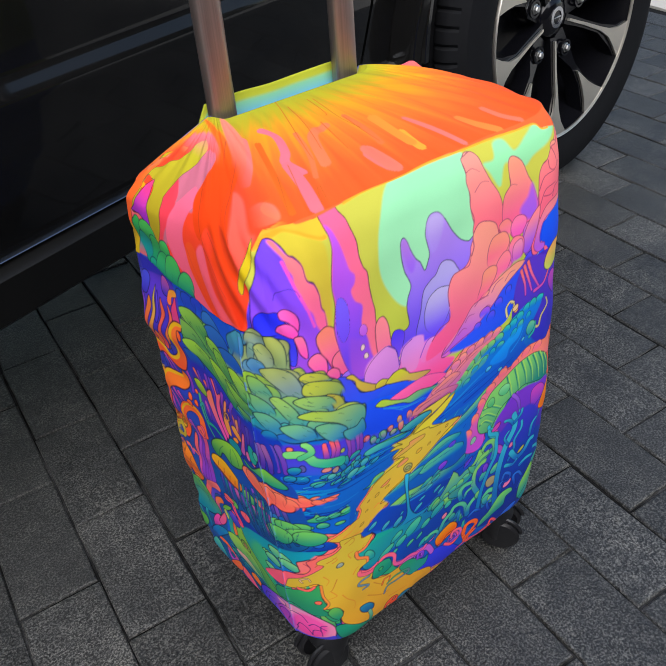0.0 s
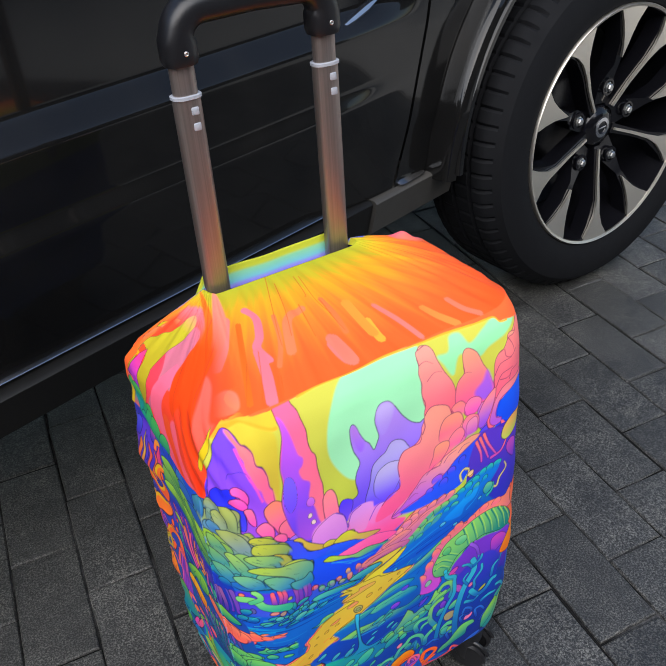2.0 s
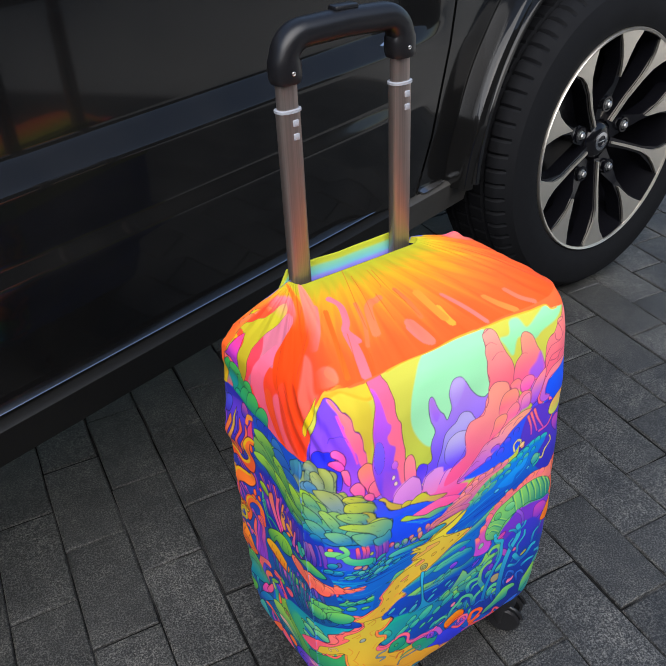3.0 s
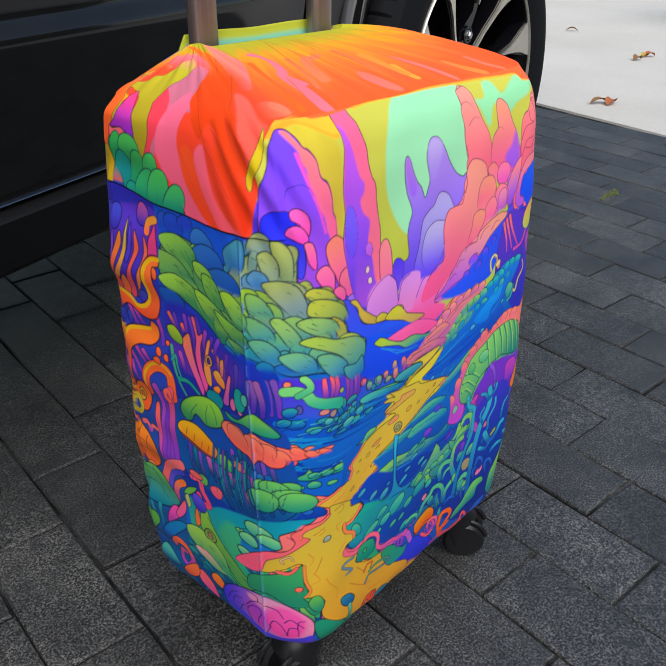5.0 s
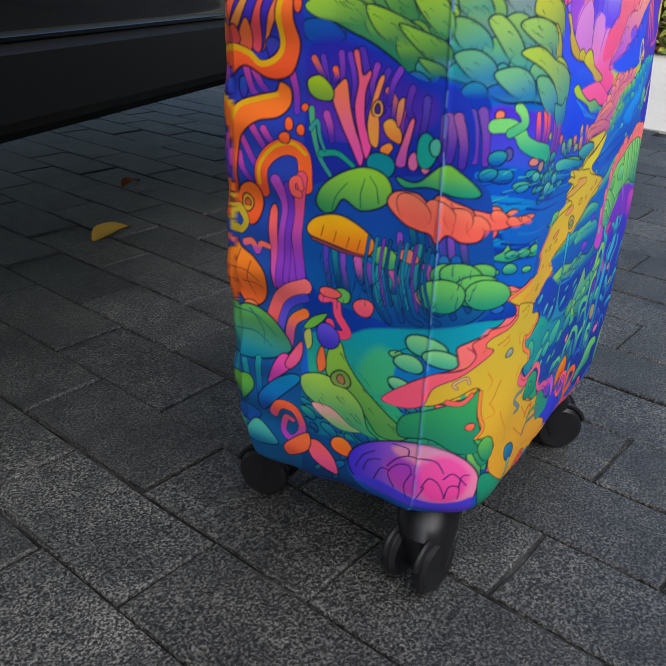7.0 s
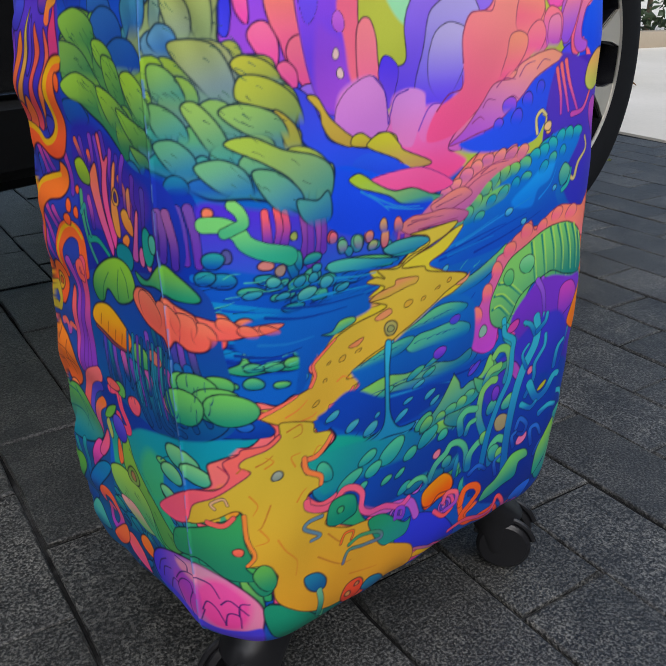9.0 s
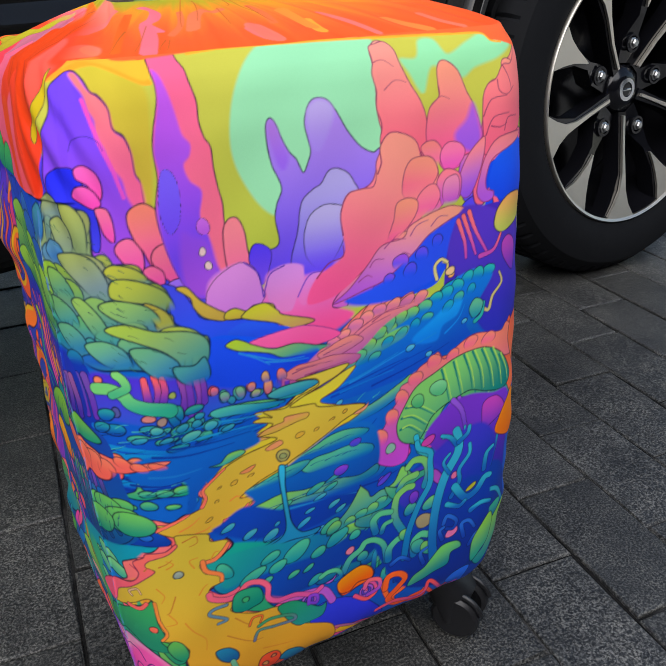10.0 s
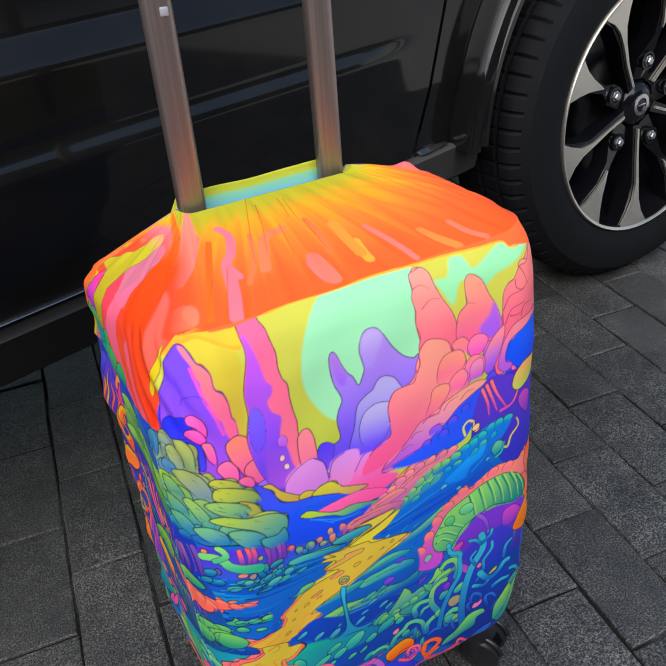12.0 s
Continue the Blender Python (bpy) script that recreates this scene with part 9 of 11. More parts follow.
    shape([(237.5, 394), (243, 399), (252, 398), (256.5, 392), (252, 384.5), (242, 381), (237, 387.5)], "ff80a4", "f05cbc", 90, 0.4, line=rose, fade=0.3)
    shape([(205.5, 375.5), (208, 386), (213.5, 392.5), (223, 393.5), (231, 390.5), (234.5, 382), (230, 375), (221, 368.5), (211, 366.5), (206, 371)], "fc9880", "ff6490", 100, 0.45, line=rose, fade=0.4)
    shape([(250, 371), (257, 386.5), (266.5, 396.5), (272.5, 398.5), (270, 381.5), (262, 363.5), (254.5, 361.5)], "ff9090", "9c58e8", 80, 0.45, line=rose)
    shape([(233, 375.5), (240.5, 382.5), (251, 379), (253, 370.5), (249.5, 360), (238, 358.5), (234.5, 365.5)], "ff8490", "c45cd4", 90, 0.45, line=rose, fade=0.2)
    shape([(237, 364), (239.5, 375), (248.5, 378), (251.5, 372.5), (250, 363), (243.5, 359.5)], "f090b0", "d060c8", 90, 0.4, line=rose, fade=0.3)
    shape([(214.5, 356), (216.5, 367), (224, 373.5), (232, 374), (235, 365.5), (227, 356.5)], "ff8890", "ff68a4", 90, 0.4, line=rose, fade=0.3)
    shape([(193.5, 342.5), (198.5, 356.5), (201, 366.5), (209.5, 369), (217, 365.5), (215, 357), (205, 347)], "ff9c80", "ff6c94", 90, 0.4, line=rose, fade=0.3)
    shape([(255.5, 351), (239.5, 347), (225, 342), (213.5, 333), (199, 323.5), (188, 316), (173.5, 313), (159.5, 310), (169.5, 305), (190.5, 302.5), (211, 305.5), (228.5, 310), (236, 319), (243.5, 331), (251.5, 339)], "3454f4", "2c58f4", 90, 0, 2)
    shape([(151, 310), (163.5, 317.5), (178, 330.5), (189, 341), (205, 343.5), (210.5, 350.5), (225, 355.5), (240, 358), (249, 357), (256.5, 353), (239.5, 347.5), (225, 342), (213.5, 333), (199, 323), (188, 317), (173.5, 314), (163, 311.5)], "ffa488", "b85cdc", 100, 0.45, 0.6, line=rose)
    for pts in ([(179.5, 328.5), (183.5, 332.5), (190.5, 332)], [(191, 339), (198, 343.5), (207, 342.5)], [(210.5, 344), (216, 350), (225, 352)], [(170.5, 320.5), (177, 323.5), (181, 321.5)], [(197.5, 329), (204.5, 333.5), (210, 331.5)], [(227, 347.5), (234, 352.5), (241.5, 351.5)]):
        stroke(pts, 0.8, "9a3c80", None, 0.5)
    for (u, v, a, b), c in zip(((202.6, 327.5, 6, 5.7), (209.6, 320.6, 5.8, 4.7), (219.1, 330.1, 5.4, 4.7), (193.2, 318, 4.9, 3), (232.2, 336.4, 5.2, 4)), ("a858e4", "5c54f0", "6c54f0", "8054ec", "5454f0")):
        puff(u, v, a, b, c, "2c54f4", 30, 100, 0.35, fade=0.5)


def paint_detail():
    """Nearer drawing of the valley floor, the path and the thicket, over the broad forms."""
    # ledges, pink flat and stumps at the valley's end
    shape([(90.5, 298.5), (110, 301.5), (131.5, 300.5), (155, 289.5), (137, 285.5), (112.5, 290)], "ff68a8", "ff5aa0", 90, 0.3, 0.8, line="6a2080")
    shape([(65.5, 307), (84.5, 302.5), (101, 293), (137, 284), (130.5, 275.5), (111.5, 270.5), (88, 271.5), (66, 277), (62.5, 293)], "2456f8", "1c48e4", 80, 0, 2)
    shape([(76, 301), (82, 303.5), (88, 301), (94, 297), (106.5, 291.5), (121.5, 291), (137, 285.5), (147, 283), (137, 280.5), (124.5, 282), (112, 284), (103.5, 289), (92, 293), (82.5, 296)], "bcd848", "4ca890", 80, 0.5, fade=0.2)
    for pts in ([(89.5, 291.5), (109, 283), (127.5, 280)], [(100.5, 284), (115, 280.5), (130.5, 278)], [(84, 294), (94.5, 288), (103, 281.5)]):
        stroke(pts, 1.2, "3490e0", None, 0.4)
    shape([(137, 278), (145, 281), (154.5, 284.5), (164.5, 285.5), (171.5, 281), (163, 277), (153, 274), (143, 272.5)], "f09080", "c8709c", 80, 0.35, line="7a2858")
    shape([(111.5, 270.5), (121, 275), (133.5, 274.5), (150, 275), (168.5, 270.5), (163, 265.5), (150, 266), (133.5, 266.5), (121, 265)], "e88880", "b860a0", 80, 0.35, line="7a2858")
    for pts in ([(121, 272.5), (133.5, 272), (148, 271)], [(127, 266.5), (143, 267.5), (160, 268.5)], [(141.5, 277), (153, 279.5), (163, 281.5)], [(118, 270.5), (127, 271.5), (136.5, 271)]):
        stroke(pts, 0.7, "8a3868", None, 0.4)
    for (u, v, a, b), c in zip(((110.3, 272.3, 3.3, 5.1), (99.3, 273.7, 2.9, 4.2), (89.7, 269.6, 2.9, 3.1), (92.1, 264.5, 3.2, 2.6), (82.2, 267.7, 2.8, 4.4), (72, 267.3, 3, 3.9), (65.7, 272.6, 2.9, 3.3)), ("ff8a78", "e8b068", "f0906a", "a8c070", "80c088", "78c090", "ff7884")):
        puff(u, v, a, b, c, "7a68a0", 10, 90, 0.4, fade=0.3)
    shape([(99.5, 260.5), (108.5, 263.5), (121, 263.5), (133.5, 261.5), (136, 258.5), (127, 256), (116, 256), (105, 256.5)], "58b8b0", "2c88b0", 85, 0.5)
    # banks on both sides of the path
    shape([(37, 191), (44.5, 198.5), (47, 207.5), (62, 218), (76.5, 224), (92, 228.5), (85, 240), (69, 239), (41.5, 240), (12.5, 238), (6, 224.5), (19.5, 218), (39.5, 216)], "1868c8", "1054b4", 80, 0, 2)
    shape([(62, 259.5), (76, 260), (93, 257), (111, 253.5), (106.5, 251.5), (93, 251), (78.5, 252.5), (64.5, 254.5)], "58c0a8", "1c80b8", 85, 0.45, fade=0.2)
    for pts, c in (([(42, 244.5), (63.5, 243.5), (89.5, 242)], "2c98d0"), ([(31.5, 243), (57.5, 238.5), (86.5, 238)], "0c3c98"), ([(14, 253.5), (37, 250.5), (64, 248.5)], "0c409c"), ([(64, 251.5), (81, 249), (94.5, 248.5)], "2c90c8"), ([(22, 239.5), (46.5, 234.5), (74.5, 233.5)], "0c3c9c"), ([(18, 225), (34.5, 223), (51, 223)], "2478c8"), ([(6, 220.5), (24.5, 217.5), (42.5, 219)], "0c3894"), ([(37.5, 254.5), (58.5, 251), (81, 247)], "2484c8")):
        stroke(pts, 1.7, c, None, 0.3)
    shape([(56, 222), (63.5, 222), (69.5, 226.5), (78.5, 226.5), (81, 223.5), (73.5, 221), (65, 219.5)], "8cd468", "3ca8a0", 85, 0.5)
    leaves([(27, 257.3, 4.1, 2.8), (47.5, 247.3, 6.3, 3.4), (60.8, 250.4, 4.9, 3.1), (42.8, 254.8, 4.1, 3), (54.4, 259.2, 3.2, 2.6), (71.7, 245.2, 4.5, 2.1), (32.1, 249.2, 4.8, 1.8), (16.1, 251.8, 5.4, 2), (52.1, 254.6, 3.7, 2.6)], (("5cc0b8", "2c88b8"), ("6cc8b0", "3094b0"), ("48b0b8", "2078b0")), 8, 0.5)
    # the path's true edge
    shape([(111, 247.5), (119, 252), (130.5, 255), (136.5, 257.5), (134, 262), (120, 265), (136.5, 265.5), (159, 266.5), (151.5, 260.5), (138, 256), (125, 252), (114.5, 247), (131.5, 244.5), (137, 240.5), (170, 232), (163, 227.5), (152.5, 224), (142, 219), (132, 215), (122.5, 211), (114.5, 208), (107, 204.5), (96.5, 201), (88, 198), (79.5, 194), (74.5, 190.5), (89.5, 188.5), (78.5, 184), (71, 179), (61.5, 178), (57, 173.5), (48, 173), (36, 175), (25.5, 178.5), (16, 184.5), (26.5, 188.5), (37.5, 192.5), (48, 195), (51, 200.5), (49.5, 206.5), (54, 210.5), (65, 217), (80, 221.5), (95.5, 224), (103.5, 227), (91, 232), (93.5, 234), (101.5, 238.5), (88.5, 243.5), (95, 245.5), (101.5, 243.5), (96, 249.5)], "dcc450", "e4b448", 85, 0.55, line="4a3020")
    shape([(91.5, 232), (96, 235.5), (103, 237), (109, 238), (111, 241), (126.5, 239.5), (126, 236), (119, 235), (110.5, 233.5), (103.5, 232)], "e89868", "d8b050", 80, 0.4, line="5a3420")
    shape([(95, 221), (99.5, 223.5), (105.5, 225), (107.5, 222), (103, 220), (98, 219)], "e89868", None, 80, 0.35, line="5a3420")
    shape([(76, 209), (79, 210.5), (87, 212), (85.5, 209.5), (81, 207.5)], "e89060", None, 80, 0.35, line="5a3420")
    for pts in ([(61.5, 178), (71.5, 178.5), (79, 184)], [(47.5, 195), (50.5, 200), (49.5, 206.5), (54.5, 210.5), (66, 217)], [(16.5, 184.5), (27, 188.5), (38, 192.5)]):
        stroke(pts, 2.6, "ff7a64", None, 0.5, 0.3)
    for u, v, a, b in ((119.8, 224.8, 3.5, 2), (154.9, 231.1, 2.1, 1.2), (144.7, 228.4, 2.4, 0.9), (132.2, 224.8, 2, 1.2), (71.3, 203.7, 2.6, 1.7), (57.8, 194.9, 1.4, 1.1), (51.1, 183.2, 2.8, 1.2), (83.4, 204.9, 2.4, 0.9), (60.8, 204.3, 1.7, 0.6), (36.9, 172.3, 3.2, 2.7)):
        puff(u, v, a, b, "d8a848", "e0b044", 20, 90, 0.35, line="4a3020")
    for pts in ([(31, 181.5), (39.5, 184.5), (45, 188)], [(36, 176.5), (47, 176.5), (51.5, 178)], [(67, 191.5), (72, 193), (77.5, 189.5)]):
        stroke(pts, 1.1, "f08848", None, 0.4)
    # banks that stream away from the path's other side
    shape([(78, 193.5), (90.5, 196), (106.5, 202.5), (129.5, 213), (153, 220.5), (178.5, 211.5), (179.5, 175.5), (150, 172.5), (119, 178), (96, 174), (77, 175), (83.5, 183.5)], "1c6cc4", "1054b4", 80, 0, 2)
    ridge([(128.5, 211.5), (143, 216), (158.5, 216), (173, 211.5), (167.5, 207.5), (153, 206.5), (139.5, 206.5), (126, 207), (114.5, 207)], "68c890", "2088a8")
    ridge([(119, 198), (129, 202.5), (143, 202.5), (160.5, 203), (175.5, 198), (175, 191.5), (160.5, 190), (142.5, 191.5), (125.5, 192)], "60c498", "1c80b0")
    ridge([(78, 194), (90.5, 197.5), (106.5, 202.5), (119.5, 204), (126, 202), (119, 196.5), (109, 194), (96.5, 192.5), (85.5, 192)], "58c09c", "1c78b0")
    ridge([(75.5, 172.5), (80, 178.5), (89.5, 181), (105.5, 183), (122, 179.5), (143, 180), (164.5, 175.5), (179.5, 179.5), (179.5, 172), (161, 168.5), (139.5, 171.5), (119, 174), (102, 173), (86, 171)], "8cd46c", "1c80a8", 0.5, 6)
    leaves([(129, 177.2, 8.2, 2.6), (141.2, 174.3, 5.7, 2.3), (102.2, 171.4, 9.7, 2.6), (144.6, 181.2, 7.8, 2)], (("58c090", "1c80b0"),), 18, 0.45)
    puff(149.8, 185.1, 6.1, 3.6, "9048d8", "5838c8", 8, 90, 0.4)
    puff(162.1, 203.8, 5, 2.8, "6a40d0", "3848c8", 8, 90, 0.3)
    shape([(78, 182.5), (59, 176.5), (52.5, 172.5), (76, 156.5), (108.5, 146), (143.5, 148), (165, 157), (143, 165.5), (108.5, 167)], "0c48b8", "0c3ca4", 80, 0, 2)
    leaves([(63, 170.9, 5.3, 2.5), (77.7, 159.5, 5.5, 2.9), (118.6, 151.6, 6.2, 2.3), (93.4, 151.5, 6.5, 3.6), (143.2, 158.5, 5.1, 2.4), (123.8, 160.1, 4.1, 1.7), (148.7, 151.9, 5.1, 2.1), (132.5, 168.7, 5.6, 1.7), (98.6, 158.9, 2.6, 1.6)], (("4cb0c8", "2488c0"), ("58b8c0", "2c90bc")), 22, 0.4)
    shape([(103, 205), (106.5, 205.5), (107.5, 202), (106.5, 188.5), (108, 169), (110, 155), (117, 144.5), (131, 143), (125.5, 138.5), (108, 140.5), (83, 139.5), (86.5, 142), (100, 145.5), (105, 154), (104, 174), (102.5, 193.5)], "40b8e0", "2888b8", 90, 0.6)
    puff(106.7, 212.8, 5, 4.4, "b8b068", "a09c60", 0, 90, 0.6)
    puff(106.7, 212.5, 2.5, 2, "98a068", None, 0, 90, 0.4)
    # ground below: turquoise lawn with long leaves
    shape([(45, 147.5), (57, 150), (82, 147), (108, 139), (132.5, 135.5), (144, 116.5), (129, 105), (107.5, 100.5), (87, 107), (71, 122), (55.5, 122.5), (50, 135.5)], "2ca49c", "1c70b0", 60, 0, 2)
    shape([(71, 118.5), (94, 121), (125.5, 119), (144, 120), (166.5, 124.5), (183, 106.5), (167.5, 94.5), (144, 98), (125.5, 91.5), (104, 91), (86.5, 100)], "0c4cb0", "0c3898", 60, 0, 3)
    leaves([(111.4, 129, 11.7, 6.9), (76, 122.9, 10.8, 4.7), (95.9, 122.2, 7.3, 4.5), (91.2, 132.3, 7.8, 4), (129.1, 120, 6.5, 4.6), (56.3, 137.4, 4.8, 8.4), (107.6, 109.6, 5.6, 2.5), (120.1, 109.1, 5, 2.5), (125.5, 95.5, 6.7, 3.8), (87.2, 114, 4, 2.8), (145.5, 126.4, 10.5, 5.7), (139.8, 139.3, 8.8, 5.2), (160.7, 121.6, 5.4, 3.7)], (("58c498", "2898a0"), ("64c88c", "2c9c94"), ("48b8a4", "2088a8")), 24, 0.55)
    # thicket
    shape([(185, 82.5), (177, 109), (182, 129), (192.5, 150), (212, 160.5), (232, 167.5), (262.5, 164), (285.5, 149.5), (293, 91.5), (294.5, 53), (273.5, 41.5), (247.5, 31), (206, 47.5)], "1444b4", "0c2c8c", 70, 0, 2)
    shape([(222.5, 156.5), (232, 167.5), (252, 178.5), (278.5, 180.5), (293, 157.5), (286, 130.5), (266.5, 133.5), (245, 126.5), (228, 121.5)], "3c38c4", "1c38b0", 70, 0, 3)
    shape([(197, 141), (208, 158), (233, 158), (243.5, 138), (232, 124), (215.5, 119.5)], "4c3cc8", "2038b0", 70, 0, 2)
    shape([(136.5, 132), (154.5, 147.5), (165, 163.5), (165.5, 165), (172, 157.5), (175, 151.5), (184.5, 154.5), (198.5, 149.5), (189.5, 138.5), (175.5, 136), (162, 135.5), (149, 132)], "88cc78", "2c90a0", 75, 0.55)
    scallop([(193, 146.5), (183, 144.5), (175.5, 140.5), (166, 139), (156.5, 136.5)], 5.2, (("88d070", "2c9890"), ("70c880", "2490a0")), 0.45, 25)
    shape([(186.5, 155.5), (198.5, 151), (207.5, 156.5), (205, 169), (211, 159), (220.5, 156.5), (228, 157.5), (227, 151.5), (217, 149.5), (205, 145), (193, 142.5)], "7cc878", "3ca088", 75, 0.55)
    for pts, w in (([(224.5, 141.5), (227.5, 153), (223, 165), (213.5, 168.5), (207.5, 164.5)], 6.4), ([(215.5, 155), (204.5, 154.5), (198.5, 147.5)], 6.0), ([(203.5, 107), (196, 123.5), (197, 141), (205.5, 146.5), (212.5, 145.5)], 6.6)):
        stroke(pts, w, "88d070", "2c8cb0", 0.8, 0.6)
    for pts, w in (([(178.5, 116.5), (176.5, 127.5), (182.5, 132.5), (192, 130.5)], 6.0), ([(184, 114), (186.5, 120.5), (192.5, 121.5)], 4.4), ([(150, 90.5), (155.5, 100), (165, 105), (170, 110.5), (179, 108.5), (186.5, 99.5), (189, 82.5)], 5.6), ([(191, 83), (191.5, 93.5), (198, 100), (205, 101)], 6.4), ([(215, 78.5), (214.5, 91), (221, 96), (228.5, 92.5)], 7.0), ([(130, 95), (136.5, 97), (144, 95), (147.5, 88.5), (142.5, 86.5)], 4.0)):
        stroke(pts, w, "64c890", "1c70ac", 0.8, 0.6)
    leaves([(142.8, 136.3, 6.6, 4.9), (167.4, 97.6, 4.9, 5.1), (230, 122.8, 7.7, 5.4), (210.6, 124.8, 6.5, 5.3), (206, 102.3, 5.7, 5.9), (218.7, 85, 6.1, 8.5), (228.4, 78.7, 5.3, 9.5)], (("78cc78", "2c90a0"), ("58bc94", "1c78ac"), ("88d06c", "2c9890")), 35, 0.55)
    puff(214, 134.5, 4.7, 5.7, "8a44d0", "5834c0", -20, 90, 0.5)
    puff(224, 108.2, 8.6, 6.7, "a89870", "988c6c", 0, 90, 0.5)
    for (u, v, a, b), c in zip(((236.5, 144.4, 4, 9.8), (252.3, 140.5, 3.3, 3.1), (253.2, 84.1, 7, 4.4), (226.4, 181.4, 6.4, 3.9), (156.1, 108.3, 4.3, 3), (270.4, 122.5, 5.9, 2.4), (185.9, 162.8, 7.1, 2.5)), ("a84cb8", "d87098", "e078a8", "d048a8", "e08098", "b8b840", "5c44d0")):
        puff(u, v, a, b, c, None, 30, 90, 0.5)
    stroke([(205.5, 79), (209, 103), (219, 125), (229.5, 141.5), (229, 161.5), (228.5, 170.5), (218, 177.5), (216, 183)], 6.0, "3cb0cc", "1c74b4", 0.7, 0.65)
    stroke([(236, 63), (233, 92.5), (236, 118.5), (243.5, 142), (254.5, 160), (255.5, 172), (252.5, 181.5)], 8.6, "40b4cc", "1864b4", 0.8, 0.65)
    for pts, w in (([(253, 169), (247, 177), (239, 181)], 4.2), ([(255.5, 170), (263.5, 175.5), (265, 181.5)], 4.2), ([(247.5, 144), (242, 155), (247.5, 162)], 3.0), ([(250, 120.5), (257.5, 133), (257, 144.5), (266, 156), (266, 165)], 4.2), ([(253.5, 129), (264.5, 114.5), (276, 116.5), (284, 126.5), (289.5, 127)], 7.0), ([(271.5, 99), (282.5, 102.5), (292, 100)], 5.0), ([(282.5, 135), (284, 150), (290, 155)], 4.4), ([(246.5, 114.5), (258.5, 108), (265, 111)], 4.6)):
        stroke(pts, w, "3cb0c8", "1c68b8", 0.7, 0.6)
    for pts, w in (([(244, 96), (247.5, 102.5), (257, 94.5), (254.5, 87.5), (247.5, 89.5)], 4.0), ([(266, 74.5), (263, 88), (270.5, 89), (277, 80)], 4.0), ([(244, 80), (240.5, 89.5), (244.5, 92)], 4.0), ([(273, 63), (279, 71), (287, 74)], 4.4), ([(194, 76.5), (202, 80.5), (211, 74.5)], 4.0), ([(226, 63.5), (222, 75.5), (228.5, 78.5)], 4.0)):
        stroke(pts, w, "2c6cd0", "1440a8", 0.7, 0.6)
    shape([(278.5, 41), (276, 62), (283, 75.5), (294.5, 87), (301.5, 75), (298, 57.5), (289.5, 49.5)], "98d858", "2c9c88", 70, 0.6)
    shape([(211.5, 44.5), (216, 53.5), (227, 58), (235, 65.5), (245, 73.5), (259.5, 72.5), (264, 65), (254, 62.5), (251.5, 51.5), (237.5, 48.5), (224.5, 45)], "78cc68", "1c8088", 70, 0.55)
    shape([(254.5, 27), (260, 36.5), (277.5, 37.5), (276, 25.5), (276, 17)], "2c70e8", "1c58d0", 70, 0.4)
    # orange curls along the hem
    shape([(146, 70.5), (144, 81.5), (154, 87), (167, 88.5), (176.5, 80.5), (176.5, 71), (163, 72), (155.5, 67)], "ff9c24", "ff6428", 80, 0.65)
    stroke([(170, 62.5), (173.5, 68.5), (183, 65.5), (183, 57), (172.5, 54)], 4.0, "ff6c78", "a04cc8", 0.8, 0.5)
    stroke([(189, 52), (191.5, 64), (201.5, 64), (208, 56), (201.5, 48), (193, 39), (204, 27.5), (219.5, 28.5), (231, 30)], 5.4, "ff6a34", "ff5c34", 1.0, 0.6)
    stroke([(182.5, 30.5), (200, 32.5), (221, 26), (231.5, 28.5), (235, 40), (257, 17), (270.5, 20)], 4.0, "ff5c5c", "c050b0", 0.8, 0.5)


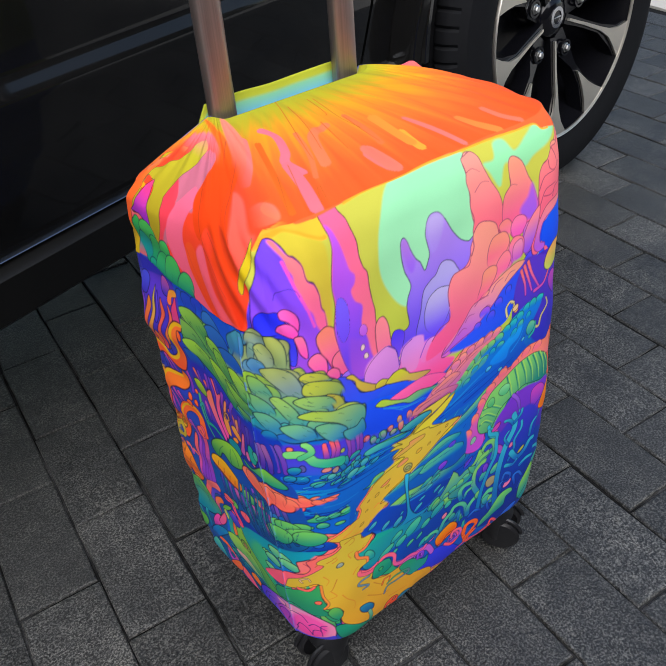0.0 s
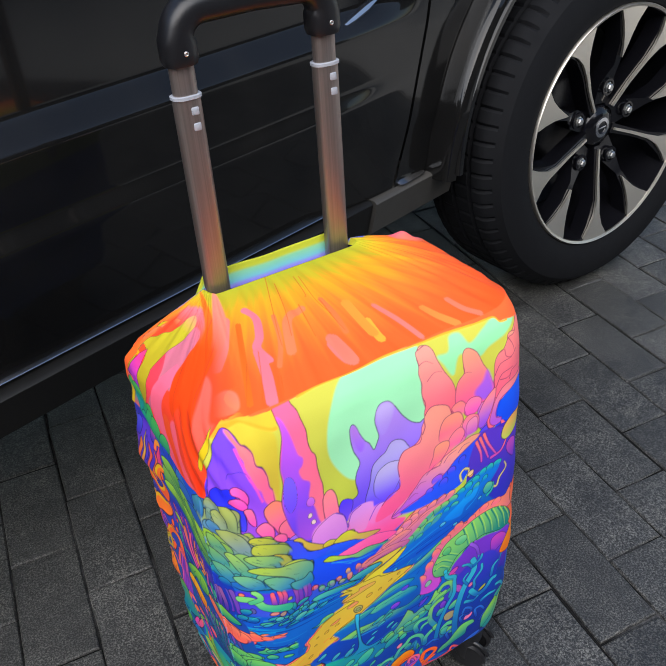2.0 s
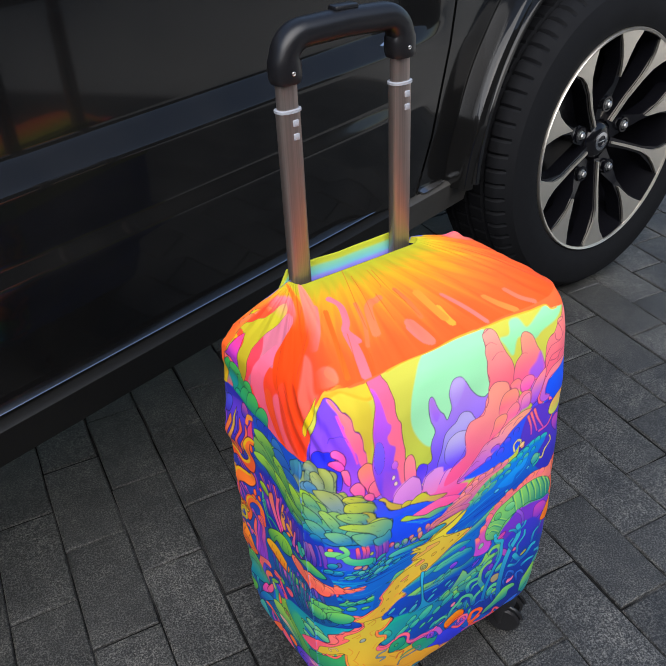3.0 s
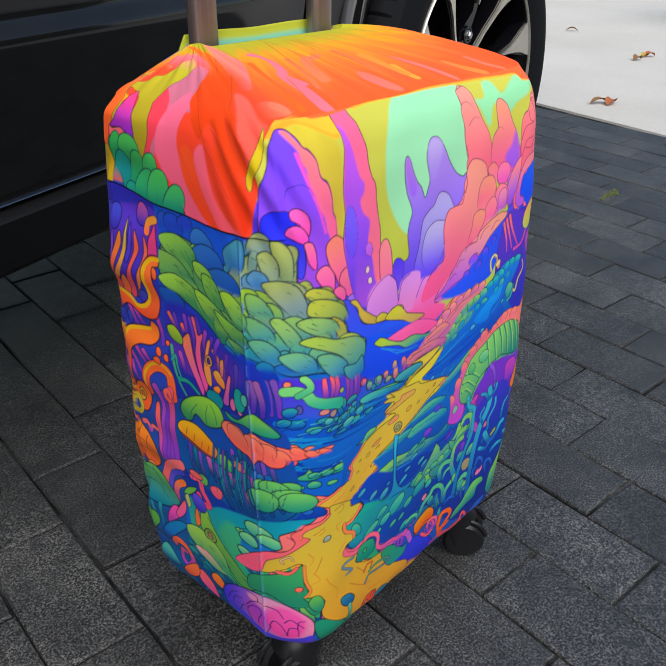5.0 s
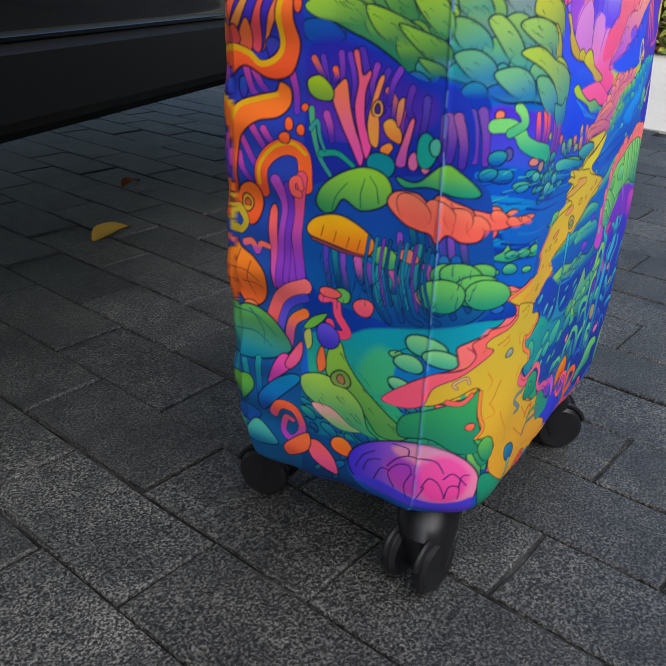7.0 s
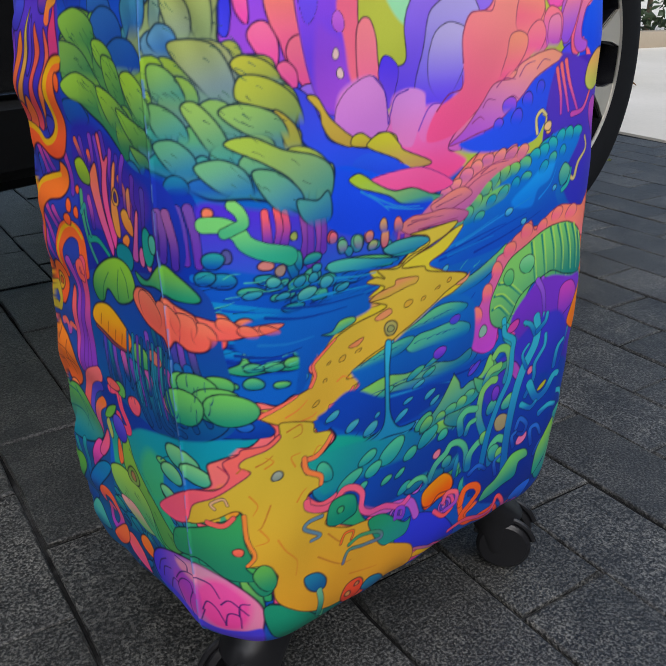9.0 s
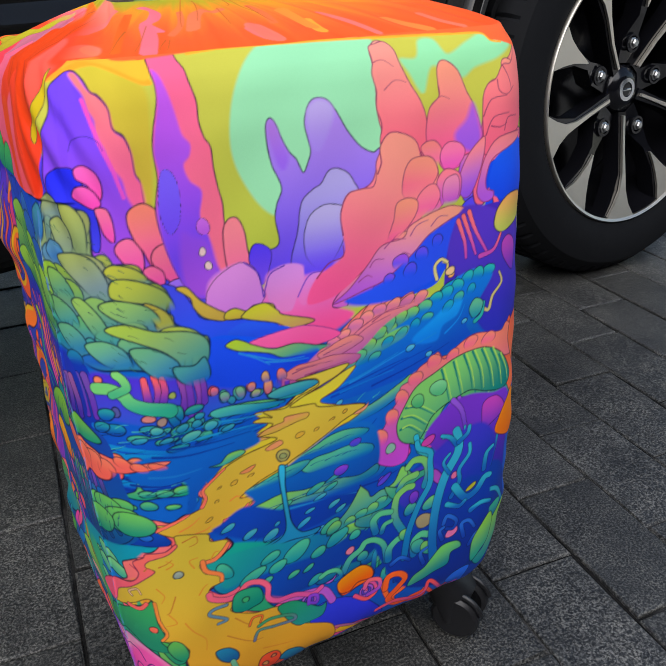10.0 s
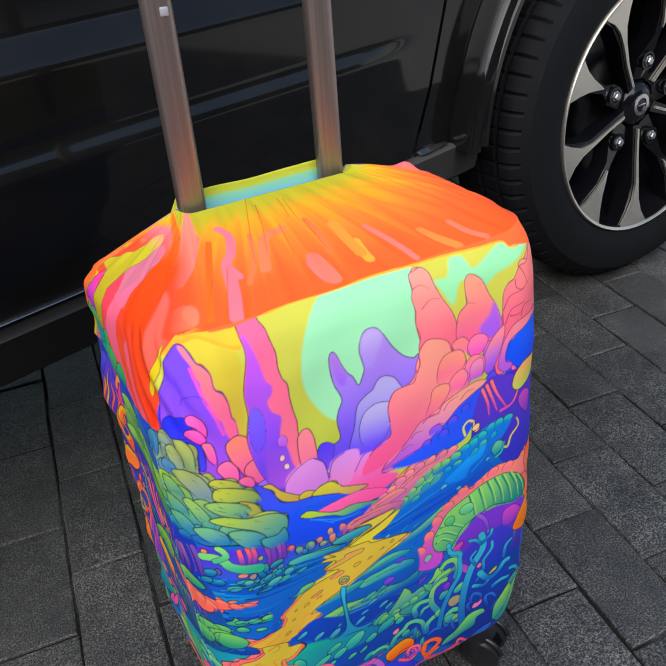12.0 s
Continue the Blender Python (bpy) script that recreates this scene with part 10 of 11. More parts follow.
def paint_lower():
    """The foot of the path, drawn over both panels."""
    # lower run of the path between its red rim and the green bay
    shape([(-31, 130), (-3.5, 142), (0.5, 154), (8, 162), (21, 166), (27, 172), (28.5, 179), (48, 173), (50, 166), (61, 162.5), (59, 154), (45.5, 149), (42.5, 143.5), (53, 136.5), (53.5, 130), (45, 127.5), (43.5, 119), (54.5, 110), (64.5, 107.5), (57, 101), (73, 90.5), (93, 86), (105.5, 72.5), (107, 61), (138.5, 41), (135.5, 17.5), (92.5, 30), (70, 26), (49, 33.5), (25, 52.5), (20.5, 66), (23.5, 76.5), (14.5, 85.5), (6, 86.5), (10, 94), (6, 106.5), (5.5, 121.5), (0, 125), (-12.5, 118), (-31, 111)], "dcc04c", "eca43c", 85, 0.5, line="4a3020")
    shape([(-61, 108.5), (-30.5, 132), (-9.5, 138.5), (-1.5, 147.5), (-4.5, 156.5), (4, 162), (7, 165.5), (19.5, 167), (26.5, 172), (27.5, 169.5), (20.5, 164), (8, 159.5), (4.5, 154.5), (10.5, 150.5), (2, 143), (-10.5, 133.5), (-26, 124), (-32.5, 110), (-49, 104.5)], "ff7468", "ff6080", 90, 0.5, line="6a1c48")
    shape([(-45, 99), (-20.5, 111), (-0.5, 120.5), (4, 123), (5, 104.5), (9, 91), (5, 85.5), (11.5, 76), (-6, 76), (-25.5, 85.5), (-46.5, 83)], "44ac64", "2c8c6c", 90, 0.6)
    stroke([(5.5, 121.5), (6.5, 105.5), (10.5, 94), (6, 87)], 2.6, "f49048", None, 0.8, 0.4)
    stroke([(-16.5, 115), (-7, 114.5), (-0.5, 120.5)], 3.6, "ff6c68", None, 0.7, 0.5)
    stroke([(-11.5, 125.5), (-13.5, 128.5), (-6, 133), (-3.5, 129)], 1.6, "e8b890", None, 0.7, 0.5)
    puff(0.9, 96.4, 3.7, 2.9, "ff7a60", "f06858", 0, 90, 0.5)
    shape([(8.5, 79), (13.5, 86.5), (20, 83.5), (23, 73), (19.5, 66), (13, 69)], "6cbc5c", "2c9470", 80, 0.55)
    for pts in ([(31.5, 172.5), (40, 174.5), (41, 169), (35.5, 167.5)], [(13.5, 154), (19, 156.5), (23, 159.5)], [(3, 150.5), (6.5, 153.5), (10, 150.5)], [(21, 127), (16, 114.5), (13, 111.5)], [(52, 77.5), (68, 64.5), (78.5, 62)], [(59.5, 92), (69, 81.5), (72.5, 87)]):
        stroke(pts, 1.0, "c87434", None, 0.5)
    # the path's end: curls, eyes and mushrooms
    stroke([(44.5, 142), (42, 149.5), (51, 150.5), (57.5, 155), (61.5, 159.5)], 3.2, "ff8458", None, 0.8, 0.5)
    stroke([(42.5, 151.5), (44, 143), (53, 136.5), (53.5, 131)], 3.4, "ff8a50", None, 0.8, 0.5)
    stroke([(43.5, 122), (45, 117.5), (54.5, 112.5), (64, 113), (71, 118.5), (80.5, 116), (86.5, 109), (86, 98.5), (93.5, 92), (107.5, 89.5), (122, 82.5), (130, 85.5)], 4.4, "ff6c84", "e85ca0", 0.9, 0.6)
    shape([(58.5, 99.5), (61, 113), (70.5, 115), (80.5, 110.5), (81.5, 99), (73, 96), (66.5, 95)], "38a878", "1c8878", 80, 0.6)
    puff(68.9, 105.4, 2.9, 2.4, "48b070", None, 0, 90, 0.6)
    shape([(93, 85.5), (107.5, 83.5), (126, 68), (133.5, 68), (130, 57.5), (118.5, 56), (107, 58), (96.5, 74)], "30a070", "2c9088", 80, 0.5)
    stroke([(118.5, 74), (120, 81), (126, 79), (125, 72.5), (119, 75)], 3.0, "9448d8", "7a40c8", 0.8, 0.5)
    stroke([(76, 75.5), (86, 77.5), (103.5, 71), (105.5, 65), (89, 68), (76, 71), (71.5, 62.5)], 2.6, "48a070", "6a7898", 0.8, 0.5)
    stroke([(54.5, 107.5), (45, 107.5), (42, 103.5), (53.5, 94), (47, 92.5)], 2.4, "6890a8", None, 0.8, 0.6)
    stroke([(69, 79.5), (72.5, 86), (79.5, 84.5), (77.5, 79)], 1.6, "f07038", None, 0.8, 0.4)
    puff(25.4, 145.6, 3.5, 3.2, "b0b8a8", "889890", 20, 90, 0.6)
    for pts in ([(18.5, 152), (23.5, 155.5), (19, 159)], [(36.5, 148.5), (34, 155.5), (40, 156.5)], [(9, 135), (13.5, 128), (10.5, 121.5)], [(24.5, 102.5), (29, 93.5), (36.5, 82.5), (35.5, 71.5)], [(14.5, 111), (19, 103.5), (11, 101)], [(48, 151), (51.5, 156), (54.5, 156)], [(78, 50), (92.5, 45.5), (103.5, 43)], [(37, 125), (40.5, 130), (43.5, 132)]):
        stroke(pts, 1.1, "e08838", None, 0.4)
    shape([(43.5, 57), (42, 66), (51.5, 65.5), (58, 58), (57, 50.5), (50, 50.5)], "2c84a8", "1c5c98", 80, 0.65)
    stroke([(53, 50), (54.5, 39), (52.5, 26.5)], 4.0, "78c098", "2c8878", 1.1, 0.6)
    shape([(72, 28), (76, 40.5), (87, 41.5), (91.5, 34.5), (88, 25.5), (79, 17)], "ff5c3c", "f84c38", 80, 0.6)
    puff(78.1, 30.3, 2.6, 3, "e8a060", None, 0, 90, 0.7)
    puff(85.6, 36.4, 2.2, 2, "d88858", None, 0, 90, 0.7)
    shape([(90.5, 26.5), (96, 35), (107.5, 32), (113.5, 21), (106.5, 15)], "2c84a8", "205c94", 80, 0.6)


def paint_caps():
    """Coral caps on dark stalks across the corner seam."""
    for k in range(9):
        x, c = art.uniform(-1, 1), ("1c5c94", "2c84a4", "6a40a8", "184c80")[k % 4]
        stroke([(-76.9 + 5.2 * k + x, 215), (-76.9 + 5.2 * k + x - 2, 194), (-76.9 + 5.4 * k + x + 2.5, 174)], 2.2, c, None, 0.6, 0.4)
    for u, v, a, b in ((24.2, 232.1, 6.2, 2.5), (13.2, 232.5, 6.3, 3.1), (3, 236.2, 6.8, 3.5), (-9.3, 230.4, 7.3, 6.6), (-20.6, 234, 7.9, 7.9), (-32.2, 236.3, 9.4, 8.4), (-48.2, 235.9, 12.6, 8.6)):
        puff(u, v, a, b, "ff8468", "ff6258", -25, 95, 0.4, fade=0.6)


def paint_print():
    canvas[:] = rgb("2060c8")
    paint_sky()
    paint_peaks()
    paint_valley()
    paint_slopes()
    paint_right_bank()
    paint_path()
    paint_left_bank()
    pens = ("0c2c60", "0c3c70", "103050", "58c8a8", "0a2450")
    hatch([(114, 250), (196, 263), (214.5, 258.5), (179.5, 219.5), (91.5, 186), (75.5, 167.5), (140, 172), (207, 168.5), (177, 140.5), (126, 140), (75, 157), (76, 182)], 150, 26, 9, pens)
    hatch([(180.5, 133.5), (222, 151.5), (299.5, 140), (314, 66), (278, 22.5), (188.5, 68.5)], 90, 50, 6, pens, 0.6, 40)
    hatch([(-8, 264), (58, 254), (101.5, 248), (68, 228), (47, 212.5), (-4, 213.5), (-12.5, 234.5)], 110, 8, 10, pens)
    paint_coral()
    paint_front()
    paint_detail()
    paint_bush()
    hatch([(-21, 384), (8, 379.5), (30, 349.5), (55.5, 308), (46.5, 293.5), (-0.5, 306), (-35.5, 329)], 70, -35, 5, ("2c5c58", "3c6c50", "385048"), 0.5, 14)
    hatch([(-118.5, 364.5), (-86.5, 376.5), (-62.5, 357), (-36, 338), (-46, 318), (-77, 330), (-109.5, 346)], 60, -32, 6, ("1c5848", "2c6848", "24503c"), 0.5, 14)
    paint_side()
    paint_caps()
    paint_lower()
    hatch([(-114.5, 197), (-70.5, 198.5), (-34.5, 208), (-4.5, 197), (-31, 168), (-68.5, 167), (-112, 167)], 60, 80, 8, ("0c2c60", "0c3c70", "1c1c60"), 0.6, 14)
    hatch([(-121, 102.5), (-89.5, 133), (-41, 93.5), (-53.5, 77.5), (-92.5, 77)], 26, -40, 7, ("2c5c40", "1c4c48"), 0.6, 12)
    paint_rear_strip()
    below = canvas.copy()
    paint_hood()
    hx, hv = np.array(sorted(HOOD_EDGE)).T / 1000
    uu, vv = CU0 + (np.arange(CW) + 0.5) * PX, CV0 + (np.arange(CH) + 0.5) * PX
    hidden = (vv[:, None] < np.interp(uu, hx, hv)[None, :]) & (uu[None, :] < hx[-1])
    canvas[hidden] = below[hidden]
    stroke(HOOD_EDGE, 1.0, "2c1440", None, 1.0)
    # pale, broken stitching of the corner seam
    for k in range(24):
        v0 = 8 + 16 * k
        stroke([(-31.5 + art.uniform(-0.6, 0.6), v0), (-31.5 + art.uniform(-0.6, 0.6), v0 + art.uniform(7, 15))], art.uniform(0.5, 0.9), art.choice(("6a98d8", "5c88c8", "7cb0e8")))


def wave(u, seed, *parts):
    r = random.Random(seed)
    return sum(a * np.sin(f * u + r.uniform(0, 6.28)) for f, a in parts)


def paint_top():
    """Plan of the top: orange at the rim, yellow along the opening, drips and swirls between."""
    j0 = int(0.640 / PX)
    u = CU0 + (np.arange(CW) + 0.5) * PX
    v = CV0 + (np.arange(j0, CH) + 0.5) * PX
    uu, vv = np.meshgrid(u, v)
    du = np.maximum(np.abs(uu - 0.0525) - 0.075, 0.0)
    far = np.hypot(du * 1.5, 0.844 - vv) / 0.172
    ray = np.arctan2(uu - 0.05, 0.91 - vv)
    streak = wave(ray, 5, (37, 1.0), (71, 0.8), (123, 0.55), (211, 0.35))
    far = far + 0.045 * streak * np.clip(far * 2.5, 0, 1) - 0.05 * np.sin(9 * uu + 1.0)
    stops = np.array([rgb(c) for c in ("b4b43c", "c4ac38", "f09c38", "ff823c", "ff6838", "ff5c30")])
    for k in range(3):
        canvas[j0:, :, k] = np.interp(far, (0.0, 0.10, 0.24, 0.42, 0.66, 1.0), stops[:, k])
    # drips with round ends, pink over gold
    for pts, w, c in (([(-12, 802.5), (-8.5, 788), (-17, 766), (-25.5, 754.5), (-23.5, 737.5)], 7, "ff7a88"), ([(-26.5, 750.5), (-33.5, 723.5), (-43.5, 697)], 9, "ff7884"), ([(32, 778), (20.5, 775.5), (11, 767), (-2, 737)], 8, "ff8058"), ([(53.5, 780), (53.5, 756.5), (50, 733)], 5, "ff7848"),
                      ([(6.5, 783.5), (-3.5, 754), (-19.5, 727)], 4, "ff7c50"), ([(33, 726), (33.5, 714), (35, 706.5)], 12, "ff7a70"), ([(35.5, 732), (36.5, 716), (36.5, 704.5)], 12, "ff7c68"), ([(74, 736), (72.5, 720.5), (72.5, 713)], 8, "ffa848"), ([(90.5, 749), (98.5, 723.5), (104.5, 697.5)], 5, "ff7a70"),
                      ([(70.5, 764.5), (70, 738), (70.5, 722)], 9, "ff9444"), ([(152.5, 721.5), (158.5, 706.5), (168.5, 695.5)], 6, "ff7a60"), ([(127.5, 725.5), (133.5, 711), (142.5, 695.5)], 7, "ff8848"), ([(-25.5, 789), (-42, 747.5), (-60, 703)], 5, "ff6c30"), ([(-33.5, 798.5), (-48.5, 772), (-65.5, 751.5)], 9, "ff8078"), ([(-40.5, 804), (-55, 787), (-74, 763)], 5, "ff8858")):
        stroke(pts, w, c, None, 1.1)
    for pts in ([(34, 854), (3, 772), (-5.5, 747)], [(30.5, 824), (18, 781.5), (7, 752.5)], [(50.5, 823.5), (46, 794.5), (43.5, 791)], [(54.5, 821), (49.5, 782), (51.5, 757.5)], [(33, 784.5), (28, 757.5), (25, 742.5)], [(-26.5, 750.5), (-40, 720), (-50, 701)], [(-41.5, 743.5), (-56.5, 715), (-64, 701.5)], [(-26, 718), (-33.5, 705.5), (-36, 699.5)], [(-24, 717), (-29.5, 704), (-32, 699)], [(-47.5, 805), (-63, 785), (-78.5, 763)], [(52.5, 779.5), (50.5, 757), (50.5, 735.5)]):
        stroke(pts, 0.7, "c8602c", None, 0.6)
    # swirls that come up over the left rim
    shape([(-77.5, 784), (-96.5, 779), (-102, 765), (-102, 746), (-101.5, 730.5), (-99.5, 724), (-94, 713.5), (-93, 712.5), (-99, 722.5), (-102, 735), (-97, 758)], "ff8890", "ff7880", 90, 0, 2)
    shape([(-41, 820.5), (-55, 844), (-78, 817.5), (-93.5, 802), (-102, 780), (-91, 781.5), (-76.5, 787.5), (-63, 790.5)], "f08898", "ff8080", 90, 0, 4)
    shape([(-32, 853.5), (-54, 796), (-76.5, 781.5), (-93, 763), (-102, 740), (-100, 725.5), (-99.5, 724), (-87, 745), (-70, 768), (-52.5, 784.5), (-41.5, 804.5)], "ff7a34", "ff6c30", 90, 0, 1.5)
    shape([(-24, 841.5), (-52.5, 784.5), (-72.5, 761.5), (-90, 739.5), (-97.5, 719.5), (-95, 715), (-83.5, 733.5), (-67, 752.5), (-48.5, 772), (-31, 801)], "ff8c78", "ff7868", 90, 0, 1.5)
    shape([(-95.5, 721), (-83, 725), (-69, 726.5), (-63.5, 719), (-69, 704.5), (-81.5, 702.5), (-91, 709.5), (-95, 715)], "ff8470", "ff8868", 90, 0, 2)
    stroke([(-41.5, 808), (-65.5, 778), (-85, 752)], 0.7, "b85840", None, 0.6)
    stroke([(-78.5, 763), (-93, 734), (-95, 715)], 0.7, "c05030", None, 0.6)
    stroke([(-101.5, 730.5), (-99, 722.5), (-94, 713.5)], 5, "ff7c48", None, 0.5)
    shape([(-78.5, 847), (-66, 833), (-76, 823.5), (-88.5, 812), (-102, 788.5), (-102, 771), (-102, 793), (-92, 817.5)], "c8c838", "d8c030", 90, 0.35)
    shape([(-97, 837.5), (-89, 845.5), (-78.5, 842), (-87, 828), (-97, 820), (-102, 815.5)], "ff8858", "ff6c60", 90, 0.35)
    shape([(-102, 815.5), (-97, 820), (-89, 825), (-96.5, 807), (-102, 793), (-102, 783), (-102, 799)], "ff6c80", "c848d0", 90, 0.35)
    shape([(-77.5, 841), (-69.5, 838.5), (-61.5, 831.5), (-71.5, 828.5), (-78, 831.5)], "88e0a0", "78d8a0", 90, 0.3)
    # pink ears at the back corners, lilac behind the opening
    shape([(182, 840), (196, 834), (214, 838), (216, 852), (196, 858), (180, 852)], "ff6c8c", "ff7a60", 90, 0, 2)
    shape([(-60, 852), (-20, 852.5), (130, 852.5), (150, 852), (170, 880), (-70, 880)], "5c60c0", "5058b0", 90, 0, 1)


def paint_rim():
    """Orange of the top brought down over the front's upper edge."""
    low = [(32, 472.5), (78, 472), (102, 473.5), (151.5, 473), (201.5, 471.5), (255, 469.5), (279.5, 468), (285.5, 461.5), (296, 459.5), (330, 449), (327, 441)]
    shape([(41, 500)] + low + [(362, 470), (362, 500)], "ff7040", "ff6c40", 90, 0, 0.8)
    stroke([(u, v - 0.6) for u, v in low[1:-2]], 1.6, "ffb040", None, 1.0)


paint_print()
paint_rim()
paint_top()
# dense dye: a little more colour than the drawn tints
grey = (canvas * (0.2126, 0.7152, 0.0722)).sum(-1, keepdims=True)
canvas[:] = np.clip(grey + 1.06 * (canvas - grey), 0.002, 1.0)


# ---- cloth mesh ----
def cloth_columns():
    turn = U_RIGHT + ARC_R * 0.75
    seg = [(U_BACK0, turn, 0.00064), (turn, U_RIGHT + ARC_R, 0.002), (U_RIGHT + ARC_R, U_END, 0.005)]
    us = [np.arange(a, b, d) for a, b, d in seg]
    return np.concatenate(us)


def sample_canvas(u, v):
    i = np.clip((u - CU0) / PX - 0.5, 0, CW - 1.001)
    j = np.clip((v - CV0) / PX - 0.5, 0, CH - 1.001)
    i0, j0 = i.astype(int), j.astype(int)
    fi, fj = (i - i0)[..., None], (j - j0)[..., None]
    return (canvas[j0, i0] * (1 - fi) + canvas[j0, i0 + 1] * fi) * (1 - fj) + (canvas[j0 + 1, i0] * (1 - fi) + canvas[j0 + 1, i0 + 1] * fi) * fj


def build_cover():
    us = cloth_columns()
    vs = np.arange(0.0, V_TOP, 0.00064)
    U, V = np.meshgrid(us, vs)
    x, y, z = wall_point(U, V)
    nu = len(us)
    # cloth slack: soft dents and folds on the walls
    nx_, ny_ = np.gradient(y, axis=1), -np.gradient(x, axis=1)
    ln = np.hypot(nx_, ny_) + 1e-9
    nx_, ny_ = nx_ / ln, ny_ / ln
    up = V / V_TOP
    slack = 0.0012 * np.sin(38 * U + 6 * V + 1.0) * np.sin(21 * V + 2 + 9 * U) + 0.0007 * np.sin(95 * U - 30 * V) * np.sin(47 * V + 1.3)
    folds = 0.0016 * np.sin(330 * (U + 0.35 * (V - 0.46)) + 2.0 * np.sin(30 * V)) * np.exp(-((U + 0.005) / 0.035) ** 2) * np.clip((up - 0.72) / 0.2, 0, 1)
    seam = 0.0011 * np.exp(-((U + 0.0315) / 0.0012) ** 2) * (V < 0.395)
    hem = 0.0012 * np.sin(140 * U) * np.clip(1 - V / 0.03, 0, 1)
    rear = np.clip((-U - 0.105) / 0.045, 0, 1) * (U < 0)
    ear = rear * (0.007 * np.exp(-((V - 0.458) / 0.013) ** 2) - 0.003 * np.exp(-((V - 0.418) / 0.014) ** 2) + 0.004 * np.exp(-((V - 0.355) / 0.035) ** 2) + 0.0016 * np.sin(75 * V + 1) + 0.001 * np.sin(190 * V))
    flank = np.clip((U - 0.30) / 0.03, 0, 1) * (0.0022 * np.sin(70 * V + 2) + 0.0012 * np.sin(160 * V)) * np.clip(1 - V / V_TOP, 0, 1)
    hx, hv = np.array(sorted(HOOD_EDGE)).T / 1000
    over = np.clip((V - np.interp(U, hx, hv)) / 0.0012, 0, 1) * np.clip((0.004 - U) / 0.004, 0, 1)
    off = slack + folds + seam + hem + ear + flank + 0.0016 * over
    x, y = x + nx_ * off, y + ny_ * off
    wall_col = sample_canvas(np.where(U > U_END - 0.06, U_BACK0 + (U_END - U), U), V)
    # the top, drawn in to the handle opening
    ks = np.linspace(0, 1, 110)[1:]
    rx, ry, rz = wall_point(us, np.full(nu, V_TOP))
    rx, ry = x[-1], y[-1]
    tx, ty, tz, sx, sy = top_surface(us, ks, rx, ry, z[-1])
    K = ks[:, None]
    ruck = wave(us, 3, (170, 1.0), (263, 0.8), (97, 0.6), (410, 0.35))
    ruck2 = wave(us, 8, (120, 1.0), (205, 0.9), (333, 0.5))
    tz = tz + (ruck * 0.0008 * K + ruck2 * 0.0008 * (1 - K)) * np.sin(np.pi * np.clip(K, 0, 1)) ** 0.6
    # creases and gathers of the right and back edge, and two stiff ears at the back corners
    loose = np.exp(-((us - 0.40) / 0.085) ** 2)[None, :]
    tz = tz + loose * 0.0022 * np.sin(120 * us + 9 * K) * np.exp(-((K - 0.12) / 0.16) ** 2)
    for ex, ey, h in ((0.196, 0.187, 0.007), (-0.098, 0.176, 0.004)):
        tz = tz + h * np.exp(-((tx - ex) / 0.010) ** 2 - ((ty - ey) / 0.008) ** 2)
    for px in (-0.0295, 0.1345):
        tz = tz + 0.003 * K ** 7 * np.exp(-((sx - px) / 0.006) ** 2 - ((sy - 0.180) / 0.012) ** 2)
    # the corner's print runs on over the rim; elsewhere the top has its own plan
    plan = sample_canvas(tx, TOP_V + ty)
    over_rim = sample_canvas(np.broadcast_to(us[None, :], tx.shape), V_TOP + 0.13 * K + 0 * tx)
    carry = (np.clip((0.030 - us) / 0.030, 0, 1) * np.clip((us + 0.178) / 0.012, 0, 1))[None, :, None] * np.clip((0.80 - K) / 0.35, 0, 1)[:, :, None]
    top_col = plan + (over_rim - plan) * carry
    # hem turned down into the opening
    hx = sx + (0.0525 - sx) * 0.04
    hy = sy + (0.186 - sy) * 0.25
    X = np.concatenate([x, tx, hx[None]])
    Y = np.concatenate([y, ty, hy[None]])
    Z = np.concatenate([z, tz, (tz[-1] - 0.006)[None]])
    C = np.concatenate([wall_col, top_col, np.broadcast_to(rgb("c8c838"), (1, nu, 3))])
    # one field of normals, so that the panels meet without a crease
    P3 = np.stack([X, Y, Z], -1)
    P3 = np.concatenate([P3[:, -3:-2], P3, P3[:, :1]], 1)
    N3 = np.cross(np.gradient(P3, axis=1), np.gradient(P3, axis=0))[:, 1:-1]
    soft = N3.copy()
    for k in range(-14, 15):
        rows = np.clip(np.arange(len(N3)) + k, 0, len(N3) - 2)
        soft = soft + N3[rows] / (np.linalg.norm(N3[rows], axis=-1, keepdims=True) + 1e-12)
    near = np.exp(-((np.arange(len(N3)) - len(vs)) / 14.0) ** 2)[:, None, None]
    N3 = N3 / (np.linalg.norm(N3, axis=-1, keepdims=True) + 1e-12)
    soft = soft / (np.linalg.norm(soft, axis=-1, keepdims=True) + 1e-12)
    N3 = N3 * (1 - near) + soft * near
    N3 = N3 / (np.linalg.norm(N3, axis=-1, keepdims=True) + 1e-12)
    cover = thing("luggage_cover", SUIT, "stretch luggage cover printed with a neon psychedelic forest and mountains", "luggage cover")
    n_wall = len(vs)
    cuts = [("rear_strip", U_BACK0, SEAM_REAR), ("side_panel", SEAM_REAR, SEAM_SIDE), ("front_panel", SEAM_SIDE, U_RIGHT + ARC_R), ("right_panel", U_RIGHT + ARC_R, U_MARKS[5]), ("back_panel", U_MARKS[5], U_END)]
    for name, u0, u1 in cuts:
        i0, i1 = int(np.searchsorted(us, u0)), int(np.searchsorted(us, u1))
        cols = np.arange(i0, i1 + 1) % nu
        printed_sheet(name, cover, X[:n_wall][:, cols], Y[:n_wall][:, cols], Z[:n_wall][:, cols], C[:n_wall][:, cols], N=N3[:n_wall][:, cols])
    cols = np.arange(nu + 1) % nu
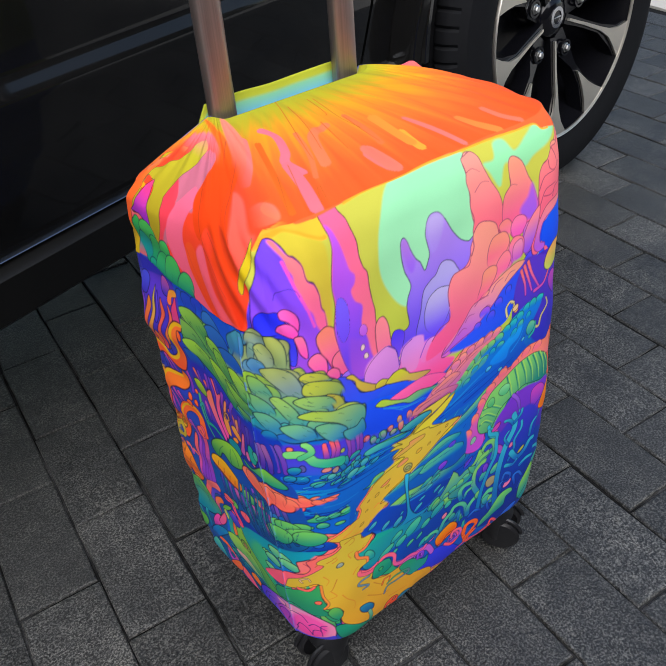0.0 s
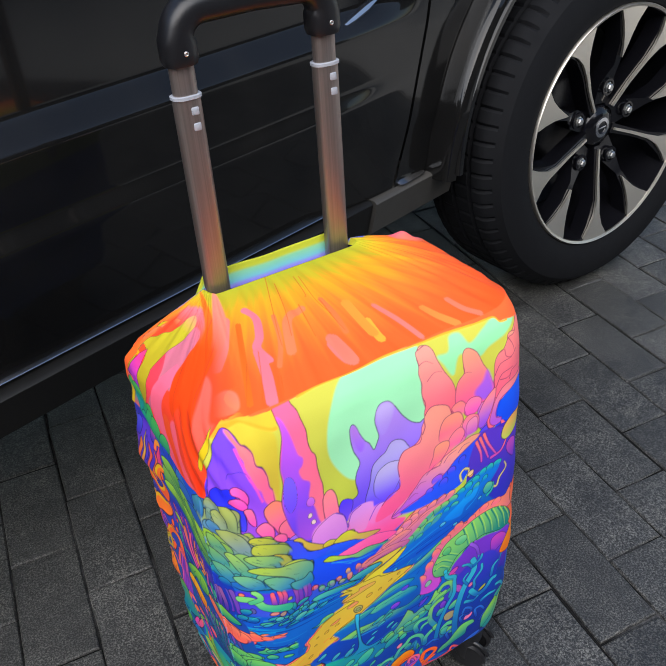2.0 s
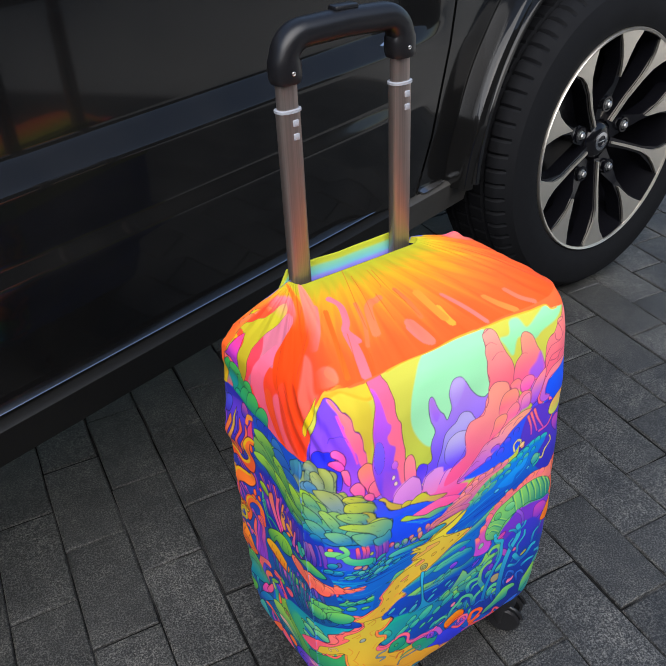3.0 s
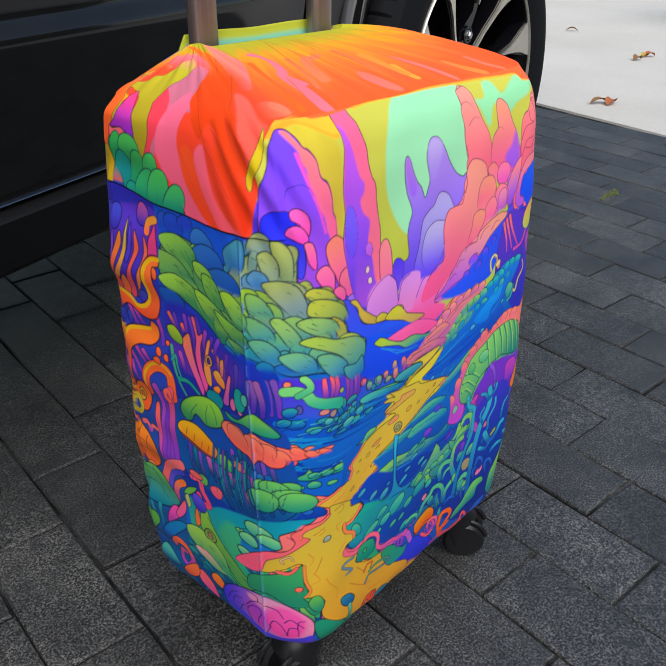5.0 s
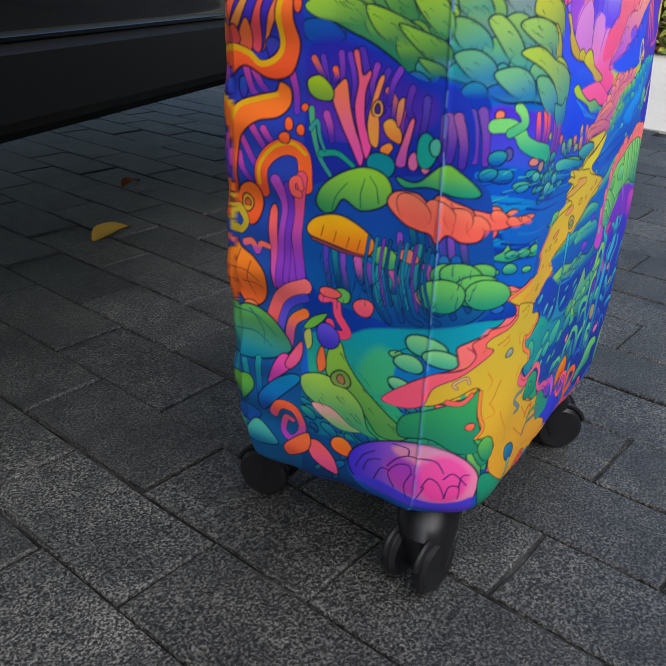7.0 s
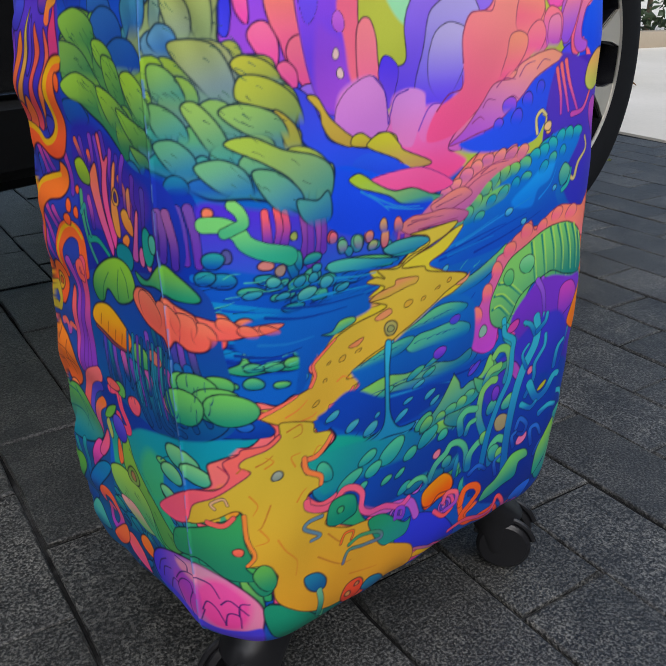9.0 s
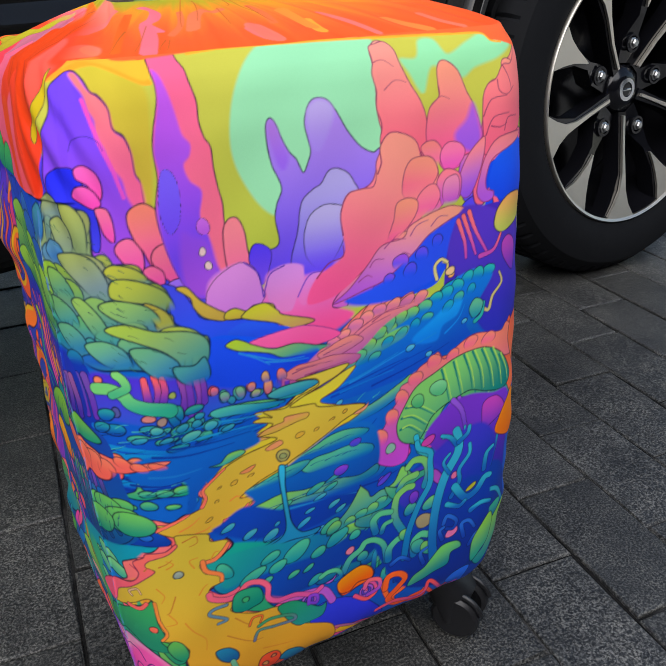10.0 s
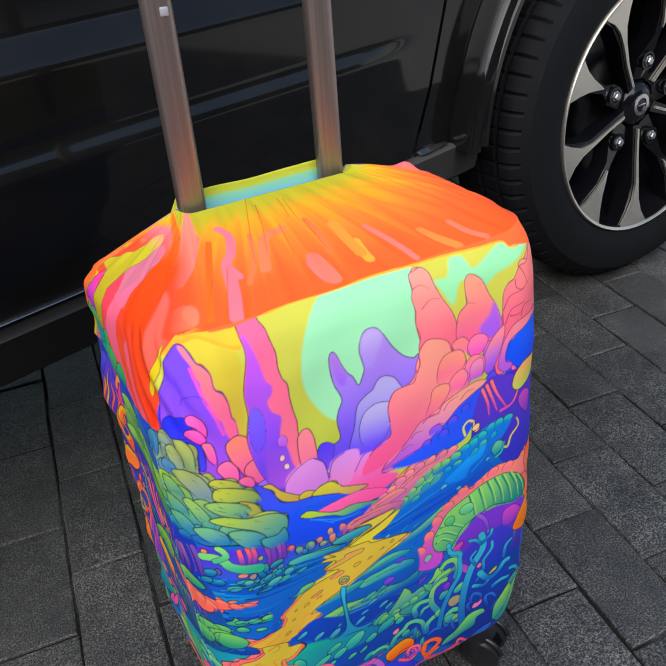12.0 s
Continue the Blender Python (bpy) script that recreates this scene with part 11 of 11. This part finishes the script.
    printed_sheet("top_panel", cover, X[n_wall - 1:][:, cols], Y[n_wall - 1:][:, cols], Z[n_wall - 1:][:, cols], C[n_wall - 1:][:, cols], "orange and yellow top panel gathered round the handle opening", N3[n_wall - 1:][:, cols])
    # back edge of the opening, standing up behind the tubes
    hx = np.linspace(-0.036, 0.141, 160)
    hz = np.linspace(0, 1, 30)
    A, B = np.meshgrid(hx, hz)
    arch = np.clip((0.0885 - np.abs(A - 0.0525)) / 0.014, 0, 1)
    hy = 0.2030 + 0.003 * B + 0.0005 * np.sin(120 * A)
    hzz = 0.530 + (0.025 * arch + 0.003) * B + 0.0006 * np.sin(70 * A + 1) * B
    stops = np.array([rgb("5a60c0"), rgb("9890f0"), rgb("78c8d8"), rgb("90d8a8"), rgb("c8d040"), rgb("c0c434")])
    col = np.stack([np.interp(B, (0, 0.30, 0.42, 0.70, 0.80, 1.0), stops[:, k]) for k in range(3)], -1)
    back = hy + 0.0022
    printed_sheet("back_hem", cover, np.concatenate([A, A[::-1]]), np.concatenate([hy, back[::-1]]), np.concatenate([hzz, hzz[::-1]]), np.concatenate([col, col[::-1]]), "turned-up back hem in yellow, mint and lilac")
    return cover


SEAM_REAR, SEAM_SIDE = -0.1255, -0.0315


def printed_sheet(name, parent, X, Y, Z, C, label="", N=None):
    """A grid of cloth with its print carried as a colour attribute."""
    nr, nc = X.shape
    co = np.stack([X, Y, Z], -1).reshape(-1, 3)
    me = bpy.data.meshes.new(name)
    me.vertices.add(len(co))
    me.vertices.foreach_set("co", co.astype(np.float32).ravel())
    j, i = np.meshgrid(np.arange(nr - 1), np.arange(nc - 1), indexing="ij")
    quads = np.stack([j * nc + i, j * nc + i + 1, (j + 1) * nc + i + 1, (j + 1) * nc + i], -1).reshape(-1, 4)
    me.loops.add(quads.size)
    me.loops.foreach_set("vertex_index", quads.astype(np.int32).ravel())
    me.polygons.add(len(quads))
    me.polygons.foreach_set("loop_start", np.arange(0, quads.size, 4, dtype=np.int32))
    me.polygons.foreach_set("use_smooth", np.ones(len(quads), bool))
    me.update(calc_edges=True)
    layer = me.color_attributes.new("print", "FLOAT_COLOR", "POINT")
    layer.data.foreach_set("color", np.concatenate([C.reshape(-1, 3), np.ones((len(co), 1))], 1).astype(np.float32).ravel())
    if N is not None:
        me.normals_split_custom_set_from_vertices(N.reshape(-1, 3).tolist())
    me.materials.append(M_CLOTH)
    ob = new(name, me)
    ob.parent = parent
    return tagged(ob, label) if label else ob


# ---- the suitcase inside ----
def build_suitcase():
    case = thing("suitcase", SUIT, "small wheeled suitcase hidden under a printed cover, telescopic handle pulled out", "suitcase")
    bm = bmesh.new()
    rings = []
    for z, i in ((0.079, 0.05), (0.081, 0.036), (0.10, 0.022), (0.2, 0.012), (0.45, 0.014), (0.50, 0.022), (0.518, 0.034), (0.524, 0.05)):
        u = np.linspace(U_BACK0, U_END, 96, endpoint=False)
        x, y = outline(u, i, i)
        rings.append([Vector((a, b, z)) for a, b in zip(x, y)])
    part("shell", normals(loft(bm, rings)), M_CASTER, case, "black moulded suitcase shell")

    def tube_ring(c, z, hw, hd, n=28):
        return [Vector((c[0] + hw * math.copysign(abs(math.cos(a)) ** 0.75, math.cos(a)), c[1] + hd * math.copysign(abs(math.sin(a)) ** 0.75, math.sin(a)), z))
                for a in (2 * math.pi * k / n for k in range(n))]

    left, right = (-0.0140, 0.1936), (0.1190, 0.1956)
    for c in (left, right):
        bm = bmesh.new()
        loft(bm, [tube_ring(c, z, 0.0118, 0.0085) for z in (0.47, 0.60, 0.728, 0.729)])
        tube = part("tube", normals(bm), M_TUBE, case, "bronze-brown anodised handle tube")
        bm = bmesh.new()
        loft(bm, [tube_ring(c, z, 0.0104, 0.0072) for z in (0.728, 0.735, 0.758)])
        part("inner_tube", normals(bm), M_TUBE, tube)
        bm = bmesh.new()
        loft(bm, [tube_ring(c, z, w, d) for z, w, d in ((0.7272, 0.0120, 0.0087), (0.7276, 0.0129, 0.0096), (0.7300, 0.0129, 0.0096), (0.7305, 0.0120, 0.0087))])
        part("collar", normals(bm), M_WHITE, tube, "white nylon collar")
        for z in (0.7178, 0.7048):
            bm = bmesh.new()
            box(bm, (c[0] - 0.0004, c[1] - 0.0096, z - 0.0033), (c[0] + 0.0062, c[1] - 0.0070, z + 0.0033), 0.0011)
            part("glide_pad", normals(bm), M_WHITE, tube, "white square glide pad")
    # grip: a rounded arch with thick legs
    bm = bmesh.new()
    path = []
    (xl, yl), (xr, yr) = left, right
    for k in range(5):
        path.append((0, 0.754 + 0.0045 * k))
    r = 0.022
    for k in range(1, 9):
        a = radians(180 - 90 * k / 8)
        path.append((r + r * math.cos(a), 0.772 + r * math.sin(a)))
    half = [(s, z) for s, z in path]
    span = xr - xl
    full = half + [(span / 2, 0.7955)] + [(span - s, z) for s, z in reversed(half)]
    rings = []
    for k, (s, z) in enumerate(full):
        a, b = full[max(k - 1, 0)], full[min(k + 1, len(full) - 1)]
        d = Vector((b[0] - a[0], 0, b[1] - a[1])).normalized()
        nrm = Vector((-d.z, 0, d.x))
        c = Vector((xl + s, yl + (yr - yl) * s / span, z))
        leg = 1.0 if k < 5 or k > len(full) - 6 else 0.86
        w, dp = 0.0150 * leg, 0.0140
        ends = 0.9 if k in (0, len(full) - 1) else 1.0
        rings.append([c + nrm * (w * ends * math.copysign(abs(math.cos(t)) ** 0.8, math.cos(t))) + Vector((0, dp * ends * math.copysign(abs(math.sin(t)) ** 0.8, math.sin(t)), 0))
                      for t in (2 * math.pi * q / 24 for q in range(24))])
    grip = part("grip", normals(loft(bm, rings)), M_PLASTIC, case, "matt black plastic pull handle")
    bm = bmesh.new()
    box(bm, (0.040, 0.188, 0.806), (0.066, 0.202, 0.8115), 0.002)
    part("release_button", normals(bm), M_PLASTIC, grip)
    for c in (left, right):
        bm = bmesh.new()
        m = Matrix.Translation((c[0] + 0.001, c[1] - 0.0137, 0.764)) @ pose(0, 0, 0, 90, 0, 0)
        lathe(bm, [(0.0020, 0.0), (0.0020, 0.0006), (0.0014, 0.0010), (0.0005, 0.0004)], 14, m)
        part("screw", normals(bm), M_STEEL, grip)

    def caster(pos, spin):
        base_m = Matrix.Translation((pos[0], pos[1], 0)) @ pose(0, 0, 0, 0, 0, spin)
        # fork body: a hood that sweeps from the socket down over the axle
        bm = bmesh.new()
        rings = []
        for z, cx, w, d in ((0.086, 0.008, 0.026, 0.024), (0.068, 0.008, 0.0255, 0.0235), (0.056, 0.006, 0.0250, 0.0225), (0.046, 0.004, 0.0235, 0.0218), (0.036, 0.003, 0.0195, 0.0216), (0.026, 0.002, 0.0150, 0.0214), (0.017, 0.000, 0.0110, 0.0210), (0.012, -0.001, 0.0075, 0.0190), (0.0095, -0.002, 0.0035, 0.0150)):
            inward = (Vector((0.055, 0.115, 0)) - Vector((pos[0], pos[1], 0))) * (0.22 if z > 0.08 else 0.12 if z > 0.06 else 0.04 if z > 0.05 else 0)
            rings.append([inward + base_m @ Vector((cx + w * math.copysign(abs(math.cos(a)) ** 0.8, math.cos(a)), d * math.sin(a), z)) for a in (2 * math.pi * k / 24 for k in range(24))])
        fork = part("caster", normals(loft(bm, rings)), M_CASTER, case, "black swivel caster with twin wheels")
        for side in (-1, 1):
            bm = bmesh.new()
            m = base_m @ Matrix.Translation((-0.006, side * 0.0140, 0.0228)) @ pose(0, 0, 0, 90 * side, 0, 0)
            lathe(bm, [(0.010, -0.006), (0.0195, -0.006), (0.0225, -0.0035), (0.0228, 0.0), (0.0221, 0.0035), (0.0185, 0.0062), (0.0155, 0.0048), (0.008, 0.0062), (0.001, 0.0064)], 40, m)
            part("caster_wheel", normals(bm), M_CASTER, fork)
            bm = bmesh.new()
            arc = [base_m @ Vector((-0.006 + 0.0250 * math.cos(radians(t)), side * 0.0140, 0.0228 + 0.0250 * math.sin(radians(t)))) for t in range(20, 165, 8)]
            sweep(bm, arc, 0.0026, 8)
            part("fender_rim", normals(bm), M_CASTER, fork)

    for (x, y), spin in (((-0.072, 0.054), 352), ((-0.040, 0.214), 280), ((0.180, 0.040), 125), ((0.175, 0.180), 40)):
        caster((x, y), spin)
    return case


# ---- loose things on the ground and the garden edge ----
M_LEAF_Y = grain_material("yellow_fallen_leaf", (0.42, 0.25, 0.03), (0.55, 0.36, 0.05), 90, 0.7)
M_LEAF_B = grain_material("brown_fallen_leaf", (0.16, 0.08, 0.03), (0.30, 0.15, 0.05), 90, 0.8)
M_LEAF_R = grain_material("rust_fallen_leaf", (0.30, 0.07, 0.02), (0.42, 0.14, 0.04), 90, 0.75)
M_GREEN = grain_material("hedge_leaf", (0.06, 0.12, 0.02), (0.16, 0.24, 0.04), 40, 0.55)
M_LIME = grain_material("yellow_green_leaf", (0.30, 0.34, 0.04), (0.45, 0.42, 0.06), 40, 0.55)
M_BARK = grain_material("grey_brown_bark", (0.08, 0.055, 0.035), (0.16, 0.11, 0.075), 35, 0.9, 0.004, 0.8)
M_KERB = grain_material("sand_concrete_kerb", (0.26, 0.21, 0.15), (0.36, 0.30, 0.22), 60, 0.9, 0.001)
M_HEDGE = grain_material("evergreen_leaf", (0.012, 0.026, 0.008), (0.03, 0.055, 0.016), 40, 0.6)
M_MOSS = grain_material("joint_moss", (0.09, 0.12, 0.02), (0.18, 0.2, 0.05), 200, 0.95)


def leaf_bmesh(bm, m, length, width, curl):
    """A curled leaf blade with thickness and a raised midrib."""
    n = 9
    rows = []
    for k in range(n):
        t = k / (n - 1)
        w = width * math.sin(math.pi * min(1, t * 0.94 + 0.05)) ** 0.8 * (1 + 0.12 * math.sin(9 * t)) / 2
        x = (t - 0.5) * length
        z = curl * math.sin(math.pi * t) + 0.002
        rows.append([Vector((x, -w, z + abs(w) * 0.35)), Vector((x, -w * 0.5, z + 0.001)), Vector((x, 0, z)), Vector((x, w * 0.5, z + 0.001)), Vector((x, w, z + abs(w) * 0.45))])
    for lift, flip in ((0.0, False), (-0.0007, True)):
        vs = [[bm.verts.new(m @ (p + Vector((0, 0, lift)))) for p in r] for r in rows]
        for a, b in zip(vs, vs[1:]):
            for k in range(4):
                f = (a[k], a[k + 1], b[k + 1], b[k])
                bm.faces.new(f[::-1] if flip else f)


def fallen_leaf(place, length, width, turn, material, label, curl=0.008, z=0.001):
    bm = bmesh.new()
    leaf_bmesh(bm, Matrix.Identity(4), length, width, curl)
    ob = part("fallen_leaf", bm, material)
    ob.matrix_world = Matrix.Translation((place[0], place[1], z)) @ pose(0, 0, 0, 0, 0, turn)
    return tagged(ob, label, "leaf", "fallen leaves")


def build_leaves():
    fallen_leaf((0.315, 0.874), 0.092, 0.046, 10, M_LEAF_Y, "curled dry yellow leaf lying on the paving by the car", 0.006)
    fallen_leaf((0.548, 1.100), 0.055, 0.028, 10, M_LEAF_R, "small rust-red dead leaf on the paving")
    fallen_leaf((1.100, 0.700), 0.034, 0.022, 60, M_LEAF_B, "crumpled brown leaf against the tyre", 0.012)
    rnd = random.Random(21)
    for (x, y), n in (((3.28, 1.39), 3), ((2.35, 1.00), 2), ((3.9, 2.0), 1), ((2.25, 1.35), 3), ((3.0, 0.85), 1), ((2.75, 0.55), 1), ((3.6, 1.05), 3), ((3.25, 2.05), 5), ((4.1, 1.2), 4)):
        for k in range(n):
            mt = rnd.choice((M_LEAF_B, M_LEAF_B, M_LEAF_R, M_LEAF_Y))
            fallen_leaf((x + rnd.uniform(-0.12, 0.12), y + rnd.uniform(-0.06, 0.06)), rnd.uniform(0.05, 0.085), rnd.uniform(0.025, 0.04), rnd.uniform(0, 360), mt,
                        "dry dead leaf on pale concrete", 0.014, 0.006)


def build_moss():
    rnd = random.Random(4)
    for x, y in ((1.72, 1.02), (1.45, 0.53), (1.98, 1.28)):
        bm = bmesh.new()
        for k in range(26):
            a, r = rnd.uniform(0, 6.28), rnd.uniform(0, 0.028)
            c = Vector((r * math.cos(a) * 1.8, r * math.sin(a) * 0.5, 0))
            tip = c + Vector((rnd.uniform(-0.01, 0.01), rnd.uniform(-0.01, 0.01), rnd.uniform(0.006, 0.014)))
            sweep(bm, [c, (c + tip) / 2 + Vector((0.001, 0, 0.001)), tip], [0.0022, 0.0016, 0.0005], 4)
        ob = part("moss_tuft", bm, M_MOSS)
        ob.matrix_world = Matrix.Translation((x, y, -0.002))
        tagged(ob, "small green moss tuft in a paving joint", "moss", "moss tufts")


def build_shrub(place, size, seed, mats, label, leaves=900):
    rnd = random.Random(seed)
    shrub = thing("shrub", Matrix.Translation((*place, 0)), label, "shrub", "garden shrubs")
    tips = []
    for k in range(9):
        bm = bmesh.new()
        a = rnd.uniform(0, 6.28)
        pts = [Vector((0.04 * math.cos(a), 0.04 * math.sin(a), 0))]
        d = Vector((math.cos(a) * 0.6, math.sin(a) * 0.6, 1)).normalized()
        for j in range(6):
            d = (d + Vector((rnd.uniform(-0.3, 0.3), rnd.uniform(-0.3, 0.3), rnd.uniform(-0.05, 0.2)))).normalized()
            pts.append(pts[-1] + d * size * 0.17)
            tips.append(pts[-1].copy())
        sweep(bm, pts, [0.016 * (1 - 0.13 * j) for j in range(7)], 6)
        part("stem", bm, M_BARK, shrub)
    for mt in mats:
        bm = bmesh.new()
        for k in range(leaves // len(mats)):
            c = rnd.choice(tips) + Vector((rnd.gauss(0, 0.16), rnd.gauss(0, 0.16), rnd.gauss(-0.08, 0.16))) * size
            if c.z < 0.03:
                c.z = 0.03 + rnd.random() * 0.1
            m = Matrix.Translation(c) @ pose(0, 0, 0, rnd.uniform(-50, 50), rnd.uniform(-50, 50), rnd.uniform(0, 360))
            L, w = rnd.uniform(0.05, 0.1), rnd.uniform(0.02, 0.035)
            pts = [(-L / 2, 0, 0), (-L * 0.15, w / 2, 0.004), (L * 0.25, w * 0.4, 0), (L / 2, 0, -0.006), (L * 0.25, -w * 0.4, 0), (-L * 0.15, -w / 2, 0.004)]
            bm.faces.new([bm.verts.new(m @ Vector(q)) for q in pts])
        tagged(part("foliage", bm, mt, shrub, smooth=False), kind="stuff")
    return shrub


def build_kerb():
    """Low kerb along the far side of the slab."""
    a, b = Vector((1.5, 4.05, 0)), Vector((14.0, 2.25, 0))
    d = (b - a).normalized()
    n = Vector((-d.y, d.x, 0))
    kerb = thing("kerb", Matrix.Identity(4), "low sand-coloured concrete kerb behind the driveway", "kerb", kind="structure")
    k = 0
    while k * 0.8 < (b - a).length:
        bm = bmesh.new()
        m = Matrix.Translation(a + d * (0.8 * k + 0.4) + n * 0.08) @ pose(0, 0, 0, 0, 0, math.degrees(math.atan2(d.y, d.x)))
        box(bm, (-0.397, -0.08, -0.05), (0.397, 0.08, 0.125), 0.012, m)
        part("kerb_stone", normals(bm), M_KERB, kerb)
        k += 1
    return kerb


def build_hedge():
    """Clipped hedge behind the kerb, its face broken by leaves."""
    rnd = random.Random(17)
    hedge = thing("hedge", Matrix.Identity(4), "dark evergreen hedge behind the kerb of the driveway", "hedge")
    a, b = Vector((1.5, 4.6, 0)), Vector((14.0, 2.8, 0))
    bm = bmesh.new()
    for k in range(26):
        c = a.lerp(b, k / 25) + Vector((rnd.uniform(-0.1, 0.1), 0.5, 0))
        sweep(bm, [c, c + Vector((0.03, 0.02, 0.5)), c + Vector((rnd.uniform(-0.1, 0.1), 0.05, 1.3))], [0.03, 0.024, 0.01], 6)
    part("stem", bm, M_BARK, hedge)
    bm = bmesh.new()
    for k in range(9000):
        c = a.lerp(b, rnd.random()) + Vector((0, abs(rnd.gauss(0, 0.16)) + 0.12 * math.sin(k), rnd.uniform(0.02, 1.75)))
        m = Matrix.Translation(c) @ pose(0, 0, 0, rnd.uniform(20, 100), rnd.uniform(-50, 50), rnd.uniform(0, 360))
        L, w = rnd.uniform(0.08, 0.15), rnd.uniform(0.04, 0.07)
        bm.faces.new([bm.verts.new(m @ Vector(q)) for q in ((-L / 2, 0, 0), (0, w / 2, 0.006), (L / 2, 0, -0.006), (0, -w / 2, 0.006))])
    tagged(part("foliage", bm, M_HEDGE, hedge, smooth=False), kind="stuff")
    return hedge


build_leaves()
build_moss()
build_shrub((4.85, 1.08), 0.75, 3, (M_GREEN, M_LIME, M_GREEN, M_LEAF_B), "dense garden shrub with lime, dark green and dry leaves", 4200)
build_kerb()
build_hedge()
build_shrub((3.45, 2.45), 0.30, 6, (M_GREEN, M_HEDGE, M_LEAF_B), "low dark shrub over brown leaf litter by the driveway", 900)


build_cover()
build_suitcase()
build_paving()
